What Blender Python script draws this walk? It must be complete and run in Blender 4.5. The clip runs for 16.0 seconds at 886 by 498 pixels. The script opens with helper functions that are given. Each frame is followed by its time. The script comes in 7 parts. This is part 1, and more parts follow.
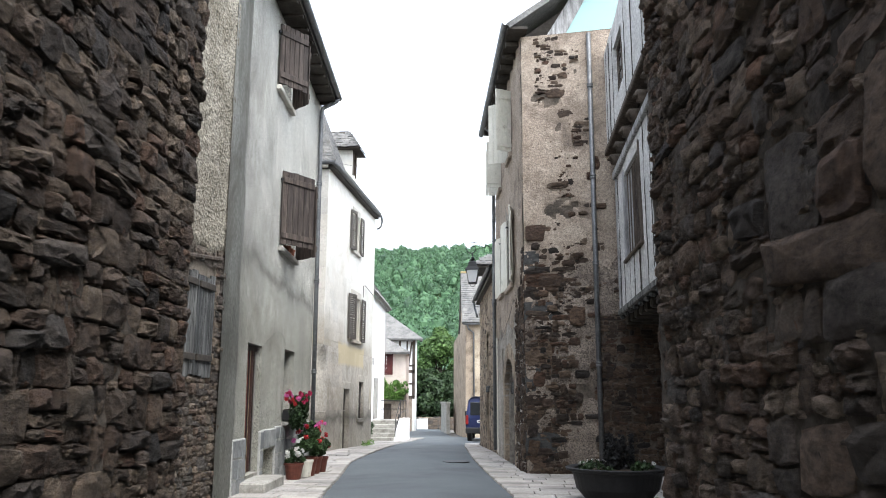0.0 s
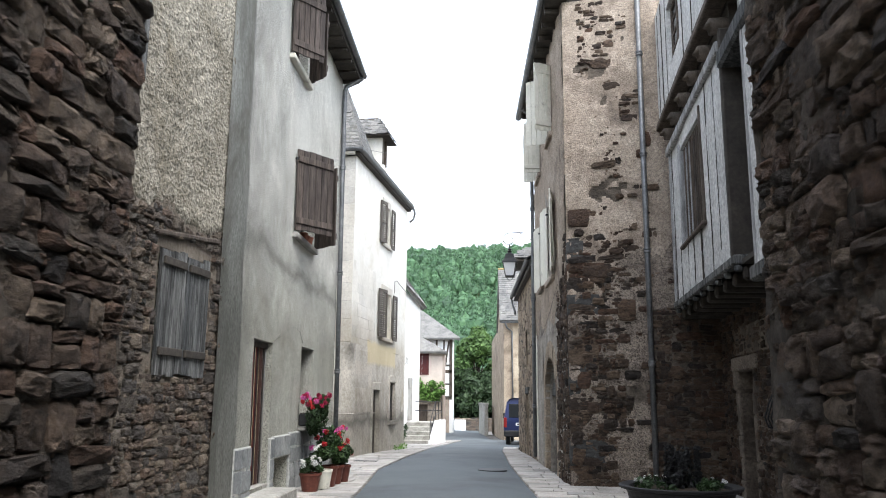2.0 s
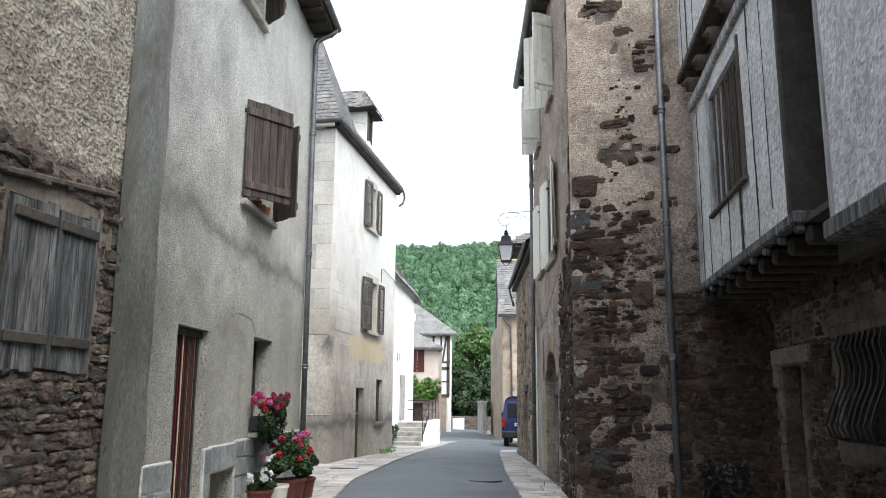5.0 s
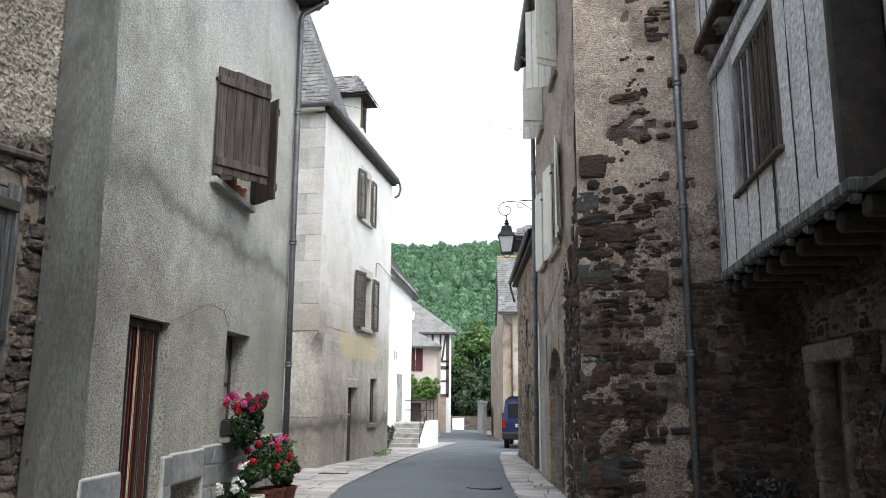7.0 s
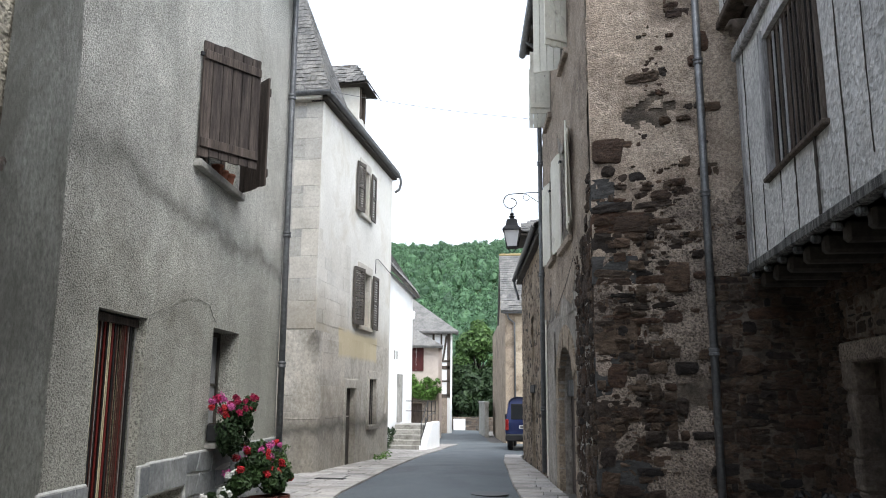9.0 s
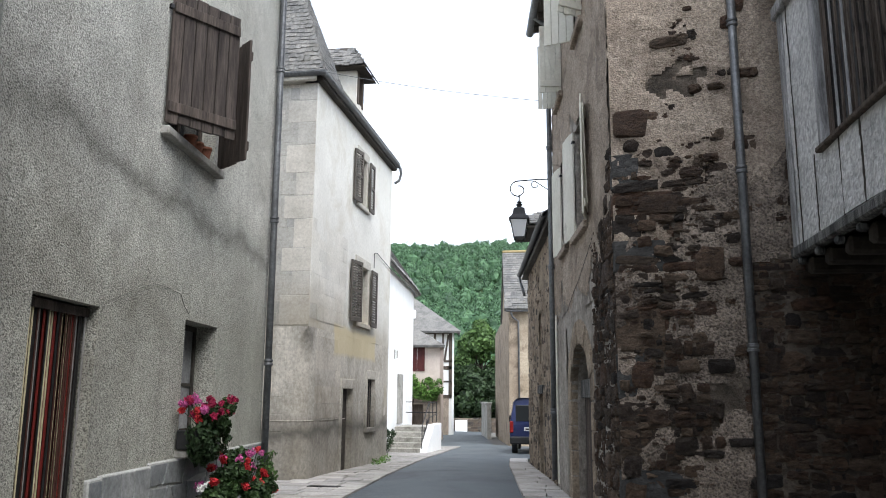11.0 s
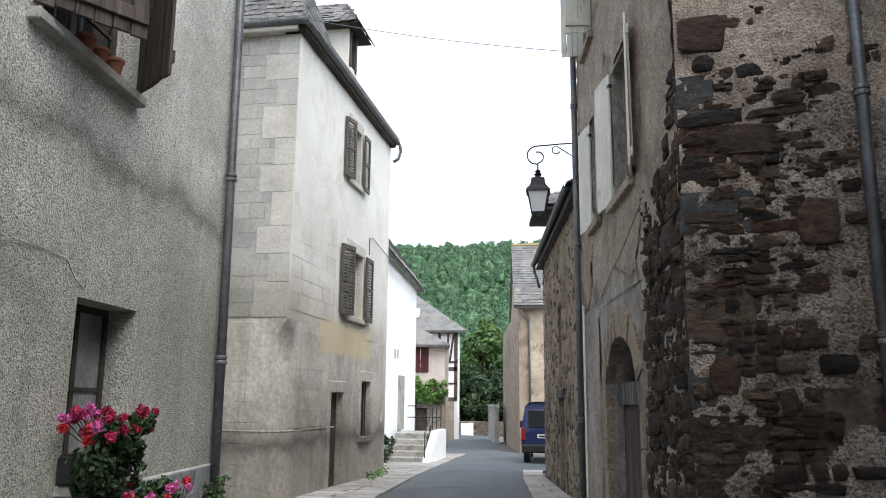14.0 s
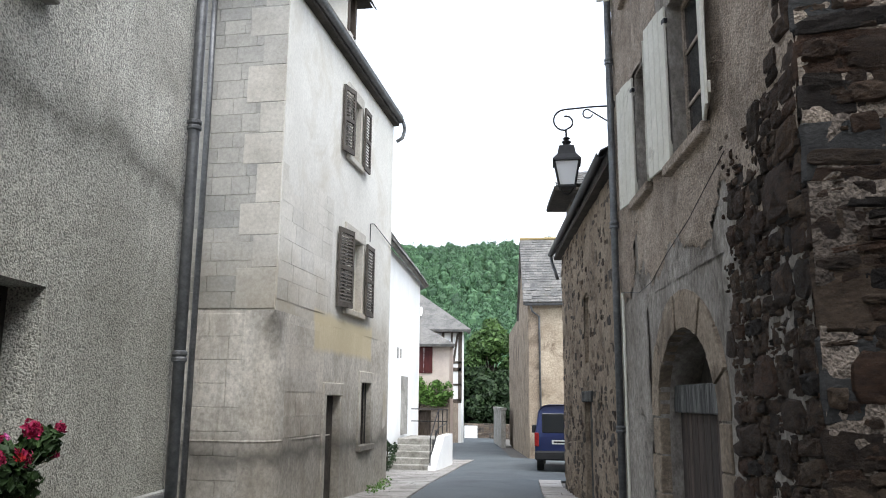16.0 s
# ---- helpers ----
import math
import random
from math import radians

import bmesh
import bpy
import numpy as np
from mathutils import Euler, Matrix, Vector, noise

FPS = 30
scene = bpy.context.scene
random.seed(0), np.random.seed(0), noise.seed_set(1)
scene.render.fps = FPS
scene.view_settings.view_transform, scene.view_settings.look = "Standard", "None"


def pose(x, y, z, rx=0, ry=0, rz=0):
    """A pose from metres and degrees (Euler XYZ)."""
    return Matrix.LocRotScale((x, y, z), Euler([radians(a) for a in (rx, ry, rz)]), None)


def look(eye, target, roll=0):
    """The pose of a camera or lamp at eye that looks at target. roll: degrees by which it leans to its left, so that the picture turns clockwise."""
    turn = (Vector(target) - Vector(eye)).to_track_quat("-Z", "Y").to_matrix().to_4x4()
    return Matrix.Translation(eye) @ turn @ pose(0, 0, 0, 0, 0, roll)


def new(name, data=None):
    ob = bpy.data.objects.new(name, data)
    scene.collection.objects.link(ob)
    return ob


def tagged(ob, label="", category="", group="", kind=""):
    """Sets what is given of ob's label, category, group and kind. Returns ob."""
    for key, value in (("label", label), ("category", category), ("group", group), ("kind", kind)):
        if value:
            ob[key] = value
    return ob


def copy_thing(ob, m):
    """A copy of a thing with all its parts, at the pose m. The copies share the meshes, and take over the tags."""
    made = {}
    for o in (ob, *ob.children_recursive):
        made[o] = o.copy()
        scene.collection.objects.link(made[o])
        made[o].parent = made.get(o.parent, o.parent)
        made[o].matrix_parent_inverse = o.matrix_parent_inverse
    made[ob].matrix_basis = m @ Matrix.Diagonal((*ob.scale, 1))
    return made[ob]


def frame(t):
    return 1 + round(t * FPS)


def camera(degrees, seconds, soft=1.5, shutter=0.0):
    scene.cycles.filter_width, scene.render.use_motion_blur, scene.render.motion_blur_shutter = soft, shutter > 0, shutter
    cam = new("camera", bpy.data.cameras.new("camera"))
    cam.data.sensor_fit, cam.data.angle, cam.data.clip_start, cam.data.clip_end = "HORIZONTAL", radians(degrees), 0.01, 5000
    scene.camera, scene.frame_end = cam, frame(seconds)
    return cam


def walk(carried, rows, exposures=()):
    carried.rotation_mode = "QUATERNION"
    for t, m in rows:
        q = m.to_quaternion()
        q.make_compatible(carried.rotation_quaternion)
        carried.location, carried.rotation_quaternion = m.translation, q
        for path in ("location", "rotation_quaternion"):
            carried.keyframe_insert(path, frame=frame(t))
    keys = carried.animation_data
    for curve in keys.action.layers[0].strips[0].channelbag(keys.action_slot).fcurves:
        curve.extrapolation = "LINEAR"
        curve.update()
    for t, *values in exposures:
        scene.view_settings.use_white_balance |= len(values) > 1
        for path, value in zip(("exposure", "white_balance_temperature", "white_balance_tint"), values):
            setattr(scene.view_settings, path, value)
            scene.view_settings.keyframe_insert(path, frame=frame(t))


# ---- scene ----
cam = camera(59.0, 16.0, 1.0)
METRES, EYE, TILT, LEAN, TURN = 11.4, 1.36, 0.0, 0.0, 5.0
ROWS = [
    (0.0, 0.0, 0.0, 0.0, -0.05, 10.99, -0.27),
    (0.5, 0.0031, 0.034, 0.0015, 0.03, 10.98, -0.3),
    (1.0, 0.0052, 0.0685, 0.0027, 1.47, 10.99, -0.36),
    (1.5, 0.0071, 0.1025, 0.0037, 2.75, 10.99, -0.5),
    (2.0, 0.0087, 0.1359, 0.0051, 2.77, 10.97, -0.51),
    (2.5, 0.0103, 0.1695, 0.0067, 2.79, 10.93, -0.51),
    (3.0, 0.0125, 0.2035, 0.0073, 2.8, 10.93, -0.51),
    (3.5, 0.0159, 0.2373, 0.0078, 2.81, 10.89, -0.51),
    (4.0, 0.0191, 0.2706, 0.0085, 2.82, 10.85, -0.5),
    (4.5, 0.023, 0.303, 0.0089, 2.84, 10.81, -0.48),
    (5.0, 0.0257, 0.335, 0.0095, 2.86, 10.79, -0.49),
    (7.5, 0.028, 0.4517, 0.011, 2.9, 10.76, -0.48),
    (8.0, 0.0268, 0.4678, 0.0113, 2.9, 10.76, -0.48),
    (8.5, 0.024, 0.4844, 0.0123, 2.91, 10.76, -0.47),
    (11.0, 0.014, 0.6035, 0.0142, 3.02, 10.8, -0.49),
    (11.5, 0.0138, 0.6363, 0.0148, 3.04, 10.82, -0.48),
    (12.0, 0.0132, 0.67, 0.0156, 3.05, 10.83, -0.48),
    (12.5, 0.0119, 0.7056, 0.0171, 3.08, 10.85, -0.47),
    (13.0, 0.0101, 0.7438, 0.0185, 3.1, 10.86, -0.5),
    (13.5, 0.0079, 0.7847, 0.0197, 3.29, 10.89, -0.5),
    (14.0, 0.0034, 0.8277, 0.0206, 3.4, 10.91, -0.53),
    (14.5, 0.0002, 0.8697, 0.0214, 3.45, 10.9, -0.53),
    (15.0, -0.0049, 0.9116, 0.023, 3.46, 10.91, -0.54),
    (15.5, -0.0132, 0.9535, 0.0242, 3.5, 10.94, -0.49),
    (16.0, -0.0219, 0.9952, 0.0255, 3.47, 10.97, -0.55),
]
walk(cam, [(t, pose(0, 0, EYE, TILT, LEAN, TURN) @ pose(METRES * x, METRES * y, METRES * z, 90 + pitch, roll, yaw)) for t, x, y, z, yaw, pitch, roll in ROWS],
     exposures=[(0.0, 2.28), (5.2, 2.12), (8.0, 1.9), (12.5, 1.8), (16.0, 1.78)])

# ---- light: an overcast sky with a faint, wide sun ----
world = bpy.data.worlds.new("overcast_sky")
scene.world = world
world.use_nodes = True
wn, wl = world.node_tree.nodes, world.node_tree.links
sky = wn.new("ShaderNodeTexSky")
sky.sky_type, sky.sun_disc = "NISHITA", False
sky.sun_elevation, sky.sun_rotation = radians(60), radians(141)
sky.air_density, sky.dust_density = 1.0, 1.0
grey = wn.new("ShaderNodeHueSaturation")
grey.inputs["Saturation"].default_value = 0.42
wl.new(sky.outputs[0], grey.inputs["Color"])
wl.new(grey.outputs[0], wn["Background"].inputs["Color"])
wn["Background"].inputs["Strength"].default_value = 0.15
sun = new("sun", bpy.data.lights.new("sun", "SUN"))
sun.data.energy, sun.data.angle, sun.data.color = 0.9, radians(50), (1.0, 0.995, 0.965)
sun.matrix_world = look((15 * math.sin(radians(141)), 15 * math.cos(radians(141)), 26), (0, 0, 0))


# ---- materials ----
def ramp(nt, fac, stops):
    r = nt.nodes.new("ShaderNodeValToRGB")
    e = r.color_ramp.elements
    while len(e) < len(stops):
        e.new(0.5)
    for k, (pos, c) in enumerate(stops):
        e[k].position, e[k].color = pos, (*c, 1)
    nt.links.new(fac, r.inputs[0])
    return r.outputs[0]


def noise_tex(nt, vec, scale, detail=6.0, rough=0.6, distort=0.0):
    n = nt.nodes.new("ShaderNodeTexNoise")
    n.inputs["Scale"].default_value, n.inputs["Detail"].default_value = scale, detail
    n.inputs["Roughness"].default_value, n.inputs["Distortion"].default_value = rough, distort
    nt.links.new(vec, n.inputs["Vector"])
    return n.outputs[0]


def mixc(nt, fac, a, b, mode="MIX"):
    m = nt.nodes.new("ShaderNodeMix")
    m.data_type, m.blend_type = "RGBA", mode
    for sock, v in ((m.inputs["Factor"], fac), (m.inputs[6], a), (m.inputs[7], b)):
        if isinstance(v, (int, float)):
            sock.default_value = v
        elif isinstance(v, tuple):
            sock.default_value = (*v, 1)
        else:
            nt.links.new(v, sock)
    return m.outputs[2]


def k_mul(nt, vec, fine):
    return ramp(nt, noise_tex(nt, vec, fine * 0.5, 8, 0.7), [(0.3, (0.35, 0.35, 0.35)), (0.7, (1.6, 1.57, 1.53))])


SCHIST = [(0.045, 0.043, 0.043), (0.16, 0.115, 0.085), (0.075, 0.066, 0.058), (0.25, 0.185, 0.14), (0.105, 0.1, 0.096), (0.2, 0.125, 0.088), (0.12, 0.1, 0.082), (0.28, 0.225, 0.175)]
SCHIST = [(c[0] * 1.04, c[1], c[2] * 0.97) for c in SCHIST]
RUBBLE = [(0.06, 0.062, 0.056), (0.17, 0.135, 0.105), (0.05, 0.049, 0.05), (0.135, 0.1, 0.076), (0.26, 0.215, 0.17), (0.095, 0.09, 0.085), (0.16, 0.112, 0.084), (0.115, 0.1, 0.086)]


def surface(name, a, b, big=0.7, fine=14.0, rough=0.9, bump=0.4, bump_scale=40.0, bump_dist=0.01, stain=None, stain_scale=0.5, stain_at=(0.5, 0.68),
            rand=0.0, stretch=(1, 1, 1), metal=0.0, grain=0.35, island=False, second=None, palette=None, streak=None, band=None, soot_shade=None, spot=None, pebble=None, damp_shade=None, paint=None):
    """A two-tone surface: broad patches, fine grain, stains and relief at real size."""
    m = bpy.data.materials.new(name)
    m.use_nodes = True
    nt = m.node_tree
    bs = nt.nodes["Principled BSDF"]
    geo = nt.nodes.new("ShaderNodeNewGeometry")
    mp = nt.nodes.new("ShaderNodeMapping")
    mp.inputs["Scale"].default_value = stretch
    nt.links.new(geo.outputs["Position"], mp.inputs[0])
    vec = mp.outputs[0]
    col = ramp(nt, noise_tex(nt, vec, big, 8, 0.65), [(0.33, a), (0.67, b)])
    fine_n = noise_tex(nt, vec, fine, 8, 0.7)
    k = ramp(nt, fine_n, [(0.3, (1 - grain,) * 3), (0.7, (1 + grain * 0.6,) * 3)])
    col = mixc(nt, 1.0, col, k, "MULTIPLY")
    if second:
        f2 = ramp(nt, noise_tex(nt, vec, second[1], 5, 0.6), [(0.5, (0, 0, 0)), (0.62, (1, 1, 1))])
        col = mixc(nt, f2, col, second[0])
    if stain:
        f = ramp(nt, noise_tex(nt, vec, stain_scale, 9, 0.7, 0.6), [(stain_at[0], (0, 0, 0)), (stain_at[1], (1, 1, 1))])
        col = mixc(nt, f, col, stain)
    if streak:
        sm = nt.nodes.new("ShaderNodeMapping")
        sm.inputs["Scale"].default_value = (3.2, 3.2, 0.16)
        nt.links.new(geo.outputs["Position"], sm.inputs[0])
        f = ramp(nt, noise_tex(nt, sm.outputs[0], 1.0, 6, 0.6), [(0.5, (0, 0, 0)), (0.78, (0.75, 0.75, 0.75))])
        col = mixc(nt, f, col, streak)
    if band:
        # a damp tide line at one height, wandering with the wall
        sep = nt.nodes.new("ShaderNodeSeparateXYZ")
        nt.links.new(geo.outputs["Position"], sep.inputs[0])
        ad = nt.nodes.new("ShaderNodeMath")
        ad.operation = "MULTIPLY_ADD"
        nt.links.new(noise_tex(nt, geo.outputs["Position"], 0.8, 6, 0.7), ad.inputs[0])
        ad.inputs[1].default_value = 1.0
        nt.links.new(sep.outputs["Z"], ad.inputs[2])
        rg = nt.nodes.new("ShaderNodeMapRange")
        rg.inputs["From Min"].default_value, rg.inputs["From Max"].default_value = band[1], band[1] + 1.0
        nt.links.new(ad.outputs[0], rg.inputs["Value"])
        f = ramp(nt, rg.outputs[0], [(0.0, (0, 0, 0)), (0.35, (0.2, 0.2, 0.2)), (0.55, (0.8, 0.8, 0.8)), (0.75, (0.25, 0.2, 0.2)), (1.0, (0, 0, 0))])
        col = mixc(nt, f, col, band[0])
    if soot_shade:
        # old soot in ragged patches, plus a painted fall-off of light towards one end
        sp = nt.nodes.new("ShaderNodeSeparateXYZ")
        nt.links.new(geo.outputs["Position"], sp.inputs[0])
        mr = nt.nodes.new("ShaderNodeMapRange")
        mr.inputs["From Min"].default_value, mr.inputs["From Max"].default_value = soot_shade[1], soot_shade[2]
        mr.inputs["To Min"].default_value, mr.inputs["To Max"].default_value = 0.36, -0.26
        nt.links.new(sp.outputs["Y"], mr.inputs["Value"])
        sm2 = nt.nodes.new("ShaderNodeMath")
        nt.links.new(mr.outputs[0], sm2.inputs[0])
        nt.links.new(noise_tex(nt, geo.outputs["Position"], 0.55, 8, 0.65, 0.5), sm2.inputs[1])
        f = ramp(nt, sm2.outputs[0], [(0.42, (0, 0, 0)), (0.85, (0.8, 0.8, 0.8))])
        col = mixc(nt, f, col, soot_shade[0])
    if spot:
        # one smoke stain of its own shape round a point
        vd = nt.nodes.new("ShaderNodeVectorMath")
        vd.operation = "DISTANCE"
        nt.links.new(geo.outputs["Position"], vd.inputs[0])
        vd.inputs[1].default_value = spot[1]
        ms = nt.nodes.new("ShaderNodeMath")
        ms.operation = "MULTIPLY_ADD"
        nt.links.new(noise_tex(nt, geo.outputs["Position"], 2.6, 6, 0.6, 0.4), ms.inputs[0])
        ms.inputs[1].default_value = 0.9
        nt.links.new(vd.outputs["Value"], ms.inputs[2])
        f = ramp(nt, ms.outputs[0], [(0.3, (0.85, 0.85, 0.85)), (spot[2], (0, 0, 0))])
        col = mixc(nt, f, col, spot[0])
    if damp_shade:
        # old rising damp, and painted shade on the roughcast: a ragged, blotchy edge that wanders between two heights
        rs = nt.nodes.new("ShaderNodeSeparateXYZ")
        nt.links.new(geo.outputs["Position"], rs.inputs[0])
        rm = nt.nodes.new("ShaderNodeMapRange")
        rm.inputs["From Min"].default_value, rm.inputs["From Max"].default_value = damp_shade[1], damp_shade[2]
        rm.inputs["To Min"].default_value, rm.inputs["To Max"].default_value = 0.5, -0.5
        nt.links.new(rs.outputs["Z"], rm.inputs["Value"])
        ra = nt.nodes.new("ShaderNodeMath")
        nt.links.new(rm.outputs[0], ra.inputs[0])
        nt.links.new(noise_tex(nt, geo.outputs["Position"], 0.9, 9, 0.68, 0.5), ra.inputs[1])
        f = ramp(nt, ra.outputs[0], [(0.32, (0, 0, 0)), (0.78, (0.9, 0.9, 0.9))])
        col = mixc(nt, f, col, mixc(nt, 1.0, col, damp_shade[0], "MULTIPLY"))
    if paint:
        # a painted sign panel (y0, y1, z0, z1) whose edges have worn away
        ps = nt.nodes.new("ShaderNodeSeparateXYZ")
        nt.links.new(geo.outputs["Position"], ps.inputs[0])
        wear = noise_tex(nt, geo.outputs["Position"], 2.2, 8, 0.7)
        edge = None
        for axis, lo, hi in (("Y", paint[1], paint[2]), ("Z", paint[3], paint[4])):
            for sign, at in ((1.0, lo), (-1.0, hi)):
                d = nt.nodes.new("ShaderNodeMath")
                d.operation = "MULTIPLY_ADD"
                nt.links.new(ps.outputs[axis], d.inputs[0])
                d.inputs[1].default_value, d.inputs[2].default_value = sign, -sign * at
                if edge is None:
                    edge = d.outputs[0]
                else:
                    mn = nt.nodes.new("ShaderNodeMath")
                    mn.operation = "MINIMUM"
                    nt.links.new(edge, mn.inputs[0])
                    nt.links.new(d.outputs[0], mn.inputs[1])
                    edge = mn.outputs[0]
        pa = nt.nodes.new("ShaderNodeMath")
        pa.operation = "MULTIPLY_ADD"
        nt.links.new(wear, pa.inputs[0])
        pa.inputs[1].default_value = 0.22
        nt.links.new(edge, pa.inputs[2])
        f = ramp(nt, pa.outputs[0], [(0.08, (0, 0, 0)), (0.2, (0.8, 0.8, 0.8))])
        col = mixc(nt, f, col, paint[0])
    grit = None
    if pebble:
        # thrown grit: rounded grains, the shade in the pits between them painted dark
        grit = noise_tex(nt, geo.outputs["Position"], pebble[0], 1.5, 0.45, 0.3)
        col = mixc(nt, 1.0, col, ramp(nt, grit, [(0.36, (pebble[1],) * 3), (0.5, (0.95, 0.95, 0.95)), (0.7, (1.12, 1.12, 1.12))]), "MULTIPLY")
    if palette:
        if island:
            src = geo.outputs["Random Per Island"]
        else:
            src = nt.nodes.new("ShaderNodeObjectInfo").outputs["Random"]
        pr = ramp(nt, src, [(k / len(palette), c) for k, c in enumerate(palette)])
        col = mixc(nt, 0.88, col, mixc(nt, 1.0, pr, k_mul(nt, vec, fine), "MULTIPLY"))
    if rand:
        if island:
            src = geo.outputs["Random Per Island"]
        else:
            src = nt.nodes.new("ShaderNodeObjectInfo").outputs["Random"]
        r = ramp(nt, src, [(0.0, (1 - rand, 1 - rand * 0.97, 1 - rand * 0.93)), (0.5, (1.0, 0.99, 0.975)), (1.0, (1 + rand, 1 + rand * 0.88, 1 + rand * 0.74))])
        col = mixc(nt, 1.0, col, r, "MULTIPLY")
    nt.links.new(col, bs.inputs["Base Color"])
    bs.inputs["Roughness"].default_value, bs.inputs["Metallic"].default_value = rough, metal
    if "Specular IOR Level" in bs.inputs:
        bs.inputs["Specular IOR Level"].default_value = 0.3
    if bump:
        bn = nt.nodes.new("ShaderNodeBump")
        bn.inputs["Strength"].default_value, bn.inputs["Distance"].default_value = bump, bump_dist
        nt.links.new(grit or noise_tex(nt, vec, bump_scale, 9, 0.72), bn.inputs["Height"])
        if palette:
            # split and pitted stone: a second, finer relief
            b2 = nt.nodes.new("ShaderNodeBump")
            b2.inputs["Strength"].default_value, b2.inputs["Distance"].default_value = 0.9, bump_dist * 0.3
            nt.links.new(noise_tex(nt, vec, bump_scale * 4.0, 6, 0.75, 0.6), b2.inputs["Height"])
            nt.links.new(bn.outputs[0], b2.inputs["Normal"])
            bn = b2
        nt.links.new(bn.outputs[0], bs.inputs["Normal"])
    return m


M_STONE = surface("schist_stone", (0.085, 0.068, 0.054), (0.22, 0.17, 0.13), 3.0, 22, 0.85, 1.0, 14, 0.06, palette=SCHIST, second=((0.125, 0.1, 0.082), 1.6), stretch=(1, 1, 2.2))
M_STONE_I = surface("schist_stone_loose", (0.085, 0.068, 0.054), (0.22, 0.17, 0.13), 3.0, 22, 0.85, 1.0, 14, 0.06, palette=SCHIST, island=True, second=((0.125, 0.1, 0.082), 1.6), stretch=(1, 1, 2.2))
# schist palette scaled down: the gateway's shade is put into the left wall's colour
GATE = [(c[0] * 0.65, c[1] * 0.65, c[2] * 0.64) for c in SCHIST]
M_STONE_G = surface("shaded_schist_slab", (0.055, 0.046, 0.04), (0.14, 0.11, 0.09), 3.0, 22, 0.8, 1.0, 14, 0.06, palette=GATE, second=((0.075, 0.078, 0.082), 1.6), stretch=(1, 1, 2.2))
M_STONE_GI = surface("shaded_schist_slab_loose", (0.055, 0.046, 0.04), (0.14, 0.11, 0.09), 3.0, 22, 0.8, 1.0, 14, 0.06, palette=GATE, island=True, second=((0.075, 0.078, 0.082), 1.6), stretch=(1, 1, 2.2))
# the low scale also carries part of the shade under the jetty
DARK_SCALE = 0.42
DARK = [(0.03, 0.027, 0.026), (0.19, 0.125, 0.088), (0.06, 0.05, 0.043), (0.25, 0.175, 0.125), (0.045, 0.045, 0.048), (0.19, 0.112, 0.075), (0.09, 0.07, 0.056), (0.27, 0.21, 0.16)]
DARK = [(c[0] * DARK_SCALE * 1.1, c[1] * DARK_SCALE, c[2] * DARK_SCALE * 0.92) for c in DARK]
M_STONE_D = surface("dark_brown_stone", (0.045, 0.036, 0.03), (0.12, 0.095, 0.075), 3.0, 22, 0.8, 1.0, 14, 0.06, palette=DARK, stretch=(1, 1, 2.2))
M_STONE_DI = surface("dark_brown_stone_loose", (0.045, 0.036, 0.03), (0.12, 0.095, 0.075), 3.0, 22, 0.8, 1.0, 14, 0.06, palette=DARK, island=True, stretch=(1, 1, 2.2))
M_SLATEBLUE = surface("blue_grey_schist", (0.036, 0.036, 0.036), (0.075, 0.074, 0.072), 2.0, 18, 0.75, 1.0, 8, 0.05, grain=0.5, stretch=(1, 1, 1.6))
M_TAN = surface("peeling_tan_render", (0.36, 0.29, 0.21), (0.54, 0.455, 0.345), 1.2, 14, 0.93, 0.8, 10, 0.05, stain=(0.2, 0.155, 0.11), stain_scale=0.9, stain_at=(0.48, 0.62), grain=0.35)
M_PLASTER_TAN = surface("tan_earth_plaster", (0.27, 0.21, 0.152), (0.46, 0.375, 0.285), 1.4, 20, 0.95, 1.0, 16, 0.06, stain=(0.13, 0.1, 0.075), stain_scale=1.1, stain_at=(0.5, 0.68), grain=0.5)
M_ASHLAR_G = surface("grey_ashlar", (0.33, 0.325, 0.30), (0.44, 0.43, 0.4), 1.2, 20, 0.9, 0.4, 24, 0.01, rand=0.14, grain=0.25, damp_shade=((0.78, 0.73, 0.66), 2.6, 4.8))
M_EARTH = surface("dark_earth_mortar", (0.055, 0.046, 0.038), (0.2, 0.165, 0.13), 3, 30, 0.97, 1.0, 30, 0.05)
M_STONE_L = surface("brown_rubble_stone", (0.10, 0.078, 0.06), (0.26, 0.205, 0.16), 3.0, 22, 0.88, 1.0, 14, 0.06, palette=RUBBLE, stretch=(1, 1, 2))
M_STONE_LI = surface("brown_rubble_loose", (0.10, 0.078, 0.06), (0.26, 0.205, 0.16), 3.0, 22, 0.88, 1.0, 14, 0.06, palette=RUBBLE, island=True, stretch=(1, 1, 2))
M_MORTAR_L = surface("lime_earth_mortar", (0.11, 0.09, 0.07), (0.26, 0.22, 0.175), 1.4, 25, 0.96, 1.0, 30, 0.03)
M_COARSE = surface("coarse_pebble_render", (0.235, 0.21, 0.162), (0.40, 0.365, 0.295), 1.2, 15, 0.95, 1.0, 11, 0.03, pebble=(27, 0.58), stain=(0.15, 0.128, 0.09), stain_scale=1.3, stain_at=(0.5, 0.7), grain=0.5)
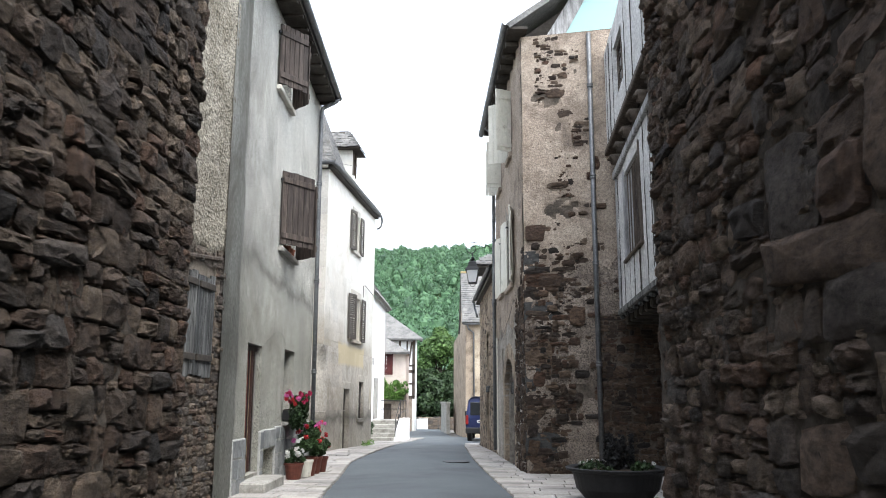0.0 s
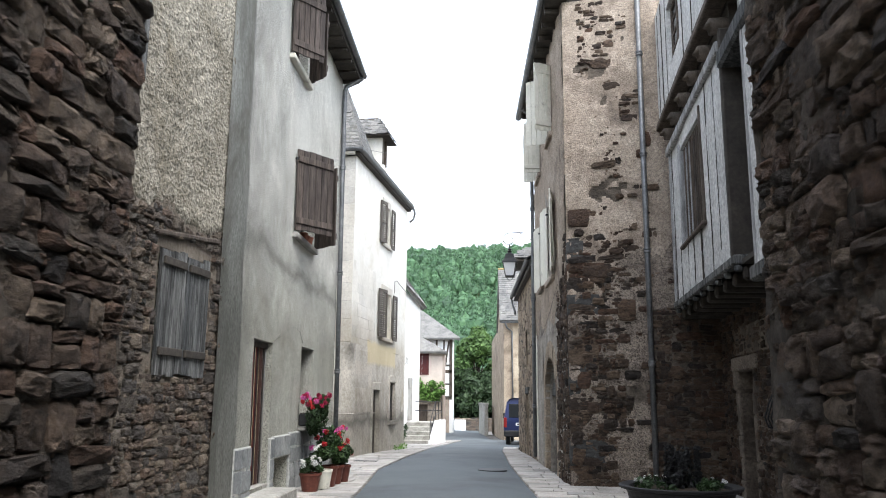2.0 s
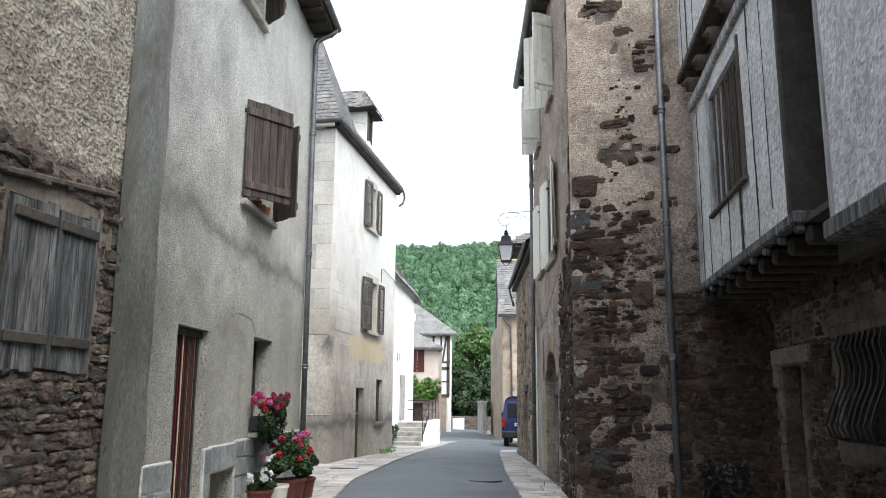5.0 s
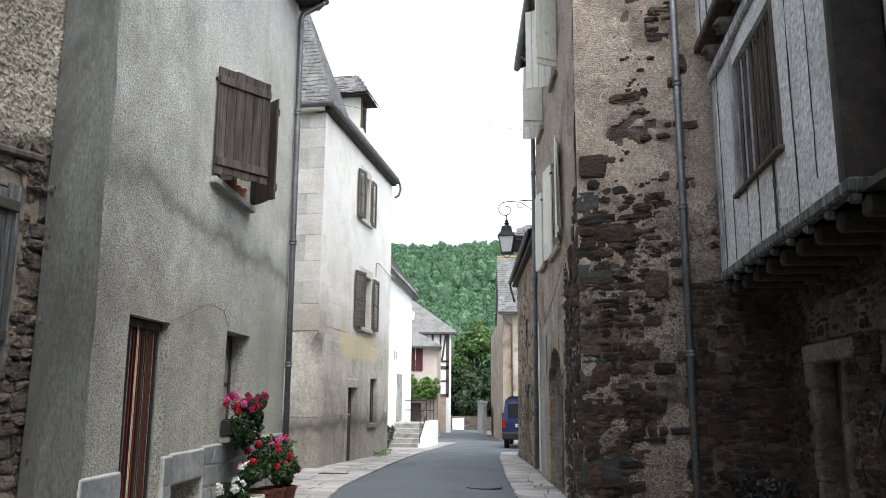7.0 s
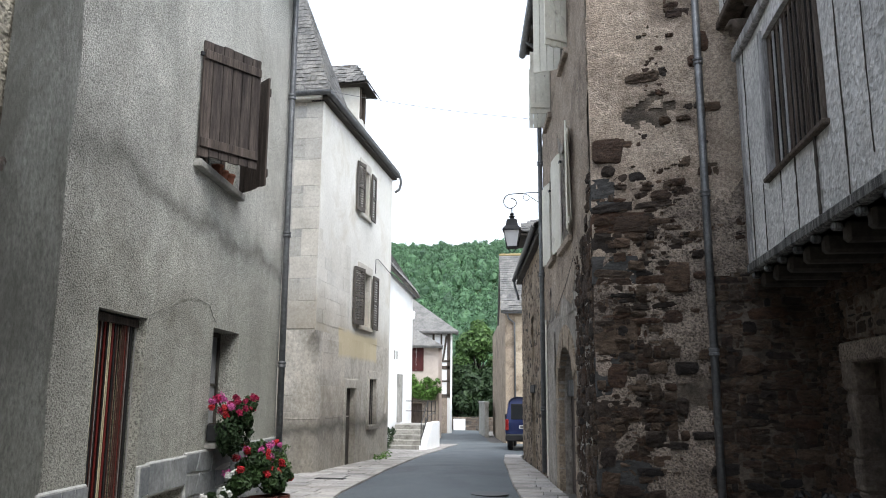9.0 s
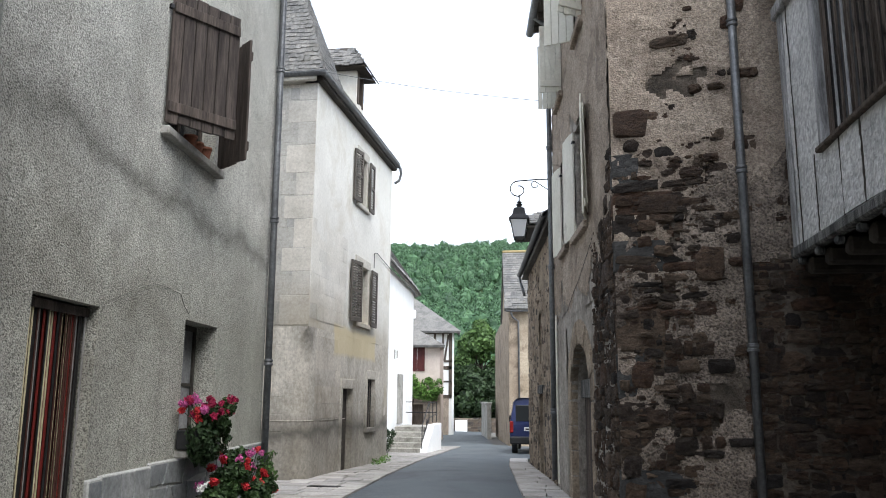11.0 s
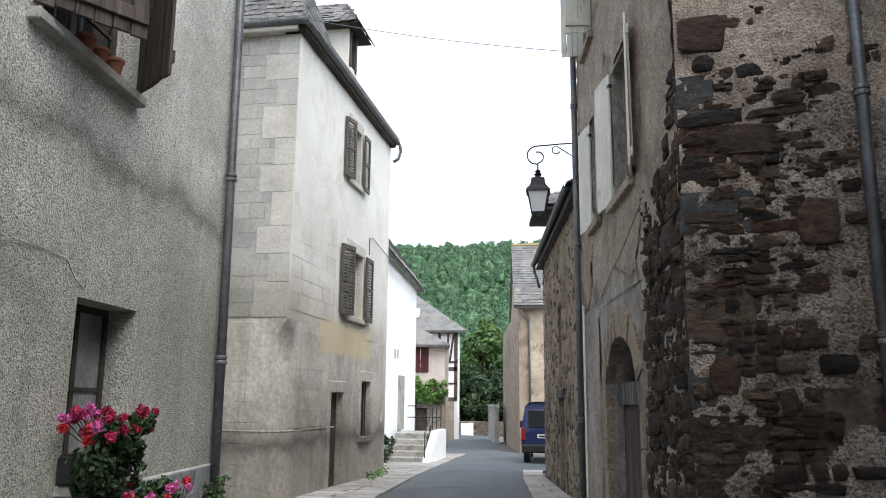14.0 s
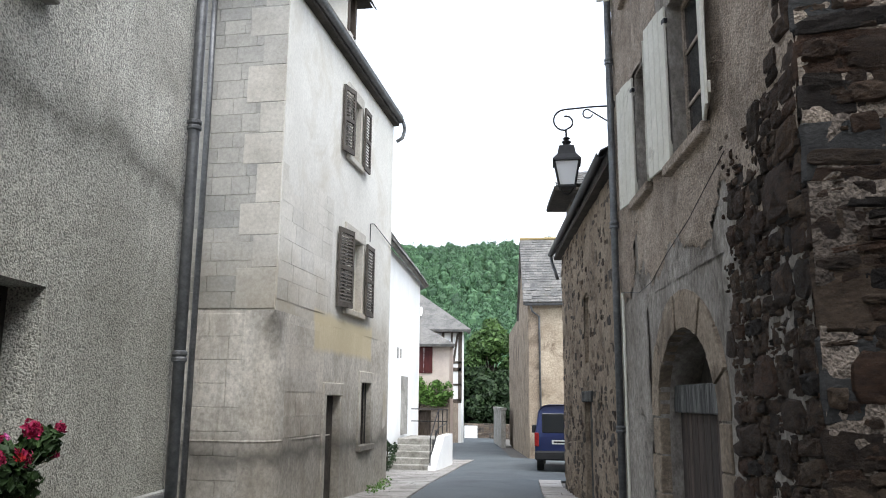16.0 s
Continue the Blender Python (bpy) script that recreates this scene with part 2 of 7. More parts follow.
# roughcast and cement band: lower wall darkened in colour for weaker light there
M_ROUGHCAST = surface("grey_roughcast", (0.57, 0.565, 0.505), (0.785, 0.777, 0.708), 0.45, 34, 0.93, 0.9, 42, 0.013, stain=(0.42, 0.405, 0.355), stain_scale=0.45, grain=0.45, pebble=(72, 0.42), streak=(0.46, 0.452, 0.4), band=((0.19, 0.19, 0.165), 3.45), soot_shade=((0.17, 0.164, 0.145), 9.8, 15.6), damp_shade=((0.62, 0.615, 0.58), 1.8, 4.8))
M_SMOOTHCEM = surface("smooth_cement_band", (0.36, 0.362, 0.33), (0.56, 0.562, 0.52), 0.6, 30, 0.9, 0.8, 16, 0.02, stain=(0.2, 0.196, 0.17), stain_scale=0.8, stain_at=(0.46, 0.66), stretch=(1, 1, 0.6), streak=(0.2, 0.19, 0.165), grain=0.5, damp_shade=((0.55, 0.55, 0.53), 2.0, 5.5))
M_CREAM = surface("cream_limewash", (0.62, 0.605, 0.555), (0.75, 0.735, 0.685), 0.6, 18, 0.92, 0.3, 14, 0.008, stain=(0.55, 0.515, 0.44), stain_scale=0.6, grain=0.14, damp_shade=((0.66, 0.62, 0.56), 2.6, 4.6), paint=((0.60, 0.51, 0.32), 24.0, 27.65, 2.46, 3.16))
M_ASHLAR = surface("pale_ashlar", (0.40, 0.38, 0.34), (0.55, 0.53, 0.485), 1.2, 20, 0.9, 0.3, 24, 0.008, rand=0.16, grain=0.22, damp_shade=((0.78, 0.73, 0.66), 2.6, 4.8))
M_DAMP = surface("damp_grey_render", (0.45, 0.415, 0.355), (0.64, 0.6, 0.53), 0.9, 16, 0.92, 0.6, 18, 0.015, stain=(0.27, 0.238, 0.19), stain_scale=1.0, stain_at=(0.5, 0.74), grain=0.4, stretch=(1, 1, 0.8), streak=(0.3, 0.27, 0.225), band=((0.15, 0.14, 0.122), 0.75), spot=((0.055, 0.048, 0.042), (-5.3, 22.45, 2.72), 0.98), damp_shade=((0.56, 0.55, 0.535), 0.2, 2.9), paint=((0.60, 0.51, 0.32), 24.0, 27.65, 2.46, 3.16))
M_WHITE = surface("white_limewash", (0.74, 0.74, 0.72), (0.84, 0.84, 0.82), 0.7, 18, 0.92, 0.25, 14, 0.008, grain=0.08)
M_PLASTER_OLD = surface("old_pink_plaster", (0.305, 0.243, 0.19), (0.485, 0.404, 0.326), 1.6, 22, 0.95, 1.0, 16, 0.03, stain=(0.17, 0.135, 0.108), stain_scale=1.1, stain_at=(0.5, 0.68), grain=0.5, pebble=(52, 0.72))
M_PLASTER_BROWN = surface("dark_brown_plaster", (0.15, 0.123, 0.1), (0.32, 0.265, 0.218), 1.8, 22, 0.95, 1.0, 16, 0.03, stain=(0.09, 0.072, 0.06), stain_scale=1.4, grain=0.5, pebble=(40, 0.5))
# brown plaster darkened in colour for the shade under the jetty
M_PLASTER_SHADE = surface("shaded_brown_plaster", (0.11, 0.088, 0.07), (0.26, 0.215, 0.175), 1.8, 22, 0.95, 1.0, 16, 0.06, stain=(0.06, 0.05, 0.042), stain_scale=1.4, grain=0.55)
M_PLASTER_GREY = surface("old_grey_plaster", (0.26, 0.232, 0.2), (0.47, 0.43, 0.38), 1.4, 20, 0.95, 1.0, 18, 0.05, stain=(0.10, 0.085, 0.07), stain_scale=1.2, grain=0.5, stretch=(1, 1, 0.6), streak=(0.11, 0.095, 0.08))
M_JETTY = surface("pale_daub_plaster", (0.48, 0.48, 0.465), (0.66, 0.655, 0.635), 2.5, 34, 0.94, 1.0, 16, 0.03, stain=(0.36, 0.355, 0.335), stain_scale=1.6, stain_at=(0.54, 0.74), grain=0.35, pebble=(17, 0.78), stretch=(1, 1, 0.5))
M_WOOD_GREY = surface("weathered_grey_wood", (0.022, 0.024, 0.025), (0.23, 0.235, 0.23), 1.8, 10, 0.85, 1.0, 9, 0.02, stretch=(7, 7, 0.5), rand=0.3, grain=0.75, stain=(0.03, 0.03, 0.03), stain_scale=2.2, stain_at=(0.5, 0.6))
M_WOOD_BROWN = surface("weathered_brown_wood", (0.03, 0.023, 0.02), (0.125, 0.1, 0.086), 1.6, 9, 0.8, 0.8, 9, 0.012, stretch=(6, 6, 0.45), rand=0.2, grain=0.6)
M_LIMEWOOD = surface("limewashed_timber", (0.12, 0.118, 0.115), (0.46, 0.455, 0.45), 3, 30, 0.88, 0.7, 30, 0.01, stretch=(5, 5, 0.6), grain=0.4)
M_TIMBER = surface("dark_oak_timber", (0.045, 0.034, 0.027), (0.13, 0.105, 0.085), 3, 30, 0.85, 0.7, 30, 0.012, stretch=(4, 4, 0.8), rand=0.15)
M_RED = surface("dark_red_paint", (0.055, 0.01, 0.01), (0.1, 0.02, 0.018), 3, 30, 0.6, 0.2, 30, 0.004)
M_SLATE = surface("stone_slate", (0.105, 0.105, 0.102), (0.22, 0.216, 0.206), 2, 18, 0.7, 0.8, 30, 0.012, rand=0.22, stain=(0.12, 0.115, 0.095), stain_scale=2.0, stain_at=(0.55, 0.7), grain=0.5)
M_SLATE_I = surface("stone_slate_loose", (0.105, 0.105, 0.102), (0.22, 0.216, 0.206), 2, 18, 0.7, 0.8, 30, 0.012, rand=0.22, island=True, grain=0.5)
M_ZINC = surface("grey_zinc", (0.12, 0.125, 0.13), (0.2, 0.205, 0.21), 3, 20, 0.5, 0.1, 20, 0.003, metal=0.6)
# dark eave boards; also painted shade at the back of recesses and openings
M_DARKWOOD = surface("dark_boards_and_shade", (0.03, 0.026, 0.022), (0.07, 0.06, 0.05), 3, 20, 0.85, 0.4, 20, 0.006)
M_IRON = surface("black_iron", (0.012, 0.012, 0.013), (0.03, 0.03, 0.032), 8, 30, 0.5, 0.15, 30, 0.002)
M_ASPHALT = surface("asphalt", (0.078, 0.092, 0.099), (0.106, 0.122, 0.129), 0.5, 120, 0.72, 0.6, 140, 0.006, stain=(0.055, 0.06, 0.066), stain_scale=0.4, grain=0.4)
M_PAVE = surface("pale_paving", (0.30, 0.285, 0.265), (0.44, 0.42, 0.4), 1.2, 24, 0.85, 0.4, 30, 0.006, rand=0.2, stain=(0.2, 0.19, 0.17), stain_scale=0.9)
M_JOINT = surface("paving_joint", (0.10, 0.095, 0.085), (0.17, 0.16, 0.145), 3, 30, 0.95, 0.5, 40, 0.006)
M_CONCRETE = surface("worn_concrete", (0.26, 0.25, 0.225), (0.42, 0.405, 0.37), 2, 20, 0.9, 0.5, 24, 0.01, stain=(0.14, 0.135, 0.115), stain_scale=1.5)
M_SHUT_WHITE = surface("cream_painted_wood", (0.56, 0.54, 0.46), (0.68, 0.66, 0.58), 2, 20, 0.7, 0.3, 24, 0.004, stain=(0.3, 0.27, 0.22), stain_scale=2.2, stain_at=(0.58, 0.72), grain=0.12)
M_GRASS = surface("grass_ground", (0.04, 0.06, 0.02), (0.09, 0.11, 0.04), 0.2, 3, 0.95, 0.5, 6, 0.05)


def glass_like(name, tint=(0.02, 0.022, 0.024), rough=0.08):
    m = bpy.data.materials.new(name)
    m.use_nodes = True
    b = m.node_tree.nodes["Principled BSDF"]
    b.inputs["Base Color"].default_value, b.inputs["Roughness"].default_value = (*tint, 1), rough
    return m


M_GLASS = glass_like("window_glass")


def leaf_mat(name, a, b, rand=0.3):
    m = surface(name, a, b, 0.8, 6, 0.6, 0, rand=rand, island=True, grain=0.25)
    bs = m.node_tree.nodes["Principled BSDF"]
    bs.inputs["Subsurface Weight"].default_value = 0.0
    return m


M_LEAF = leaf_mat("tree_leaf", (0.035, 0.075, 0.018), (0.075, 0.14, 0.035))
M_LEAF_VINE = leaf_mat("vine_leaf", (0.07, 0.15, 0.028), (0.13, 0.25, 0.055))
# darker leaf copy, with the shade inside foliage put into its colour
M_LEAF_SHADE = leaf_mat("shaded_leaf", (0.012, 0.028, 0.01), (0.032, 0.06, 0.02))
# bluer than the near leaves: some haze of the distance is in this colour
M_FOREST = leaf_mat("hazy_forest_leaf", (0.032, 0.078, 0.042), (0.075, 0.155, 0.07), 0.4)
M_BARK = surface("bark", (0.05, 0.04, 0.03), (0.12, 0.1, 0.08), 3, 20, 0.95, 0.8, 16, 0.03)


# ---- building helpers ----
def bm_new():
    return bmesh.new()


def finish(name, bm, material, smooth=False):
    bmesh.ops.recalc_face_normals(bm, faces=bm.faces)
    me = bpy.data.meshes.new(name)
    bm.to_mesh(me)
    bm.free()
    me.materials.append(material)
    if smooth:
        me.polygons.foreach_set("use_smooth", [True] * len(me.polygons))
    return me


def part(name, bm, material, parent=None, label="", smooth=False, at=None):
    ob = new(name, finish(name, bm, material, smooth))
    if parent:
        ob.parent = parent
    if at:
        ob.matrix_basis = at
    return tagged(ob, label)


def base(name, m, label, category, group="", kind=""):
    ob = new(name)
    ob.empty_display_size = 0.2
    ob.matrix_basis = m
    return tagged(ob, label, category, group, kind)


def box(bm, x0, x1, y0, y1, z0, z1, bev=0.0):
    r = bmesh.ops.create_cube(bm, size=1.0)
    for v in r["verts"]:
        v.co = Vector(((x0 + x1) / 2 + v.co.x * (x1 - x0), (y0 + y1) / 2 + v.co.y * (y1 - y0), (z0 + z1) / 2 + v.co.z * (z1 - z0)))
    if bev:
        es = list({e for v in r["verts"] for e in v.link_edges})
        bmesh.ops.bevel(bm, geom=es, offset=bev, segments=1, affect="EDGES")
    return bm


def slab(x0, x1, y0, y1, z0, z1, bev=0.0):
    return box(bm_new(), x0, x1, y0, y1, z0, z1, bev)


def tube(bm, pts, r, seg=10, caps=True):
    pts = [Vector(p) for p in pts]
    rings, prev = [], None
    for i, p in enumerate(pts):
        d = (pts[min(i + 1, len(pts) - 1)] - pts[max(i - 1, 0)]).normalized()
        side = d.cross(Vector((0, 0, 1))) if prev is None else prev - d * prev.dot(d)
        if side.length < 1e-4:
            side = Vector((1, 0, 0))
        side.normalize()
        prev = side
        up = side.cross(d)
        rr = r[i] if isinstance(r, (list, tuple)) else r
        rings.append([bm.verts.new(p + (side * math.cos(a) + up * math.sin(a)) * rr) for a in [2 * math.pi * k / seg for k in range(seg)]])
    for a, b in zip(rings, rings[1:]):
        for k in range(seg):
            bm.faces.new((a[k], a[(k + 1) % seg], b[(k + 1) % seg], b[k]))
    if caps:
        bm.faces.new(rings[0][::-1])
        bm.faces.new(rings[-1])
    return bm


def lathe(bm, prof, seg=20, cx=0.0, cy=0.0):
    rings = [[bm.verts.new((cx + r * math.cos(2 * math.pi * k / seg), cy + r * math.sin(2 * math.pi * k / seg), z)) for k in range(seg)] for r, z in prof]
    for a, b in zip(rings, rings[1:]):
        for k in range(seg):
            bm.faces.new((a[k], a[(k + 1) % seg], b[(k + 1) % seg], b[k]))
    bm.faces.new(rings[0][::-1])
    bm.faces.new(rings[-1])
    return bm


def prism(bm, poly, h0, h1, axis="z"):
    """A polygon (list of 2D points) pushed from h0 to h1 along an axis."""
    def at(p, h):
        return {"z": (p[0], p[1], h), "y": (p[0], h, p[1]), "x": (h, p[0], p[1])}[axis]
    a = [bm.verts.new(at(p, h0)) for p in poly]
    b = [bm.verts.new(at(p, h1)) for p in poly]
    n = len(poly)
    bm.faces.new(a[::-1])
    bm.faces.new(b)
    for k in range(n):
        bm.faces.new((a[k], a[(k + 1) % n], b[(k + 1) % n], b[k]))
    return bm


def along(p, q, z=0.0):
    """The pose of a facade: x runs from p to q, y goes into the wall, z up; seen from outside p is the left end."""
    return pose(p[0], p[1], z, 0, 0, math.degrees(math.atan2(q[1] - p[1], q[0] - p[0])))


def span(p, q):
    return math.hypot(q[0] - p[0], q[1] - p[1])


def wall_mesh(length, z0, z1, thick, holes=(), step=0.35, wob=0.012, seed=0.0, batter=0.0):
    """A wall with openings (u0, u1, z0, z1) that go through it and an uneven outer face."""
    us, zs = {0.0, length}, {z0, z1}
    for h in holes:
        us |= {h[0], h[1]}
        zs |= {h[2], h[3]}
    def refine(vals):
        vals = sorted(vals)
        out = []
        for a, b in zip(vals, vals[1:]):
            n = max(1, round((b - a) / step))
            out += [a + (b - a) * k / n for k in range(n)]
        return out + [vals[-1]]
    us, zs = refine(us), refine(zs)
    bm = bm_new()
    def solid(i, j):
        if i < 0 or j < 0 or i >= len(us) - 1 or j >= len(zs) - 1:
            return False
        u, z = (us[i] + us[i + 1]) / 2, (zs[j] + zs[j + 1]) / 2
        return not any(h[0] < u < h[1] and h[2] < z < h[3] for h in holes)
    cache = {}
    def vert(i, j, back):
        key = (i, j, back)
        if key not in cache:
            u, z = us[i], zs[j]
            edge = i in (0, len(us) - 1)
            y = thick if back else (0 if edge else wob * noise.noise(Vector((u * 0.9 + seed, z * 0.9, seed)))) + batter * (z - z0)
            cache[key] = bm.verts.new((u, y, z))
        return cache[key]
    for i in range(len(us) - 1):
        for j in range(len(zs) - 1):
            if not solid(i, j):
                continue
            bm.faces.new((vert(i, j, 0), vert(i + 1, j, 0), vert(i + 1, j + 1, 0), vert(i, j + 1, 0)))
            bm.faces.new((vert(i, j, 1), vert(i, j + 1, 1), vert(i + 1, j + 1, 1), vert(i + 1, j, 1)))
            for di, dj, a, b in ((-1, 0, (i, j), (i, j + 1)), (1, 0, (i + 1, j), (i + 1, j + 1)), (0, -1, (i, j), (i + 1, j)), (0, 1, (i, j + 1), (i + 1, j + 1))):
                if not solid(i + di, j + dj):
                    bm.faces.new((vert(*a, 0), vert(*b, 0), vert(*b, 1), vert(*a, 1)))
    return bm


def gz(y):
    """The street's height: level at first, then gently falling."""
    return float(np.interp(y, [-50, 12, 16, 24, 30, 36, 45, 76, 90], [0, 0, -0.07, -0.12, -0.24, -0.42, -0.6, -1.3, -1.5]))


# ---- stones, slates and other pieces ----
def stone_mesh(k):
    """A rough rubble block, one unit wide and high, bulging one unit out of the wall (towards -y)."""
    rnd = random.Random(100 + k)
    n = 9
    bm = bm_new()
    pw = rnd.uniform(0.32, 0.62)
    outline = []
    for i in range(n):
        a = 2 * math.pi * (i + rnd.uniform(-0.25, 0.25)) / n
        c, s = math.cos(a), math.sin(a)
        r = rnd.uniform(0.84, 1.08)
        outline.append((0.5 * r * math.copysign(abs(c) ** pw, c), 0.5 * r * math.copysign(abs(s) ** pw, s)))
    tx, tz = rnd.uniform(-0.35, 0.35), rnd.uniform(-0.35, 0.35)
    rings = []
    for sc, d in ((1.02, 0.5), (0.99, -0.42), (0.9, -0.76), (0.55, -0.92)):
        ring = []
        for x, z in outline:
            jit = 0 if d > 0 else rnd.uniform(-0.24, 0.24)
            ring.append(bm.verts.new((x * sc, d + jit + (tx * x + tz * z if d < 0 else 0), z * sc)))
        rings.append(ring)
    for a, b in zip(rings, rings[1:]):
        for i in range(n):
            bm.faces.new((a[i], a[(i + 1) % n], b[(i + 1) % n], b[i]))
    c = bm.verts.new((rnd.uniform(-0.15, 0.15), -0.95 + rnd.uniform(-0.2, 0.12), rnd.uniform(-0.15, 0.15)))
    for i in range(n):
        bm.faces.new((rings[-1][i], rings[-1][(i + 1) % n], c))
    return bm


def split_rects(u0, u1, z0, z1, rnd, mean_h, out, aspect=2.6):
    w, h = u1 - u0, z1 - z0
    limit_h = mean_h * rnd.choice((0.7, 0.9, 1.2, 1.5, 2.0))
    limit_w = mean_h * aspect * rnd.choice((0.6, 0.9, 1.2, 1.8))
    if h > limit_h * 1.3 and (h * aspect > w * 0.9 or w < limit_w):
        c = z0 + h * rnd.uniform(0.35, 0.65)
        split_rects(u0, u1, z0, c, rnd, mean_h, out, aspect)
        split_rects(u0, u1, c, z1, rnd, mean_h, out, aspect)
    elif w > limit_w:
        c = u0 + w * rnd.uniform(0.3, 0.7)
        split_rects(u0, c, z0, z1, rnd, mean_h, out, aspect)
        split_rects(c, u1, z0, z1, rnd, mean_h, out, aspect)
    else:
        out.append(((u0 + u1) / 2, (z0 + z1) / 2, w, h))


STONES = {}


def stone_data(material):
    if material.name not in STONES:
        STONES[material.name] = [finish("stone", stone_mesh(k), material) for k in range(22)]
    return STONES[material.name]


def merged(name, items, material, parent, label, smooth=False, kind="stuff"):
    """Joins (mesh, matrix) pairs into one object."""
    verts, faces, off = [], [], 0
    for me, m in items:
        n = len(me.vertices)
        co = np.empty(n * 3)
        me.vertices.foreach_get("co", co)
        mm = np.array(m)
        verts.append(co.reshape(-1, 3) @ mm[:3, :3].T + mm[:3, 3])
        faces += [[v + off for v in p.vertices] for p in me.polygons]
        off += n
    me = bpy.data.meshes.new(name)
    me.from_pydata(np.concatenate(verts).tolist() if verts else [], [], faces)
    me.materials.append(material)
    if smooth:
        me.polygons.foreach_set("use_smooth", [True] * len(me.polygons))
    ob = new(name, me)
    ob.parent = parent
    return tagged(ob, label, kind=kind)


def rubble(parent, area, mat_piece, mat_rest, mean_h, seed, near, keep=None, depth=(0.03, 0.08), aspect=2.6, fill=0.98, holes=(), cap=300):
    """Rubble masonry over area (u0, u1, z0, z1) of a facade; the stones nearest to the point near become pieces."""
    rnd = random.Random(seed)
    rects = []
    split_rects(*area, rnd, mean_h, rects, aspect)
    meshes = stone_data(mat_piece)
    items = []
    for u, z, w, h in rects:
        if any(a - 0.02 < u + w * 0.3 and u - w * 0.3 < b + 0.02 and c < z + h * 0.3 and z - h * 0.3 < d for a, b, c, d in holes):
            continue
        if keep and not keep(u, z, rnd):
            continue
        dz = 0.10 * noise.noise(Vector((u * 0.55 + seed, z * 0.4, seed)))
        d = rnd.uniform(*depth)
        m = Matrix.Translation((u, 0.0, z + dz)) @ Matrix.Rotation(rnd.gauss(0, 0.07), 4, "Y") @ Matrix.Diagonal((w * rnd.uniform(fill - 0.04, fill + 0.08), d, h * rnd.uniform(fill - 0.06, fill + 0.1), 1))
        items.append(((u - near[0]) ** 2 + (z - near[1]) ** 2, rnd.randrange(len(meshes)), m))
    items.sort(key=lambda i: i[0])
    for _, k, m in items[:cap]:
        ob = new("stone", meshes[k])
        ob.parent, ob.matrix_basis = parent, m
    if items[cap:]:
        merged("stonework", [(meshes[k], m) for _, k, m in items[cap:]], mat_rest, parent, "rubble stones of the wall further off")


def coat(parent, area, material, label, amp=0.02, base_y=-0.012, step=0.05, seed=0.0, edge=None, freq=5.0):
    """A lumpy skin of mortar or plaster over area (u0, u1, z0, z1); edge(u, z) above 0 keeps it, and the stones break through it."""
    u0, u1, z0, z1 = area
    nu, nz = max(2, round((u1 - u0) / step)), max(2, round((z1 - z0) / step))
    verts, keep = [], []
    for j in range(nz + 1):
        for i in range(nu + 1):
            u, z = u0 + (u1 - u0) * i / nu, z0 + (z1 - z0) * j / nz
            p = Vector((u * freq + seed, z * freq * 1.3, seed))
            n = noise.noise(p) * 0.6 + noise.noise(p * 2.3) * 0.35 + noise.noise(p * 0.3) * 0.4
            e = edge(u, z) if edge else 1.0
            keep.append(e > 0)
            verts.append((u, base_y - amp * n + (0.03 * (1 - min(1.0, e / 0.12)) if edge and e > 0 else 0.0), z))
    faces = []
    for j in range(nz):
        for i in range(nu):
            q = (j * (nu + 1) + i, j * (nu + 1) + i + 1, (j + 1) * (nu + 1) + i + 1, (j + 1) * (nu + 1) + i)
            if all(keep[k] for k in q):
                faces.append(q)
    me = bpy.data.meshes.new("render_coat")
    me.from_pydata(verts, [], faces)
    me.materials.append(material)
    me.polygons.foreach_set("use_smooth", [True] * len(me.polygons))
    ob = new("render_coat", me)
    ob.parent = parent
    return tagged(ob, label)


def slate_mesh(material, round_end=False):
    bm = bm_new()
    end = [(0.5, 0.0), (0.42, -0.1), (0.2, -0.16), (-0.2, -0.16), (-0.42, -0.1), (-0.5, 0.0)] if round_end else [(0.5, 0.0), (0.46, -0.06), (-0.45, -0.05), (-0.5, 0.0)]
    prism(bm, [(-0.5, 1.25), (0.5, 1.25)] + end, -1.0, 0.0)
    return finish("slate", bm, material)


SLATE_PIECE, SLATE_REST = None, None


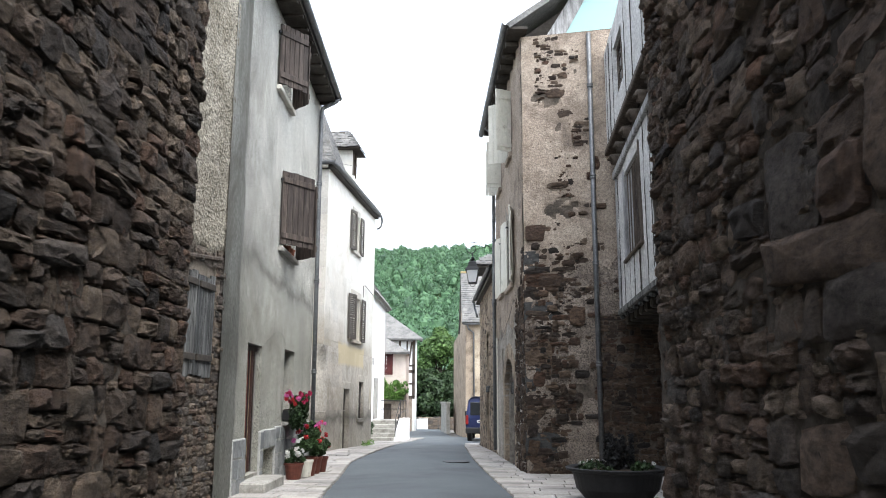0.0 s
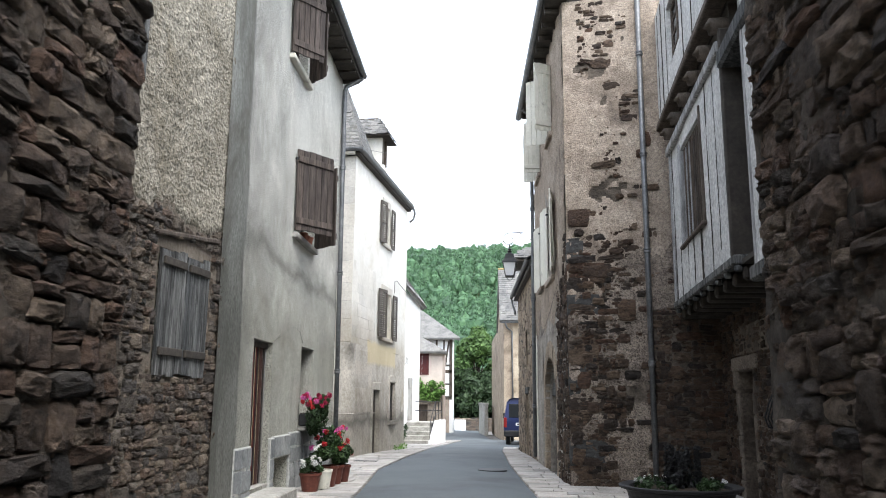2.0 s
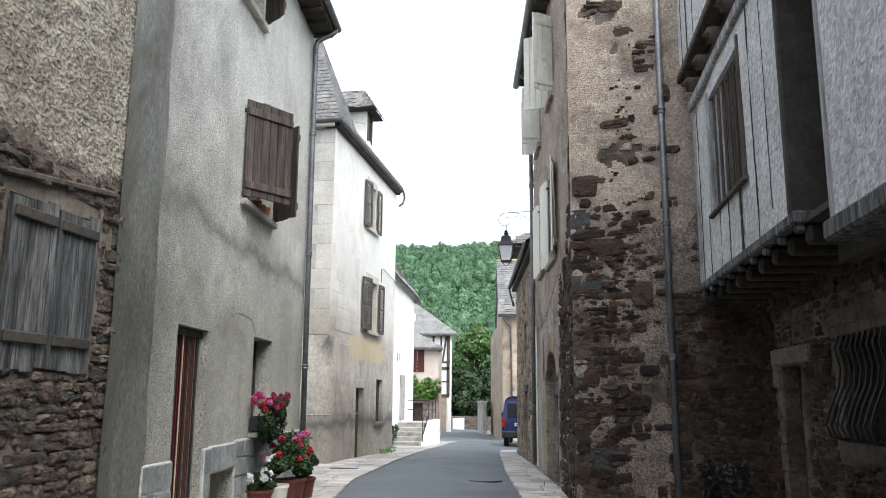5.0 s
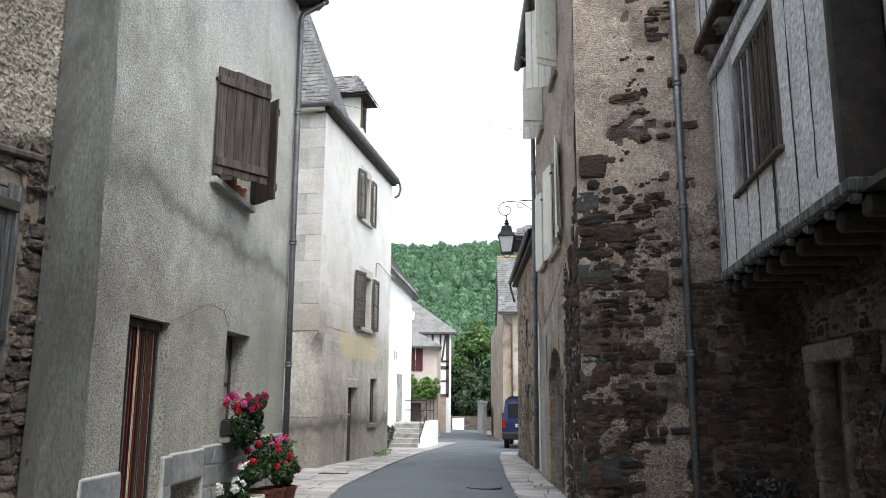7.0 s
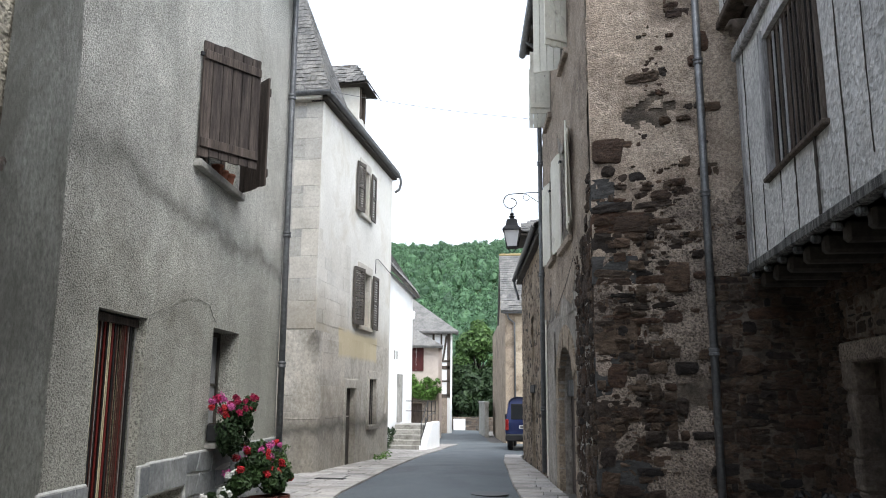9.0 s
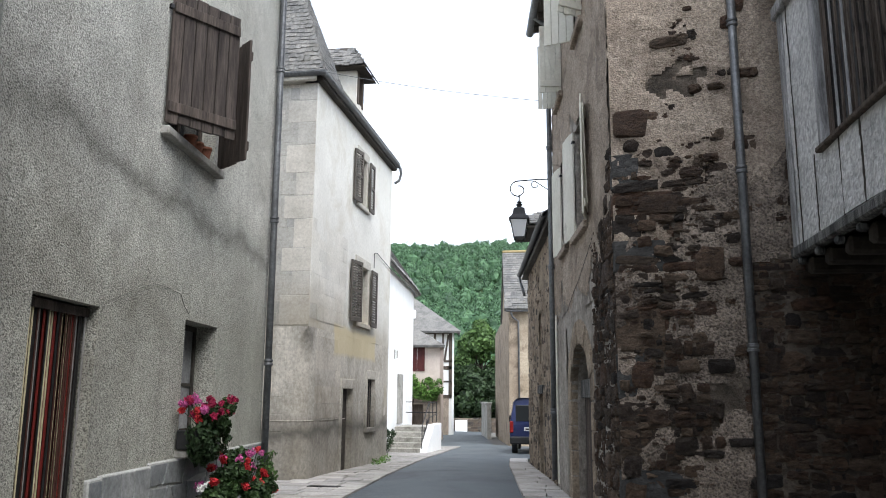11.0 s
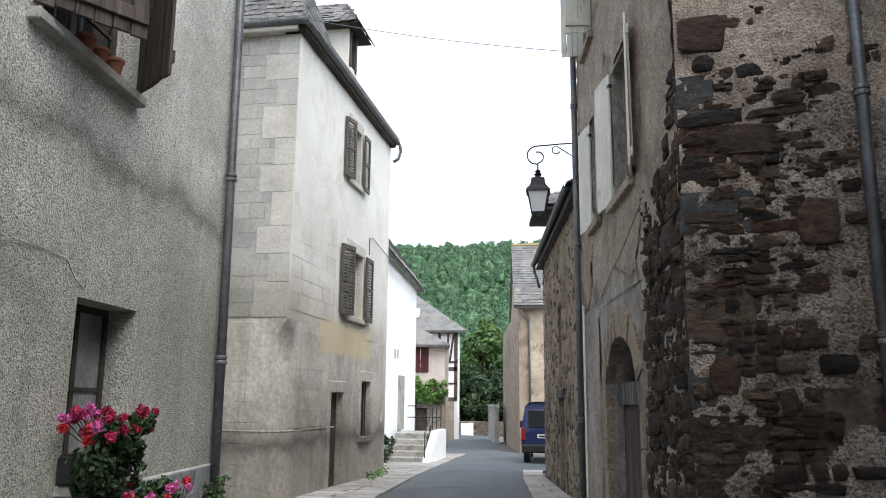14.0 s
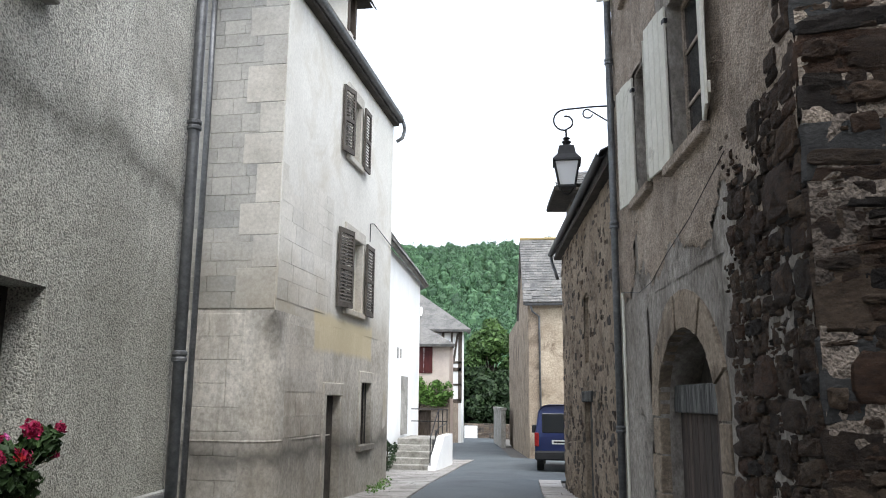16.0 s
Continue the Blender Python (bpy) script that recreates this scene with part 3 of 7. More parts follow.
def slates(parent, o, eu, ev, width, rows_at, row, col, seed, cap=120, width_at=None, thick=0.022):
    """Slates on a roof plane: o is the eave's left end, eu runs along the eave, ev up the slope."""
    global SLATE_PIECE, SLATE_REST
    SLATE_PIECE = SLATE_PIECE or [slate_mesh(M_SLATE, r) for r in (True, False)]
    SLATE_REST = SLATE_REST or [slate_mesh(M_SLATE_I, r) for r in (True, False)]
    rnd = random.Random(seed)
    o, eu, ev = Vector(o), Vector(eu).normalized(), Vector(ev).normalized()
    en = eu.cross(ev)
    items = []
    for r in range(rows_at):
        a, b = width_at(r * row) if width_at else (0.0, width)
        x = a - (col / 2 if r % 2 else 0) + rnd.uniform(-0.05, 0.05)
        while x < b:
            w = col * rnd.uniform(0.75, 1.3)
            x0, x1 = max(x, a), min(x + w, b)
            if x1 - x0 > 0.05:
                m = Matrix.Identity(4)
                tilt = 0.09 + rnd.uniform(-0.03, 0.05)
                v = (ev * math.cos(tilt) - en * math.sin(tilt))
                n = eu.cross(v)
                pos = o + eu * ((x0 + x1) / 2) + ev * (r * row + rnd.uniform(-0.02, 0.02)) + en * (0.03 + thick)
                for k in range(3):
                    m[k][0], m[k][1], m[k][2], m[k][3] = eu[k] * (x1 - x0) * 0.97, v[k] * row * 1.15, n[k] * thick * rnd.uniform(0.7, 1.4), pos[k]
                items.append((rnd.random() < 0.6, m))
            x += w
    for k, m in items[:cap]:
        ob = new("slate", SLATE_PIECE[0 if k else 1])
        ob.parent, ob.matrix_basis = parent, m
    if items[cap:]:
        merged("slating", [(SLATE_REST[0 if k else 1], m) for k, m in items[cap:]], M_SLATE_I, parent, "stone slates higher on the roof")


def poly_part(name, verts, faces, material, parent, label="", thick=0.0):
    bm = bm_new()
    vs = [bm.verts.new(v) for v in verts]
    for f in faces:
        bm.faces.new([vs[i] for i in f])
    if thick:
        bmesh.ops.recalc_face_normals(bm, faces=bm.faces)
        bmesh.ops.solidify(bm, geom=bm.faces[:], thickness=thick)
    return part(name, bm, material, parent, label)


# ---- shutters, windows and pipes (all in a facade's own directions) ----
def plank_shutter(parent, hinge_u, width, z0, z1, angle, material, hand=1, planks=5, label="", iron=True, proud=0.03):
    """A ledged plank shutter; hand 1 hinges at its left side. angle: degrees that it stands open."""
    turn = -angle if hand > 0 else 180 + angle
    sh = base("shutter", pose(hinge_u, -proud, 0, 0, 0, turn), label, "")
    rnd = random.Random(int(hinge_u * 100 + z0 * 10))
    w = width / planks
    side = 1 if hand > 0 else -1
    for k in range(planks):
        part("plank", slab(k * w + 0.004, (k + 1) * w - 0.004, -0.014, 0.014, z0 + rnd.uniform(-0.012, 0.012), z1 + rnd.uniform(-0.012, 0.012), 0.004), material, sh)
    for zz in (z0 + 0.16, z1 - 0.18):
        y = -0.016 if side > 0 else 0.016
        part("batten", slab(0.01, width - 0.01, min(y, y - side * 0.024), max(y, y - side * 0.024), zz - 0.055, zz + 0.055, 0.006), material, sh)
    if material is M_SHUT_WHITE:
        b = bm_new()
        prism(b, [(0.03, z0 + 0.2), (0.1, z0 + 0.2), (width - 0.03, z1 - 0.22), (width - 0.1, z1 - 0.22)], min(y, y - side * 0.02), max(y, y - side * 0.02), "y")
        part("brace", b, material, sh)
    if iron:
        part("hinge", slab(-0.03, 0.05, -0.02, 0.02, z1 - 0.2, z1 - 0.16), M_IRON, sh)
    sh.parent = parent
    return sh


def louvre_shutter(parent, u0, u1, z0, z1, material, label, proud=0.05, angle=0):
    sh = base("shutter", pose(u0, -proud, 0, 0, 0, -angle), label, "")
    w = u1 - u0
    bm = bm_new()
    for a, b, c, d in ((0, 0.06, z0, z1), (w - 0.06, w, z0, z1), (0.06, w - 0.06, z0, z0 + 0.09), (0.06, w - 0.06, z1 - 0.09, z1), (0.06, w - 0.06, (z0 + z1) / 2 - 0.04, (z0 + z1) / 2 + 0.04)):
        box(bm, a, b, -0.02, 0.02, c, d)
    part("shutter_frame", bm, material, sh)
    z = z0 + 0.12
    while z < z1 - 0.12:
        if abs(z - (z0 + z1) / 2) > 0.06:
            prm = bm_new()
            prism(prm, [(-0.018, z - 0.028), (-0.010, z - 0.03), (0.018, z + 0.022), (0.010, z + 0.026)], 0.06, w - 0.06, "x")
            part("slat", prm, material, sh)
        z += 0.065
    sh.parent = parent
    return sh


def window_in(parent, u0, u1, z0, z1, deep, mat_frame, label="", cols=2, rows=3, name="window"):
    w = base(name, Matrix.Identity(4), label, "")
    bm = bm_new()
    f = 0.055
    for a, b, c, d in ((u0, u0 + f, z0, z1), (u1 - f, u1, z0, z1), (u0 + f, u1 - f, z0, z0 + f), (u0 + f, u1 - f, z1 - f, z1)):
        box(bm, a, b, deep, deep + 0.06, c, d)
    for k in range(1, cols):
        u = u0 + (u1 - u0) * k / cols
        box(bm, u - 0.03, u + 0.03, deep + 0.004, deep + 0.056, z0 + f, z1 - f)
    for k in range(1, rows):
        z = z0 + (z1 - z0) * k / rows
        box(bm, u0 + f, u1 - f, deep + 0.012, deep + 0.048, z - 0.018, z + 0.018)
    part("window_frame", bm, mat_frame, w)
    for k in range(cols):
        a, b = u0 + (u1 - u0) * k / cols, u0 + (u1 - u0) * (k + 1) / cols
        part("pane", slab(a + 0.03, b - 0.03, deep + 0.026, deep + 0.034, z0 + 0.03, z1 - 0.03), M_GLASS, w)
    w.parent = parent
    return w


def drainpipe(parent, u, y, z0, z1, label, r=0.045, top=None, clips=(), material=None, lean=0.0):
    material = material or M_ZINC
    bm = bm_new()
    pts = [(u, y, z0), (u + lean * 0.5, y, (z0 + z1) / 2), (u + lean, y, z1)] + list(top or [])
    tube(bm, pts, r, 12)
    p = part("drainpipe", bm, material, parent, label, smooth=True)
    for z in clips:
        c = bm_new()
        uu = u + lean * (z - z0) / (z1 - z0)
        lathe(c, [(r + 0.002, z - 0.05), (r + 0.016, z - 0.04), (r + 0.016, z - 0.015), (r + 0.004, z), (r + 0.016, z + 0.015), (r + 0.016, z + 0.04), (r + 0.002, z + 0.05)], 12, uu, y)
        part("collar", c, material, p)
    return p


def gutter(parent, a, b, r, label, material=None):
    """A half-round gutter from a to b."""
    a, b = Vector(a), Vector(b)
    d = (b - a).normalized()
    side = d.cross(Vector((0, 0, 1))).normalized()
    bm = bm_new()
    rows = []
    for p in (a, b):
        ring = []
        for rr in (r, r - 0.012):
            for k in range(9):
                t = math.pi * k / 8 if rr == r else math.pi * (8 - k) / 8
                ring.append(bm.verts.new(p + side * math.cos(t) * rr - Vector((0, 0, 1)) * math.sin(t) * rr))
        rows.append(ring)
    n = len(rows[0])
    for k in range(n):
        bm.faces.new((rows[0][k], rows[0][(k + 1) % n], rows[1][(k + 1) % n], rows[1][k]))
    bm.faces.new(rows[0][::-1])
    bm.faces.new(rows[1])
    return part("gutter", bm, material or M_ZINC, parent, label)


# ---- ground ----
def side_line(pts, y):
    return float(np.interp(y, [p[1] for p in pts], [p[0] for p in pts]))


ROAD_L = [(-1.75, -30), (-1.75, 0), (-2.45, 9), (-2.72, 11.4), (-3.12, 14.2), (-3.85, 19), (-4.05, 24), (-4.3, 30), (-4.55, 38), (-4.5, 41.2), (-6.3, 42.4), (-6.9, 50), (-9.6, 62), (-12, 78)]
ROAD_R = [(0.95, -30), (0.95, 0), (0.2, 9), (-0.02, 12), (-0.32, 14.6), (-1.05, 21), (-1.68, 28.2), (-1.85, 31.6), (-0.2, 32.4), (-0.2, 42.5), (-3.3, 44), (-4.2, 52), (-5.4, 62), (-6.9, 78)]

ys = [-30 + k for k in range(39)] + [9 + 0.5 * k for k in range(139)]
bm = bm_new()
prev = None
for y in ys:
    a, b = side_line(ROAD_L, y), side_line(ROAD_R, y)
    row = [bm.verts.new((a + (b - a) * k / 6, y, gz(y) + 0.035 * (1 - (k / 3 - 1) ** 2))) for k in range(7)]
    if prev:
        for k in range(6):
            bm.faces.new((prev[k], prev[k + 1], row[k + 1], row[k]))
    prev = row
road = part("road", bm, M_ASPHALT)
tagged(road, "smooth dark grey asphalt street, gently cambered", "road", kind="structure")

# the ground sheet: falls away under the village and rises to the far hill
xs_g = [-900, -300, -120, -60, -30, -16, -8, -3, 0, 3, 8, 16, 30, 60, 120, 300, 900]
ys_g = [-900, -200, -60, -30, 0, 12, 16, 24, 30, 36, 45, 60, 76, 85, 100, 130, 200, 400, 900]
bm = bm_new()
grid = [[bm.verts.new((x, y, gz(y) - 0.05)) for x in xs_g] for y in ys_g]
for j in range(len(ys_g) - 1):
    for i in range(len(xs_g) - 1):
        bm.faces.new((grid[j][i], grid[j][i + 1], grid[j + 1][i + 1], grid[j + 1][i]))
ground = part("ground", bm, M_JOINT)
tagged(ground, "bare earth and old bedding under the paving", "ground", kind="structure")


def pavement(name, inner, outer, y0, y1, label, seed, cap=150):
    """Stone paving between the road's edge and the houses, in staggered slabs with open joints."""
    rnd = random.Random(seed)
    pav = base(name, Matrix.Identity(4), label, "pavement", kind="structure")
    data = []
    for k in range(6):
        bm = bm_new()
        w = [(-0.5 + rnd.uniform(0, 0.03), -0.5 + rnd.uniform(0, 0.03)), (0.5 - rnd.uniform(0, 0.03), -0.5), (0.5, 0.5 - rnd.uniform(0, 0.03)), (-0.5, 0.5)]
        prism(bm, w, -1.0, 0.0)
        bmesh.ops.bevel(bm, geom=[e for e in bm.edges if e.verts[0].co.z == 0 and e.verts[1].co.z == 0], offset=0.02, segments=1, affect="EDGES")
        data.append(finish("paving_slab", bm, M_PAVE))
    y, rows = y0, []
    while y < y1:
        h = rnd.uniform(0.32, 0.5)
        a, b = sorted((side_line(inner, y + h / 2), side_line(outer, y + h / 2)))
        x = a
        while x < b - 0.03:
            w = min(rnd.uniform(0.35, 0.75), b - x)
            if b - x - w < 0.15:
                w = b - x
            ang = math.atan2(gz(y + h) - gz(y), h)
            m = Matrix.Translation((x + w / 2, y + h / 2, gz(y + h / 2) + 0.03 + rnd.uniform(-0.004, 0.004))) @ Matrix.Rotation(ang, 4, "X") @ Matrix.Diagonal((w - 0.012, h - 0.012, 0.09, 1))
            rows.append((rnd.choice(data), m))
            x += w
        y += h
    rows.sort(key=lambda r: abs(r[1].translation.y - 14))
    for me, m in rows[:cap]:
        ob = new("paving_slab", me)
        ob.parent, ob.matrix_basis = pav, m
    if rows[cap:]:
        merged("paving", rows[cap:], M_PAVE, pav, "paving slabs further along the street")
    return pav


LEFT_WALLS = [(-2.0, 0), (-2.44, 5.6), (-3.98, 5.65), (-3.92, 10.4), (-4.55, 17.7), (-6.5, 17.8), (-6.5, 22.2), (-5.4, 22.35), (-5.17, 29.5), (-6.1, 29.6), (-6.9, 43)]
RIGHT_WALLS = [(1.5, 0), (1.07, 5.7), (2.9, 5.75), (2.9, 16.0), (0.29, 16.2), (-0.395, 22.28), (-1.25, 29.6), (-1.3, 31.6)]

pavement("pavement_left", ROAD_L, LEFT_WALLS, 2.0, 41.2, "pale worn stone slab pavement along the house fronts", 5)
pavement("pavement_right", ROAD_R, RIGHT_WALLS, 2.0, 31.6, "pale worn stone slab pavement beside the asphalt", 6)


def plain_wall(house, a, b, z0, z1, material, name="wall", thick=0.4):
    """A closing wall in world directions, as a part of a house; mostly unseen, it keeps light out."""
    bm = wall_mesh(span(a, b), z0, z1, thick, step=2.0, wob=0.0)
    ob = part(name, bm, material, house)
    ob.matrix_basis = house.matrix_basis.inverted() @ along(a, b)
    return ob


# an unseen flat lid that keeps skylight out of a house
def flat_lid(house, corners, z, material, name="loft_floor"):
    inv = house.matrix_basis.inverted()
    return poly_part(name, [inv @ Vector((x, y, z)) for x, y in corners], [list(range(len(corners)))], material, house, thick=0.12)


# ---- the gate that the walk starts in: two thick rubble blocks, and plain walls behind ----
# the blocks' unseen upper height is set by how much light they should block
gate_l = base("gate_block", along((-1.60, -4.0), (-2.43, 5.62)), "tall schist rubble wall of a narrow gateway, darkened for its shade", "stone wall", "gate walls")
LG = span((-1.60, -4.0), (-2.43, 5.62))
gl_wall = part("wall", wall_mesh(LG, -0.2, 7.0, 1.5, wob=0.05, seed=3.0), M_EARTH, gate_l)
gate_r = base("gate_block", along((1.07, 5.70), (1.64, -4.0)), "tall dark brown rubble wall with an old blocked arch", "stone wall", "gate walls")
RG = span((1.07, 5.70), (1.64, -4.0))
gr_wall = part("wall", wall_mesh(RG, -0.2, 6.0, 1.6, wob=0.05, seed=8.0), M_EARTH, gate_r)
back_walls = base("wall_back", Matrix.Identity(4), "plain masonry walls closing the street behind", "wall", kind="structure")
part("end_wall", slab(-2.6, 2.6, -8.4, -8.0, -0.1, 4.0), M_EARTH, back_walls)
part("end_wall", slab(-2.6, -1.9, -8.0, -4.05, -0.1, 4.0), M_EARTH, back_walls)
part("end_wall", slab(1.7, 2.6, -8.0, -4.05, -0.1, 4.0), M_EARTH, back_walls)

# ---- the rubble house beside it, with the boarded window ----
LBP, LBQ = (-3.985, 5.66), (-3.955, 10.38)
stone_house = base("house", along(LBP, LBQ), "old brown rubble house with boarded window and crumbling pebbly render", "house")
LBL = span(LBP, LBQ)
lb = lambda y: y - LBP[1]
BOARD = (3.25, 4.32, 1.68, 2.94)
lb_wall = part("wall", wall_mesh(LBL, -0.2, 9.2, 0.5, [BOARD], wob=0.03, seed=5.0), M_MORTAR_L, stone_house)


def render_edge(u):
    """The ragged lower edge of the pebbly render."""
    return 3.28 + 0.16 * noise.noise(Vector((u * 1.7, 4.2, 0))) + 0.08 * noise.noise(Vector((u * 6, 1.2, 0))) + max(0, 0.7 - u * 0.26)


coat(lb_wall, (0.0, LBL, 3.1, 9.15), M_COARSE, "coarse pebbly lime render with a ragged lower edge", 0.034, -0.03, 0.04, 30.0, lambda u, z: (z - render_edge(u)) * 1.5, 8.0)
boards = base("boarded_window", Matrix.Identity(4), "two weathered grey plank leaves with four battens, nailed shut", "")
rnd = random.Random(4)
bu0, bu1, bz0, bz1 = BOARD
for leaf in (0, 1):
    a = bu0 - 0.03 + leaf * (bu1 - bu0 + 0.06) / 2
    wd = (bu1 - bu0 + 0.06) / 2
    for k in range(4):
        part("plank", slab(a + wd * k / 4 + 0.004, a + wd * (k + 1) / 4 - 0.004, -0.05, -0.02, bz0 - 0.03 + rnd.uniform(-0.02, 0.02), bz1 + rnd.uniform(-0.03, 0.03), 0.004), M_WOOD_GREY, boards)
    for zz in (bz0 + 0.2, bz1 - 0.14):
        part("batten", slab(a + 0.03, a + wd - 0.05, -0.085, -0.052, zz - 0.04, zz + 0.045, 0.008), M_DARKWOOD, boards)
boards.parent = stone_house
lint = slab(bu0 - 0.18, bu1 + 0.24, -0.062, 0.2, bz1 + 0.09, bz1 + 0.15, 0.015)
for v in lint.verts:
    v.co.z += 0.12 * (v.co.x - bu0 + 0.18)
part("lintel", lint, M_TIMBER, lb_wall, "thin grey timber lintel, sloping")
part("upper_board", slab(lb(7.6), lb(8.22), -0.10, -0.03, 4.42, 5.6, 0.02), M_WOOD_GREY, stone_house, "grey wooden board high on the wall")
plain_wall(stone_house, (-9, 5.66), (-3.99, 5.66), -0.2, 9.2, M_MORTAR_L)
# unseen back wall and lid, added so that no sky leaks in
plain_wall(stone_house, (-9.2, 18.0), (-9.2, 5.6), -0.2, 9.2, M_MORTAR_L)
flat_lid(stone_house, [(-9, 5.66), (-3.95, 5.66), (-3.95, 10.38), (-9, 10.38)], 9.3, M_DARKWOOD, "roof")

# ---- the roughcast house ----
H1P, H1Q = (-3.92, 10.40), (-4.55, 17.70)
H1M = along(H1P, H1Q) @ Matrix.Rotation(radians(-0.3), 4, "X")
h1 = base("house", H1M, "three-storey grey roughcast house with brown plank shutters", "house")
H1L = span(H1P, H1Q)
hu = lambda y: (y - H1P[1]) * 1.0037
DOOR = (1.47, 2.44, 0.22, 2.24)
WIN = (4.31, 5.29, 0.98, 2.32)
CELL = (2.65, 3.60, -0.02, 0.53)
MIDW = (3.52, 4.86, 4.16, 5.5)
TOPW = (2.86, 3.96, 7.02, 8.12)
SPL = 0.74
h1_wall = part("wall", wall_mesh(H1L, -0.2, 8.75, 0.35, [DOOR, WIN, CELL, MIDW, TOPW], wob=0.015, seed=1.0), M_ROUGHCAST, h1, "grey roughcast wall with damp stains and shade painted in low down")
bm = bm_new()
for j in range(41):
    for i in range(5):
        z = -0.2 + 8.9 * j / 40
        u = -0.13 + (SPL + 0.13 + 0.05 * noise.noise(Vector((0.3, z * 1.3, 0)))) * i / 4
        bm.verts.new((u, -0.028 + 0.012 * noise.noise(Vector((u * 2, z * 1.5, 9))), z))
bm.verts.ensure_lookup_table()
for j in range(40):
    for i in range(4):
        bm.faces.new([bm.verts[k] for k in (j * 5 + i, j * 5 + i + 1, j * 5 + i + 6, j * 5 + i + 5)])
bmesh.ops.solidify(bm, geom=bm.faces[:], thickness=-0.03)
part("cement_band", bm, M_SMOOTHCEM, h1_wall, "smooth grey cement band at the house's edge")
# the slabbed plinth, in irregular stones with pale joints
plinth = part("plinth", slab(SPL - 0.02, DOOR[0], -0.034, 0.02, -0.1, 0.80, 0.012), M_CONCRETE, h1, "pale pointed joints of the plinth")
part("plinth", slab(DOOR[1], CELL[0], -0.034, 0.02, -0.1, 0.86, 0.012), M_CONCRETE, h1)
part("plinth", slab(CELL[0], CELL[1], -0.034, 0.02, 0.55, 0.875, 0.012), M_CONCRETE, h1)
part("plinth", slab(CELL[1], H1L, -0.034, 0.02, -0.1, 0.9, 0.012), M_CONCRETE, h1)
step = part("doorstep", slab(DOOR[0] - 0.3, DOOR[1] + 0.12, -0.42, 0.1, -0.05, 0.17, 0.025), M_CONCRETE, h1, "worn stone doorstep")
part("threshold", slab(DOOR[0], DOOR[1], 0.0, 0.34, 0.1, 0.225), M_CONCRETE, h1)
# strip curtain in the doorway
curtain = base("strip_curtain", Matrix.Identity(4), "door curtain of red, yellow, black and white plastic strips", "")
STRIPS = [surface("strip_" + n, c, tuple(min(1, v * 1.3) for v in c), 4, 30, 0.5, 0) for n, c in
          (("red", (0.12, 0.012, 0.01)), ("cream", (0.45, 0.4, 0.26)), ("black", (0.012, 0.011, 0.011)), ("brown", (0.05, 0.02, 0.015)), ("grey", (0.22, 0.21, 0.2)))]
rnd = random.Random(9)
u = DOOR[0] + 0.02
while u < DOOR[1] - 0.03:
    w = rnd.choice((0.016, 0.02, 0.026))
    y = 0.11 + rnd.uniform(-0.012, 0.012)
    part("strip", slab(u, u + w, y, y + 0.006, 0.24, 2.16), STRIPS[rnd.choice((0, 1, 2, 2, 3, 3, 4))], curtain)
    u += w + 0.003
part("rail", slab(DOOR[0], DOOR[1], 0.08, 0.15, 2.15, 2.22), M_WOOD_BROWN, curtain)
curtain.parent = h1
part("door", slab(DOOR[0], DOOR[1], 0.27, 0.32, 0.22, 2.24), M_RED, h1, "dark red wooden door")
lace = surface("lace_curtain_behind_glass", (0.16, 0.165, 0.17), (0.30, 0.305, 0.31), 3, 30, 0.2, 0.1, 30, 0.003)
w1 = window_in(h1, *WIN, 0.24, M_DARKWOOD, "brown casement with pale curtains, deep in the wall", 2, 2)
for ob in w1.children:
    if ob.name.startswith("pane"):
        ob.data.materials[0] = lace
part("window_sill", slab(WIN[0] - 0.08, WIN[1] + 0.08, -0.14, 0.3, 0.9, 0.98, 0.012), M_CONCRETE, h1, "stone window sill")
for (u0, u1, z0, z1), sill in ((MIDW, M_CONCRETE), (TOPW, M_SHUT_WHITE)):
    window_in(h1, u0, u1, z0, z1, 0.16, M_WOOD_BROWN, "brown casement behind half-open shutters", 2, 3)
    part("window_sill", slab(u0 - 0.17, u1 + 0.14, -0.09, 0.15, z0 - 0.11, z0 - 0.02, 0.012), sill, h1, "stone window sill")
    half = (u1 - u0) / 2 + 0.03
    plank_shutter(h1, u0 - 0.16, half + 0.1, z0 + 0.02, z1 + 0.08, 38, M_WOOD_BROWN, 1, 6, "weathered brown plank shutter standing ajar")
    plank_shutter(h1, u1 + 0.06, half - 0.06, z0 - 0.02, z1 + 0.06, 47, M_WOOD_BROWN, -1, 6, "weathered brown plank shutter standing ajar")
for k, (uu, rr, hh) in enumerate(((hu(14.45), 0.07, 0.13), (hu(14.66), 0.065, 0.12), (hu(14.9), 0.07, 0.14))):
    sp_ = base("flower_pot", H1M @ Matrix.Translation((uu, -0.02, MIDW[2] - 0.02)), "small empty terracotta pot on the stone sill", "flower pot", "pots on the sill")
    b = bm_new()
    lathe(b, [(rr * 0.7, 0.0), (rr * 0.95, hh * 0.8), (rr * 1.08, hh * 0.81), (rr * 1.08, hh), (rr * 0.92, hh), (rr * 0.85, hh * 0.7)], 16)
    part("pot", b, surface("terracotta_" + str(k), (0.2, 0.075, 0.045), (0.3, 0.12, 0.075), 4, 20, 0.85, 0.3, 30, 0.004), sp_)
# crack in the render above door and window
bm = bm_new()
tube(bm, [(2.44, -0.012, 2.27), (2.62, -0.014, 2.33), (2.95, -0.014, 2.42), (3.2, -0.015, 2.52), (3.48, -0.014, 2.575), (3.75, -0.014, 2.585), (4.1, -0.014, 2.56), (4.22, -0.013, 2.45), (4.36, -0.012, 2.38)], 0.0032, 5)
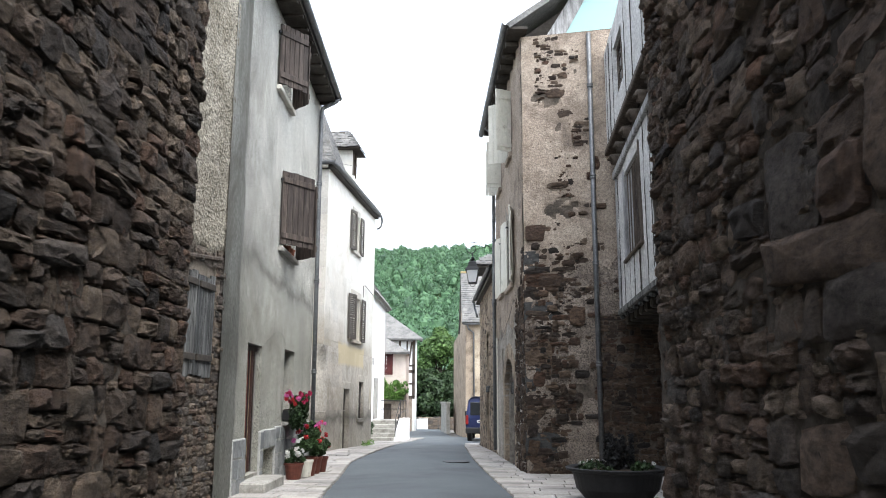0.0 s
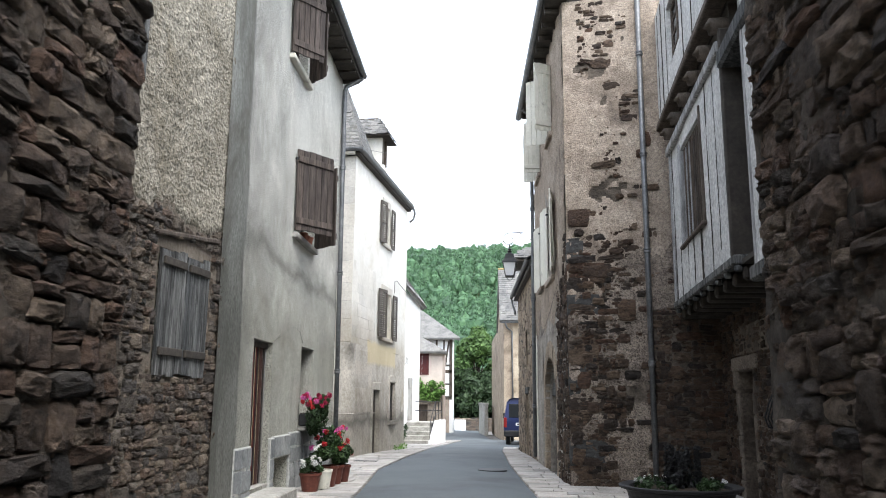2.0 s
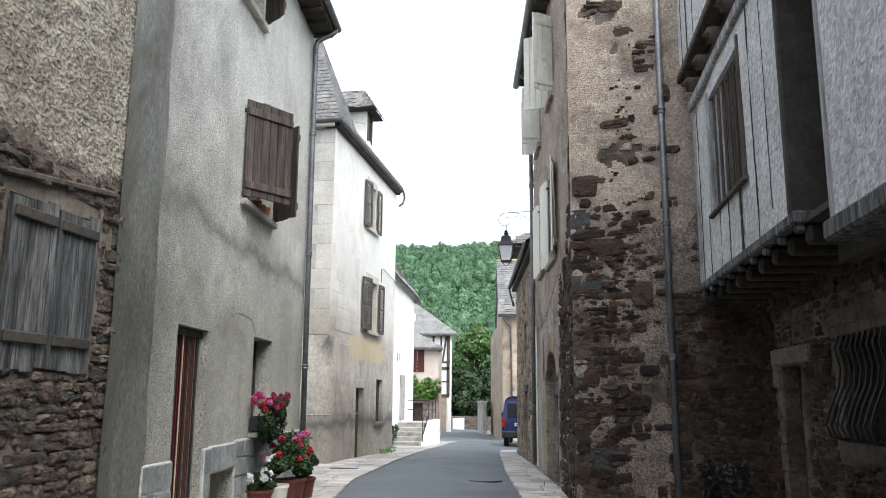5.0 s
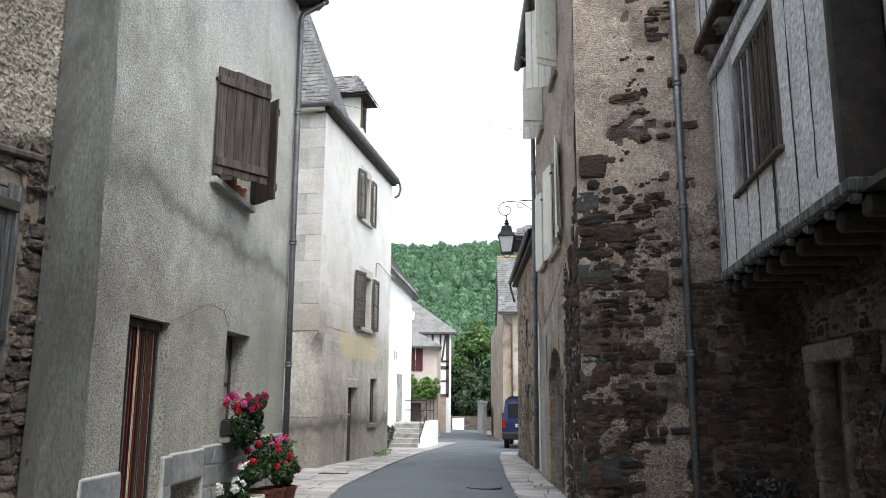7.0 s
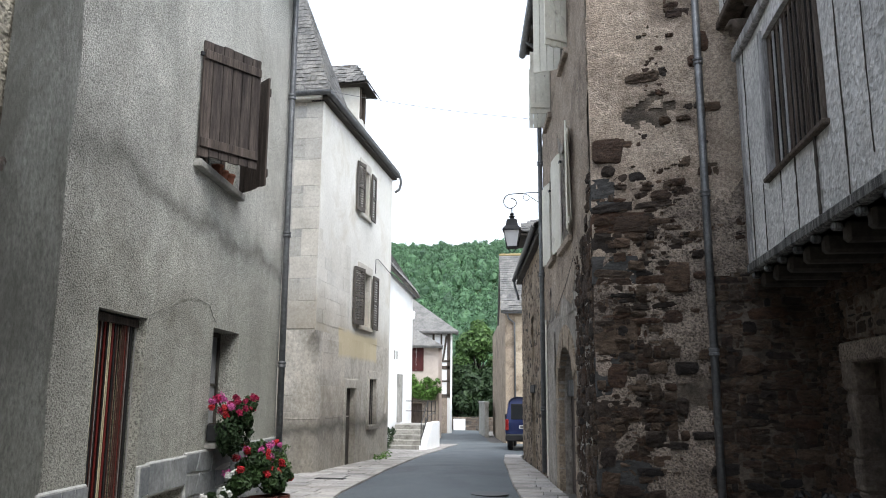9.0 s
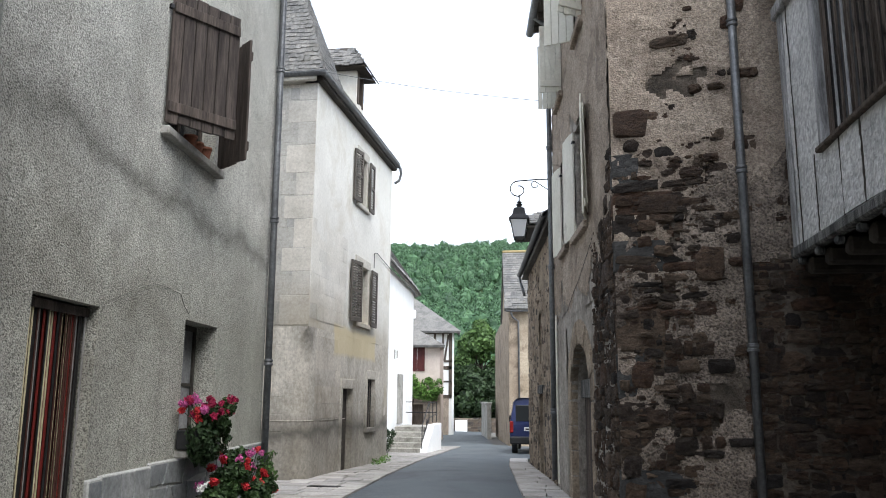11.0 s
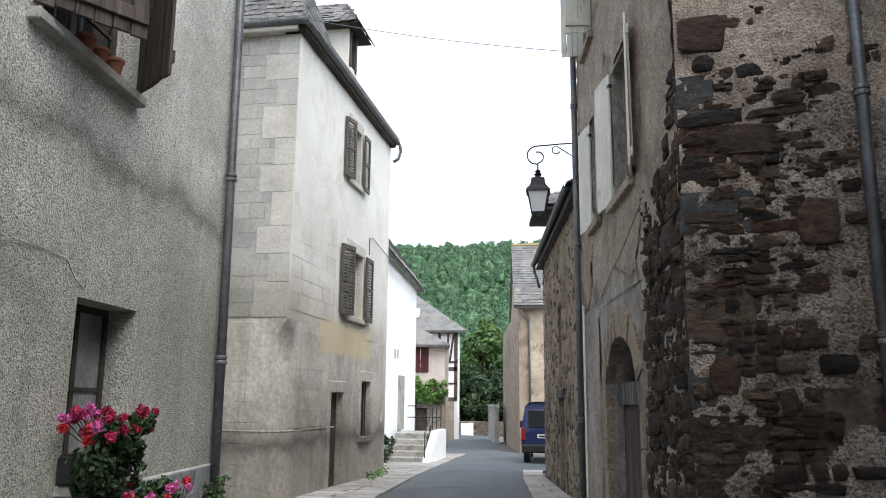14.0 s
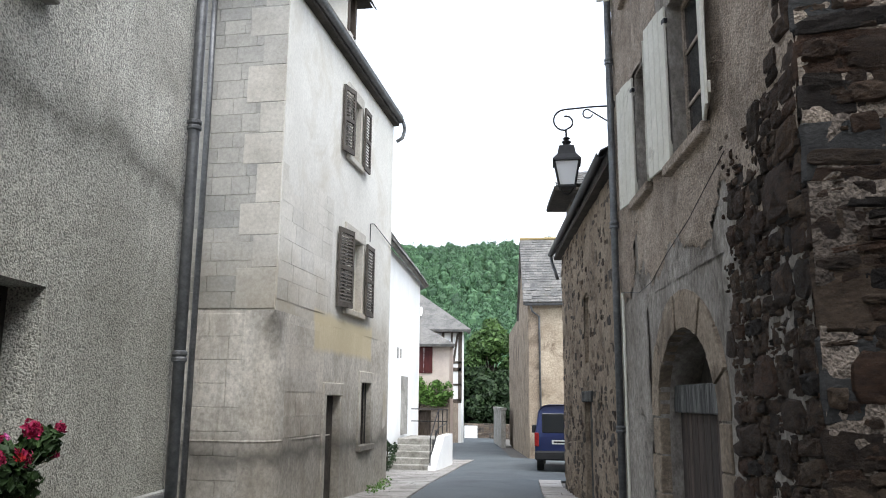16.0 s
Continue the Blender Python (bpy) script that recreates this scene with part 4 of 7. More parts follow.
part("crack", bm, M_SMOOTHCEM, h1_wall, "thin crack in the roughcast")
# eave, gutter and drainpipe
EV = 8.58
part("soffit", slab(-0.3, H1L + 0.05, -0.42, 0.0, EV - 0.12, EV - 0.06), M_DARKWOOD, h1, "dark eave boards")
k = 0.1
while k < H1L:
    part("rafter_end", slab(k, k + 0.09, -0.40, -0.02, EV - 0.18, EV - 0.12, 0.008), M_DARKWOOD, h1)
    k += 0.55
poly_part("roof", [(-0.3, -0.44, EV), (H1L + 0.1, -0.44, EV), (H1L + 0.1, 3.5, EV + 3.2), (-0.3, 3.5, EV + 3.2)], [[0, 1, 2, 3]], M_SLATE, h1, "grey slate roof", 0.1)
poly_part("roof", [(-0.3, 3.5, EV + 3.2), (H1L + 0.1, 3.5, EV + 3.2), (H1L + 0.1, 7.5, EV), (-0.3, 7.5, EV)], [[0, 1, 2, 3]], M_SLATE, h1, "", 0.1)
gutter(h1, (-0.3, -0.48, EV + 0.02), (H1L + 0.05, -0.48, EV + 0.02), 0.075, "grey zinc half-round gutter")
drainpipe(h1, H1L - 0.07, -0.09, 0.02, EV - 0.42, "grey zinc drainpipe with collars", 0.05, [(H1L - 0.12, -0.12, EV - 0.3), (H1L - 0.1, -0.3, EV - 0.2), (H1L - 0.08, -0.45, EV - 0.1), (H1L - 0.08, -0.47, EV)], (2.0, 4.07, 6.4), lean=-0.06)
plain_wall(h1, (-4.56, 17.70), (-9.0, 17.9), -0.3, 8.75, M_ROUGHCAST)

# ---- the tall cream house with the ashlar corner and the dormer ----
H2P, H2Q = (-5.40, 22.32), (-5.174, 29.12)
h2 = base("house", along(H2P, H2Q), "tall limewashed stone house with louvred shutters and a slate mansard", "house")
H2L = span(H2P, H2Q)
h2u = lambda y: y - H2P[1]
D2 = (h2u(24.74), h2u(25.56), -0.15, 1.73)
S2 = (h2u(26.88), h2u(27.62), 0.76, 2.0)
W2 = (h2u(25.68), h2u(26.72), 3.36, 4.80)
U2 = (h2u(25.58), h2u(26.32), 6.36, 7.62)
h2_wall = part("wall", wall_mesh(H2L, 2.95, 8.35, 0.45, [W2, U2], wob=0.012, seed=2.0), M_CREAM, h2, "cream limewashed wall")
CR = 0.45
h2_low = part("wall", wall_mesh(H2L - CR, -0.4, 2.95, 0.46, [(D2[0] - CR, D2[1] - CR, D2[2], D2[3]), (S2[0] - CR, S2[1] - CR, S2[2], S2[3])], wob=0.02, seed=12.0), M_DAMP, h2, "damp grey-brown rendered lower wall", at=Matrix.Translation((CR, 0, 0)))
# the corner is rounded below and comes to an edge at the first floor
bm = bm_new()
rows = []
for z in (-0.4, 0.5, 1.4, 2.1, 2.35, 2.5, 2.65, 2.8, 2.95):
    r = max(0.02, CR * min(1.0, max(0.0, (2.95 - z) / 0.7)) ** 0.6)
    arc = [(-0.004, CR + 0.04)] + [(r - r * math.cos(a) - 0.004, r - r * math.sin(a) - 0.008) for a in [math.pi / 2 * k / 10 for k in range(11)]] + [(CR + 0.04, -0.012)]
    rows.append([bm.verts.new((x, y, z)) for x, y in arc])
for a, b in zip(rows, rows[1:]):
    for k in range(12):
        bm.faces.new((a[k], a[k + 1], b[k + 1], b[k]))
bmesh.ops.recalc_face_normals(bm, faces=bm.faces)
part("rounded_corner", bm, M_DAMP, h2, "rounded damp corner of the wall", smooth=True)
bm = bm_new()
tube(bm, [(0.0, 1.6, 1.045), (0.0, CR, 1.045)] + [(CR - CR * math.cos(a), CR - CR * math.sin(a), 1.045) for a in [math.pi / 2 * k / 8 for k in range(1, 9)]], 0.022, 6)
part("band", bm, M_DAMP, h2, "thin stone string course")
# south side and its ashlar corner
S0 = 3.0
south = wall_mesh(S0, 2.95, 8.35, 0.45, step=0.6, wob=0.01, seed=6.0)
h2_s = part("wall", south, M_DAMP, h2)
h2_s.matrix_basis = Matrix(((0, 1, 0, 0), (-1, 0, 0, S0 + 0.03), (0, 0, 1, 0), (0, 0, 0, 1)))
part("wall", wall_mesh(S0 - CR + 0.03, -0.4, 2.95, 0.45, step=0.6, wob=0.0, seed=7.0), M_DAMP, h2, at=h2_s.matrix_basis)
rnd = random.Random(23)
for k in range(9):
    z, u = -0.2 + k * 0.345, rnd.uniform(-0.5, 0.0)
    while u < S0 - CR + 0.02:
        w = rnd.uniform(0.35, 0.75)
        ua, ub = max(0.0, u), min(S0 - CR + 0.02, u + w)
        if ub - ua > 0.06:
            b = slab(ua + 0.004, ub - 0.004, -0.007 - rnd.uniform(0, 0.004), 0.02, z + 0.004, z + 0.341, 0.004)
            part("block", b, M_DAMP, h2_s)
        u += w
part("band", slab(0.45, D2[0] - 0.16, -0.012, 0.01, 1.033, 1.057, 0.004), M_DAMP, h2_low, "thin stone string course")
# surrounds
for (u0, u1, z0, z1), lab in ((D2, "worn pale stone door surround"), (S2, "pale stone window surround"), (W2, "pale stone window surround"), (U2, "pale stone window surround")):
    lo = z0 if z0 > 0 else -0.15
    b = bm_new()
    box(b, u0 - 0.16, u0 + 0.006, -0.03, 0.12, lo, z1, 0.01)
    box(b, u1 - 0.006, u1 + 0.16, -0.03, 0.12, lo, z1, 0.01)
    box(b, u0 - 0.16, u1 + 0.16, -0.035, 0.118, z1 - 0.006, z1 + 0.22, 0.012)
    if z0 > 0:
        box(b, u0 - 0.18, u1 + 0.18, -0.08, 0.122, z0 - 0.11, z0 + 0.006, 0.012)
    part("surround", b, M_ASHLAR if z0 > 3 else M_DAMP, h2, lab)
# plank colour near black, to give the darkness inside the doorway
door2 = base("door", Matrix.Identity(4), "plank door, near black for the dark of the doorway", "")
for k in range(5):
    w = (D2[1] - D2[0]) / 5
    part("plank", slab(D2[0] + w * k + 0.003, D2[0] + w * (k + 1) - 0.003, 0.13, 0.17, D2[2], D2[3], 0.004), M_DARKWOOD, door2)
door2.parent = h2
window_in(h2, *S2, 0.15, M_TIMBER, "small dark window with an iron grille", 2, 1)
for k in range(4):
    u = S2[0] + (S2[1] - S2[0]) * (k + 0.5) / 4
    b = bm_new()
    tube(b, [(u, 0.07, S2[2]), (u, 0.07, S2[3])], 0.012, 6)
    part("bar", b, M_IRON, h2)
window_in(h2, *W2, 0.16, M_SHUT_WHITE, "white casement window between louvred shutters", 2, 3)
window_in(h2, *U2, 0.16, M_SHUT_WHITE, "white casement window between louvred shutters", 2, 3)
M_LOUVRE = surface("grey_brown_louvre", (0.06, 0.052, 0.044), (0.12, 0.105, 0.09), 4, 20, 0.75, 0.2, 20, 0.004)
louvre_shutter(h2, W2[0] - 0.62, W2[0] - 0.06, 3.34, 4.82, M_LOUVRE, "grey-brown louvred shutter folded back on the wall", angle=12)
louvre_shutter(h2, W2[1] + 0.06, W2[1] + 0.62, 3.34, 4.82, M_LOUVRE, "grey-brown louvred shutter folded back on the wall", proud=0.09)
louvre_shutter(h2, U2[0] - 0.5, U2[0] - 0.06, 6.32, 7.64, M_LOUVRE, "grey-brown louvred shutter folded back on the wall", angle=12)
louvre_shutter(h2, U2[1] + 0.06, U2[1] + 0.5, 6.32, 7.64, M_LOUVRE, "grey-brown louvred shutter folded back on the wall", proud=0.09)
# eave, mansard and dormer
E2 = 8.36
part("cornice", slab(-0.12, H2L + 0.02, -0.14, 0.3, E2 - 0.14, E2, 0.02), M_DARKWOOD, h2, "dark eave board")
part("cornice", slab(-0.2, 0.3, -0.0, 3.2, E2 - 0.14, E2 - 0.01, 0.02), M_ASHLAR, h2)
gutter(h2, (-0.25, -0.17, E2 + 0.02), (H2L + 0.02, -0.17, E2 + 0.02), 0.085, "grey zinc gutter")
gutter(h2, (-0.22, 3.4, E2 + 0.02), (-0.22, -0.25, E2 + 0.02), 0.085, "grey zinc gutter")
bm = bm_new()
tube(bm, [(H2L, -0.24, E2 - 0.03), (H2L + 0.12, -0.25, E2 - 0.2), (H2L + 0.08, -0.2, E2 - 0.42), (H2L + 0.02, -0.08, E2 - 0.52)], 0.045, 8)
part("gutter_spout", bm, M_ZINC, h2, "short curved gutter spout", smooth=True)
# a steep pavilion roof over the near end, a low pitch behind the gutter beyond it
RB, AX, AY, RH, PN = -0.2, 0.55, 0.85, 2.95, 1.2
rv = [(RB, RB, E2), (PN, RB, E2), (PN, 6.2, E2), (RB, 6.2, E2), (AX, AY, E2 + RH), (AX, 5.4, E2 + RH)]
h2_roof = poly_part("roof", rv, [[0, 1, 4], [1, 2, 5, 4], [2, 3, 5], [3, 0, 4, 5]], M_SLATE, h2, "steep pavilion roof of scalloped stone slates")
sl = math.hypot(RH, AX - RB)
slates(h2_roof, (RB, RB + 3.6, E2), (0, -1, 0), (AX - RB, 0, RH), 3.6, 27, 0.112, 0.17, 21, 300, lambda v: (0.0, 3.6 - (AY - RB) * v / sl))
s3 = math.hypot(RH, AY - RB)
slates(h2_roof, (RB, RB, E2), (1, 0, 0), (0, AY - RB, RH), PN, 26, 0.112, 0.17, 22, 60, lambda v: ((AX - RB) * v / s3, PN - RB - (PN - AX) * v / s3))
poly_part("roof", [(RB + 0.1, RB, E2 + 0.01), (H2L + 0.05, RB, E2 + 0.01), (H2L + 0.05, 6.2, E2 + 2.2), (RB + 0.1, 6.2, E2 + 2.2)], [[0, 1, 2, 3]], M_SLATE, h2, "low slate pitch", 0.1)
plain_wall(h2, (-5.176, 29.12), (-9.5, 29.3), -0.5, 8.35, M_CREAM)
plain_wall(h2, (-11.5, 29.7), (-11.5, 22.4), -0.5, 8.35, M_CREAM)
plain_wall(h2, (-11.5, 22.3), (-8.3, 22.3), -0.5, 8.35, M_DAMP)
dormer = base("dormer", Matrix.Identity(4), "small rendered dormer with a hipped slate cap", "")
DU0, DU1 = h2u(25.2), h2u(25.9)
DR = 0.8
part("cheek", slab(DU0, DU0 + 0.14, 0.02, 1.6, E2 - 0.02, 9.78), M_CREAM, dormer, "cracked cream render cheek")
part("cheek", slab(DU1 - 0.14, DU1, 0.02, 1.6, E2 - 0.02, 9.78), M_CREAM, dormer)
part("front", slab(DU0 + 0.14, DU1 - 0.14, 0.02, 0.12, E2 - 0.02, 8.95), M_CREAM, dormer)
part("window_frame", slab(DU0 + 0.14, DU1 - 0.14, 0.10, 0.16, 8.95, 9.75), M_TIMBER, dormer, "dark dormer window")
part("post", slab(DU0 + 0.09, DU0 + 0.2, -0.01, 0.1, 8.9, 9.78, 0.01), M_TIMBER, dormer)
part("post", slab(DU1 - 0.2, DU1 - 0.09, -0.01, 0.1, 8.9, 9.78, 0.01), M_TIMBER, dormer)
dz = 9.78
cap = [(DU0 - 0.28, -0.27, dz - 0.04), (DU1 + 0.2, -0.27, dz - 0.04), (DU1 + 0.2, 1.8, dz), (DU0 - 0.28, 1.8, dz), ((DU0 + DU1) / 2, 0.25, dz + DR - 0.02), ((DU0 + DU1) / 2, 1.8, dz + DR - 0.02)]
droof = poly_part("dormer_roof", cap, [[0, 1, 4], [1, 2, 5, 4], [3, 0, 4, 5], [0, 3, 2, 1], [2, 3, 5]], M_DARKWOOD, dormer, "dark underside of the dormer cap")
dormer.parent = h2
half = (DU1 - DU0) / 2 + 0.28
sdl = math.hypot(half, DR)
dslate = base("dormer_slates", Matrix.Identity(4), "slates of the dormer cap", "")
dslate.parent = h2
slates(dslate, (DU0 - 0.28, 1.8, dz - 0.02), (0, -1, 0), (half, 0, DR), 2.07, 7, 0.12, 0.18, 31, 90, lambda v: (0.0, 2.07 - 0.52 * v / sdl))
slates(dslate, (DU0 - 0.28, -0.27, dz - 0.04), (1, 0, 0), (0, 0.52, DR), 2 * half - 0.08, 6, 0.12, 0.18, 32, 40, lambda v: (half * v / 0.98, 2 * half - half * v / 0.98))
bm = bm_new()
tube(bm, [(h2u(27.2), -0.03, 4.95), (h2u(27.2), -0.03, 5.35), (h2u(27.45), -0.04, 5.4), (H2L, -0.04, 5.2)], 0.01, 5)
part("cable", bm, M_IRON, h2, "thin cable along the wall")
bm = bm_new()
tube(bm, [(-0.1, 1.22, -0.2), (-0.1, 1.24, 6.5), (-0.1, 1.26, E2)], 0.045, 12)
part("drainpipe", bm, M_ZINC, h2, "pale zinc drainpipe", smooth=True)

# ---- ashlar facing of the corner house, as single blocks ----
def ashlar(parent, m, cols, z0, z1, rowh, seed, wide=(0.3, 0.7), mat_block=None):
    rnd = random.Random(seed)
    bm = bm_new()
    box(bm, -0.5, 0.5, -1.0, 0.6, -0.5, 0.5)
    me = finish("ashlar_block", bm, mat_block or M_ASHLAR)
    z = z0
    while z < z1 - 0.1:
        h = rowh * rnd.uniform(0.85, 1.2)
        u = cols[0]
        while u < cols[1] - 0.02:
            w = min(rnd.uniform(*wide), cols[1] - u)
            if cols[1] - u - w < 0.12:
                w = cols[1] - u
            ob = new("ashlar_block", me)
            ob.parent = parent
            ob.matrix_basis = m @ Matrix.Translation((u + w / 2, 0, z + h / 2)) @ Matrix.Diagonal((w - 0.008, rnd.uniform(0.009, 0.014), h - 0.008, 1))
            u += w
        z += h


ashlar(h2_s, Matrix.Identity(4), (S0 - 1.6, S0 - 0.1), 2.98, 8.1, 0.25, 41, (0.28, 0.6), M_ASHLAR_G)
z, k = 2.97, 0
while z < 8.0:
    hh = 0.5 if k % 3 else 0.62
    part("quoin", slab(S0 - (0.38 if k % 2 else 0.62), S0 + 0.02, -0.016, 0.05, z, min(z + hh, 8.2) - 0.006, 0.008), M_ASHLAR, h2_s)
    z, k = z + hh, k + 1
M_CREAM_B = surface("cream_block", (0.56, 0.545, 0.495), (0.70, 0.68, 0.63), 0.8, 18, 0.92, 0.3, 14, 0.008, rand=0.06, grain=0.16, damp_shade=((0.66, 0.62, 0.56), 2.6, 4.6), paint=((0.60, 0.51, 0.32), 24.0, 27.65, 2.46, 3.16))
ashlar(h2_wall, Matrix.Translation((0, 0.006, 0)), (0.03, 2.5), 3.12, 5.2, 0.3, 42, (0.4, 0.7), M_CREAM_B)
M_DAMP_B = surface("damp_block", (0.47, 0.43, 0.37), (0.62, 0.58, 0.51), 0.9, 16, 0.92, 0.5, 18, 0.015, stain=(0.3, 0.265, 0.21), stain_scale=0.8, rand=0.08, grain=0.3, streak=(0.3, 0.265, 0.22), damp_shade=((0.62, 0.6, 0.58), 0.4, 2.9), paint=((0.60, 0.51, 0.32), 24.0, 27.65, 2.46, 3.16))
ashlar(h2_low, Matrix.Translation((0, 0.004, 0)), (0.02, D2[0] - CR - 0.17), 1.08, 2.9, 0.36, 43, (0.5, 0.9), M_DAMP_B)

# ---- the white house beyond it, bending away ----
white = base("house", Matrix.Identity(4), "smooth white limewashed house with a curved front", "house")
bm = bm_new()
pts = [(-6.1, 29.2), (-6.24, 32), (-6.42, 35), (-6.62, 38), (-6.82, 41), (-7.02, 43.6), (-7.3, 44.2), (-9.5, 44.6)]
def front_x(y):
    return float(np.interp(y, [p[1] for p in pts], [p[0] for p in pts]))
fine = [29.2 + 0.45 * k for k in range(32)]
curve = [(front_x((y + max(29.2, y - 0.5) + y + 0.5) / 3), y) for y in fine] + [(-7.35, 44.3), (-9.5, 44.6)]
tops = [6.2 + 0.25 * (y - 30) / 14 for x, y in curve]
o_low, o_top = [bm.verts.new((x, y, -0.8)) for x, y in curve], [bm.verts.new((x, y, t)) for (x, y), t in zip(curve, tops)]
i_low, i_top = [bm.verts.new((x - 0.3, y - 0.05, -0.8)) for x, y in curve], [bm.verts.new((x - 0.3, y - 0.05, t)) for (x, y), t in zip(curve, tops)]
for i in range(len(curve) - 1):
    bm.faces.new((o_low[i], o_low[i + 1], o_top[i + 1], o_top[i]))
    bm.faces.new((i_low[i + 1], i_low[i], i_top[i], i_top[i + 1]))
    bm.faces.new((o_top[i], o_top[i + 1], i_top[i + 1], i_top[i]))
bm.faces.new((o_low[0], o_top[0], i_top[0], i_low[0]))
part("wall", bm, M_WHITE, white, smooth=False)
for y, z, h in ((33.5, 2.6, 0.5), (36.5, 3.0, 0.35), (37.2, 3.05, 0.3)):
    part("scar", slab(front_x(y) - 0.05, front_x(y) + 0.035, y, y + 0.1, z, z + h, 0.01), M_CONCRETE, white, "grey patch of bare render")
rv, rf = [], []
for k, (x, y) in enumerate(pts[:-1]):
    zz = 6.2 + 0.25 * (y - 30) / 14
    rv += [(x + 0.3, y - 0.02 * k, zz - 0.08), (x - 1.5, y, zz + 2.5)]
for k in range(len(pts) - 2):
    rf.append([2 * k, 2 * k + 2, 2 * k + 3, 2 * k + 1])
wroof = poly_part("roof", rv, rf, M_SLATE, white, "rough grey stone-slate roof", 0.12)
for k in range(len(pts) - 2):
    a, b = Vector(rv[2 * k]), Vector(rv[2 * k + 2])
    slates(wroof, a, b - a, Vector(rv[2 * k + 1]) - a, (b - a).length, 14, 0.2, 0.3, 50 + k, 20)
part("door", slab(-6.75, -6.55, 37.6, 38.6, 0.52, 2.46, 0.01), M_CONCRETE, white, "pale grey wooden door over the landing")

# ---- steps up to the white house ----
stairs = base("stair", pose(-5.68, 34.6, gz(34.6)), "five worn concrete steps with a white side wall", "stair")
for k in range(5):
    part("step", slab(-0.62, 0.57, k * 0.29, k * 0.29 + 0.34 if k < 4 else 3.4, k * 0.175 - 0.1, (k + 1) * 0.175, 0.02), M_CONCRETE, stairs)
b = bm_new()
prism(b, [(-0.25, 0.0), (-0.2, 0.12), (1.5, 0.95), (3.4, 0.95), (3.4, -0.1), (-0.25, -0.1)], 0.575, 0.8, "x")
part("side_wall", b, M_WHITE, stairs, "white limewashed side wall")
rail = base("railing", Matrix.Identity(4), "thin black iron handrail with scrolls", "")
for pp in ([(0.62, -0.1, 0.1), (0.62, -0.1, 0.95), (0.62, 1.4, 1.75), (0.62, 3.3, 1.75), (0.62, 3.3, 1.0)], [(0.62, 1.4, 1.0), (0.62, 1.4, 1.75)], [(0.62, 3.3, 1.75), (-0.6, 3.3, 1.75)], [(0.62, 3.3, 1.35), (-0.6, 3.3, 1.35)],
           [(0.62, 0.1, 0.5), (0.62, 1.4, 1.2), (0.62, 3.3, 1.3)], [(0.62, 2.3, 1.0), (0.62, 2.3, 1.75)]):
    b = bm_new()
    tube(b, pp, 0.018, 6)
    part("bar", b, M_IRON, rail)
for cy, cz, r in ((0.4, 0.75, 0.16), (0.9, 1.02, 0.16)):
    b = bm_new()
    tube(b, [(0.62, cy + r * (1 - k / 22) * math.cos(k * 0.5), cz + r * (1 - k / 22) * math.sin(k * 0.5)) for k in range(20)], 0.012, 5)
    part("scroll", b, M_IRON, rail)
rail.parent = stairs

# ---- the corner house: rubble and old plaster, cream shutters, arched door ----
R1P, R1Q = (-0.395, 22.28), (0.29, 16.25)
r1 = base("house", along(R1P, R1Q), "tall old corner house of rubble and crumbling plaster with cream shutters", "house")
R1L = span(R1P, R1Q)
ru = lambda y: (22.28 - y) * R1L / (22.28 - 16.25)
AR = (ru(20.3), ru(18.2), -0.15, 2.42)
A1 = (3.06, 4.18, 4.08, 5.8)
A2 = (1.36, 2.02, 4.15, 5.72)
A3 = (3.48, 4.2, 7.24, 8.75)
A4 = (1.0, 1.72, 7.05, 8.3)
r1_wall = part("wall", wall_mesh(R1L, -0.3, 9.3, 0.5, [AR, A1, A2, A3, A4], wob=0.03, seed=21.0), M_PLASTER_GREY, r1, "old grey plaster worn off in patches")
# arch: the ring fills the square opening's upper corners
ac, aw = (AR[0] + AR[1]) / 2, (AR[1] - AR[0]) / 2
spring = 1.5
b = bm_new()
n = 12
for side in (-1, 1):
    poly = [(ac + side * aw, spring)] + [(ac + side * aw * math.cos(math.pi / 2 * k / n), spring + (2.38 - spring) * math.sin(math.pi / 2 * k / n)) for k in range(1, n + 1)] + [(ac, 2.44), (ac + side * aw, 2.44)]
    prism(b, poly, 0.0, 0.45, "y")
part("arch_filling", b, M_PLASTER_GREY, r1)
vous = base("arch_surround", Matrix.Identity(4), "pale dressed stone arch round the door", "")
for k in range(9):
    a0, a1 = math.pi * k / 9 + 0.012, math.pi * (k + 1) / 9 - 0.012
    b = bm_new()
    pl = []
    for a, r in ((a0, 1.0), ((a0 + a1) / 2, 1.0), (a1, 1.0), (a1, 1.3), ((a0 + a1) / 2, 1.3), (a0, 1.3)):
        pl.append((ac - math.cos(a) * aw * r, spring + math.sin(a) * (2.38 - spring) * (1.0 if r == 1.0 else 1.42)))
    prism(b, pl, -0.02 - 0.01 * (k % 2), 0.1, "y")
    part("voussoir", b, M_PLASTER_TAN, vous)
for side in (-1, 1):
    for k in range(4):
        part("jamb_stone", slab(*sorted((ac + side * aw * 0.993, ac + side * aw * (1.26 if k % 2 else 1.36))), -0.02, 0.1, -0.1 + k * 0.4, 0.29 + k * 0.4, 0.012), M_PLASTER_TAN, vous)
vous.parent = r1
adoor = base("door", Matrix.Identity(4), "grey weathered double plank door under a dark open arch", "")
for k in range(10):
    w = (AR[1] - AR[0]) / 10
    part("plank", slab(AR[0] + w * k + 0.004, AR[0] + w * (k + 1) - 0.004, 0.22, 0.26, -0.12, 1.55, 0.005), M_WOOD_BROWN, adoor)
part("transom", slab(AR[0], AR[1], 0.15, 0.34, 1.55, 1.84, 0.012), M_WOOD_GREY, adoor, "pale grey cross beam")
